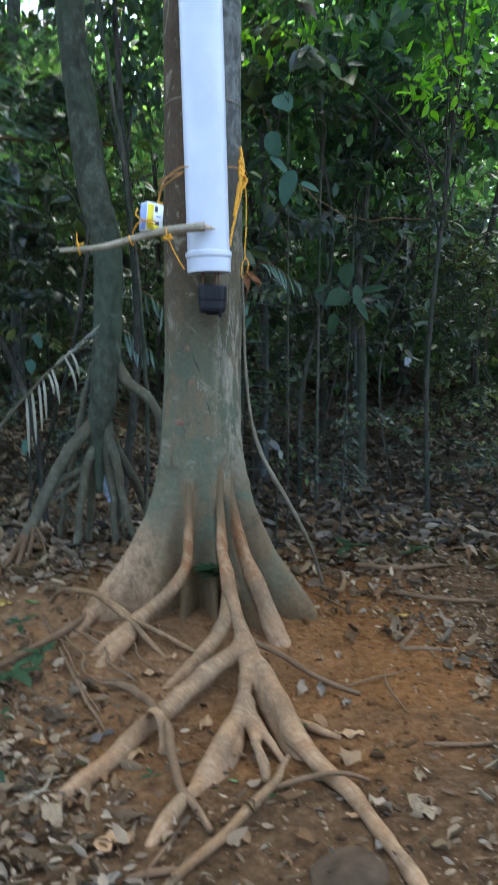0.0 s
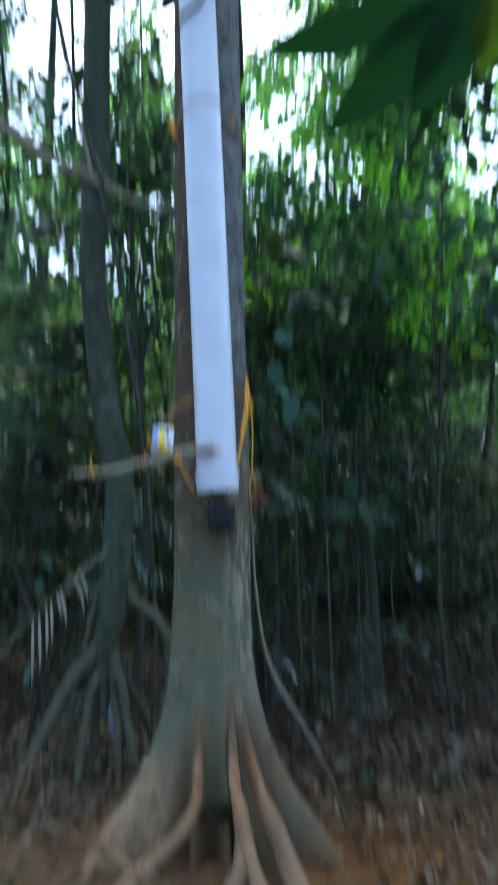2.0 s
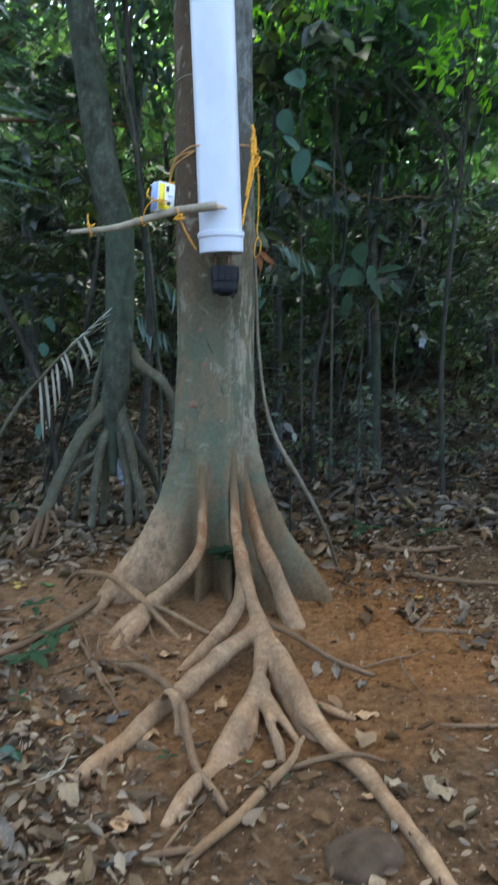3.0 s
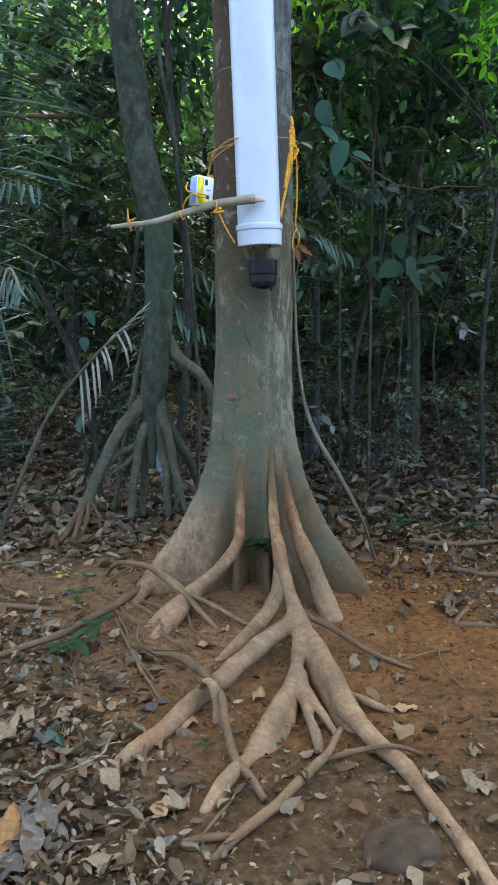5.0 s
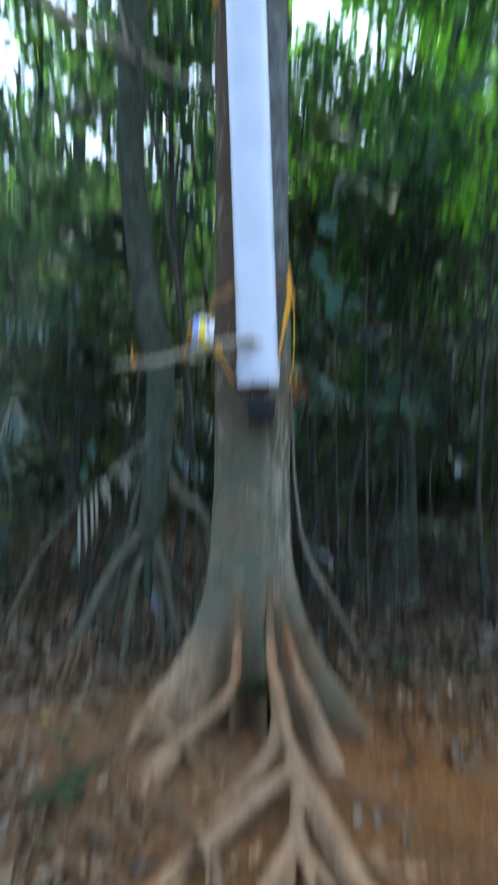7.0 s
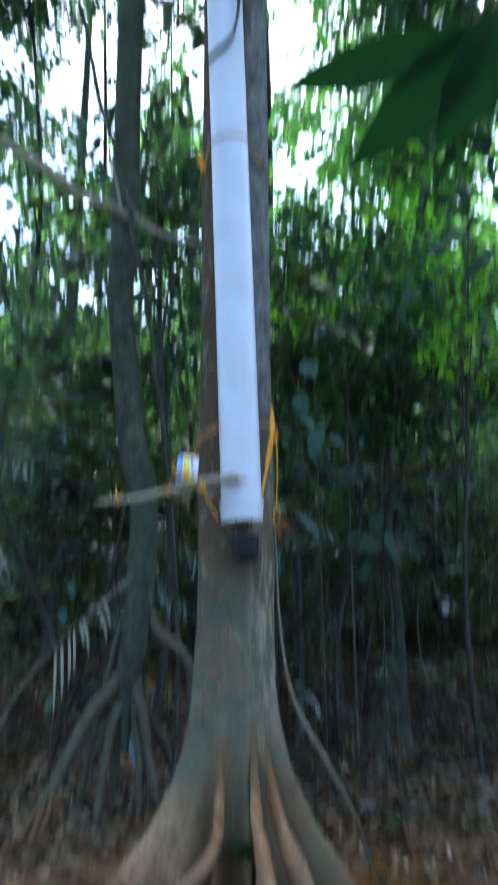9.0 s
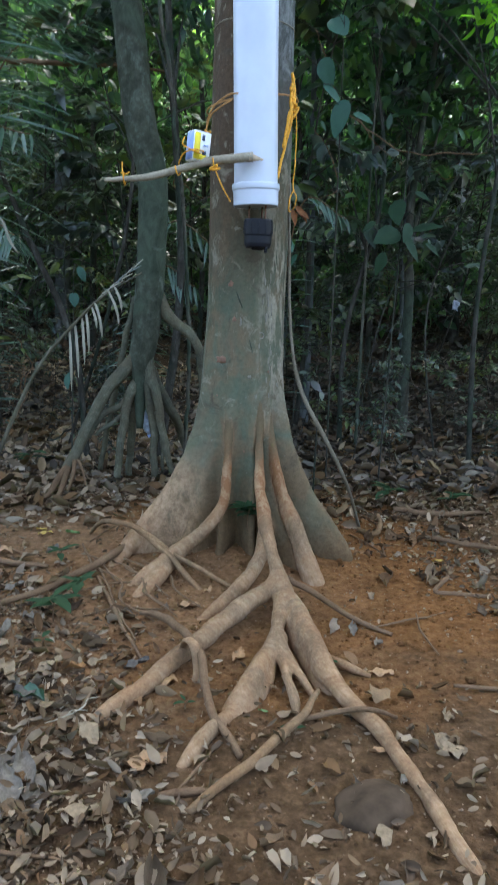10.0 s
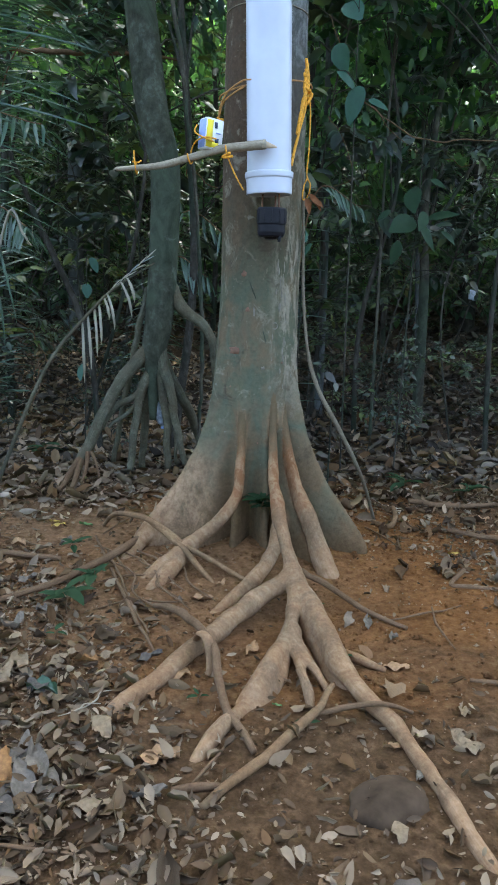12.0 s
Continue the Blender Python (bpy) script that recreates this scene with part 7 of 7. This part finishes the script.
def undergrowth_vines():
    g = np.random.default_rng(17)
    for k in range(120):
        x, y = g.uniform(-3, 4), g.uniform(1.7, 6.5)
        z = float(gz(x, y)) + (g.uniform(0.2, 3.0) if k < 60 else g.uniform(0.0, 0.5))
        a, l = g.uniform(0, 6.28), g.uniform(0.4, 1.6) * (1 if k < 60 else 0.6)
        d = np.array([math.cos(a), math.sin(a) * 0.5, g.uniform(-0.9, 0.9)])
        p = np.array([x, y, z])
        q = p + d * l
        pts = [p, (p + q) / 2 + g.normal(size=3) * 0.12 - np.array([0, 0, 0.1]), q, q + g.normal(size=3) * 0.2]
        t = new("vine", limb_mesh("vine", tube(pts, [0.003, 0.0045, 0.0035, 0.002], 34, 6, 0.3, 1, k, 0.05), FARBARK if k % 3 else TWIG))
        tagged(t, "thin tangled dead vine hanging in the undergrowth", "vine", "undergrowth vines")


undergrowth_vines()


def long_vine(points, r, label="long thin brown vine strung through the undergrowth"):
    t = new("vine", limb_mesh("vine", tube(points, [r * 0.8] + [r] * (len(points) - 2) + [r * 0.5], 50, 7, 0.3, 1, len(points), 0.02), TWIG))
    return tagged(t, label, "vine", "undergrowth vines")


long_vine([(0.762, 2.0, 2.417), (0.992, 2.0, 2.262), (1.173, 2.0, 2.213), (1.471, 2.0, 2.22), (1.827, 2.0, 2.239)], 0.005)
long_vine([(0.438, 1.9, 2.937), (0.517, 1.9, 2.775), (0.618, 1.9, 2.503), (0.776, 1.9, 2.355), (1.016, 1.9, 2.15)], 0.0035)
long_vine([(0.466, 1.9, 2.318), (0.586, 1.9, 2.169), (0.649, 1.9, 1.942), (0.473, 1.9, 1.866)], 0.003)
tagged(new("dead_branch", limb_mesh("dead_branch", tube([(-1.879, 2.0, 2.696), (-1.488, 2.0, 2.681), (-1.214, 2.0, 2.689), (-0.823, 2.0, 2.674), (-0.549, 2.0, 2.659)], [0.018, 0.017, 0.016, 0.014, 0.008], 60, 9, 0.3, 1, 8, 0.02), TWIG)), "level dead brown branch caught in the undergrowth", "branch")
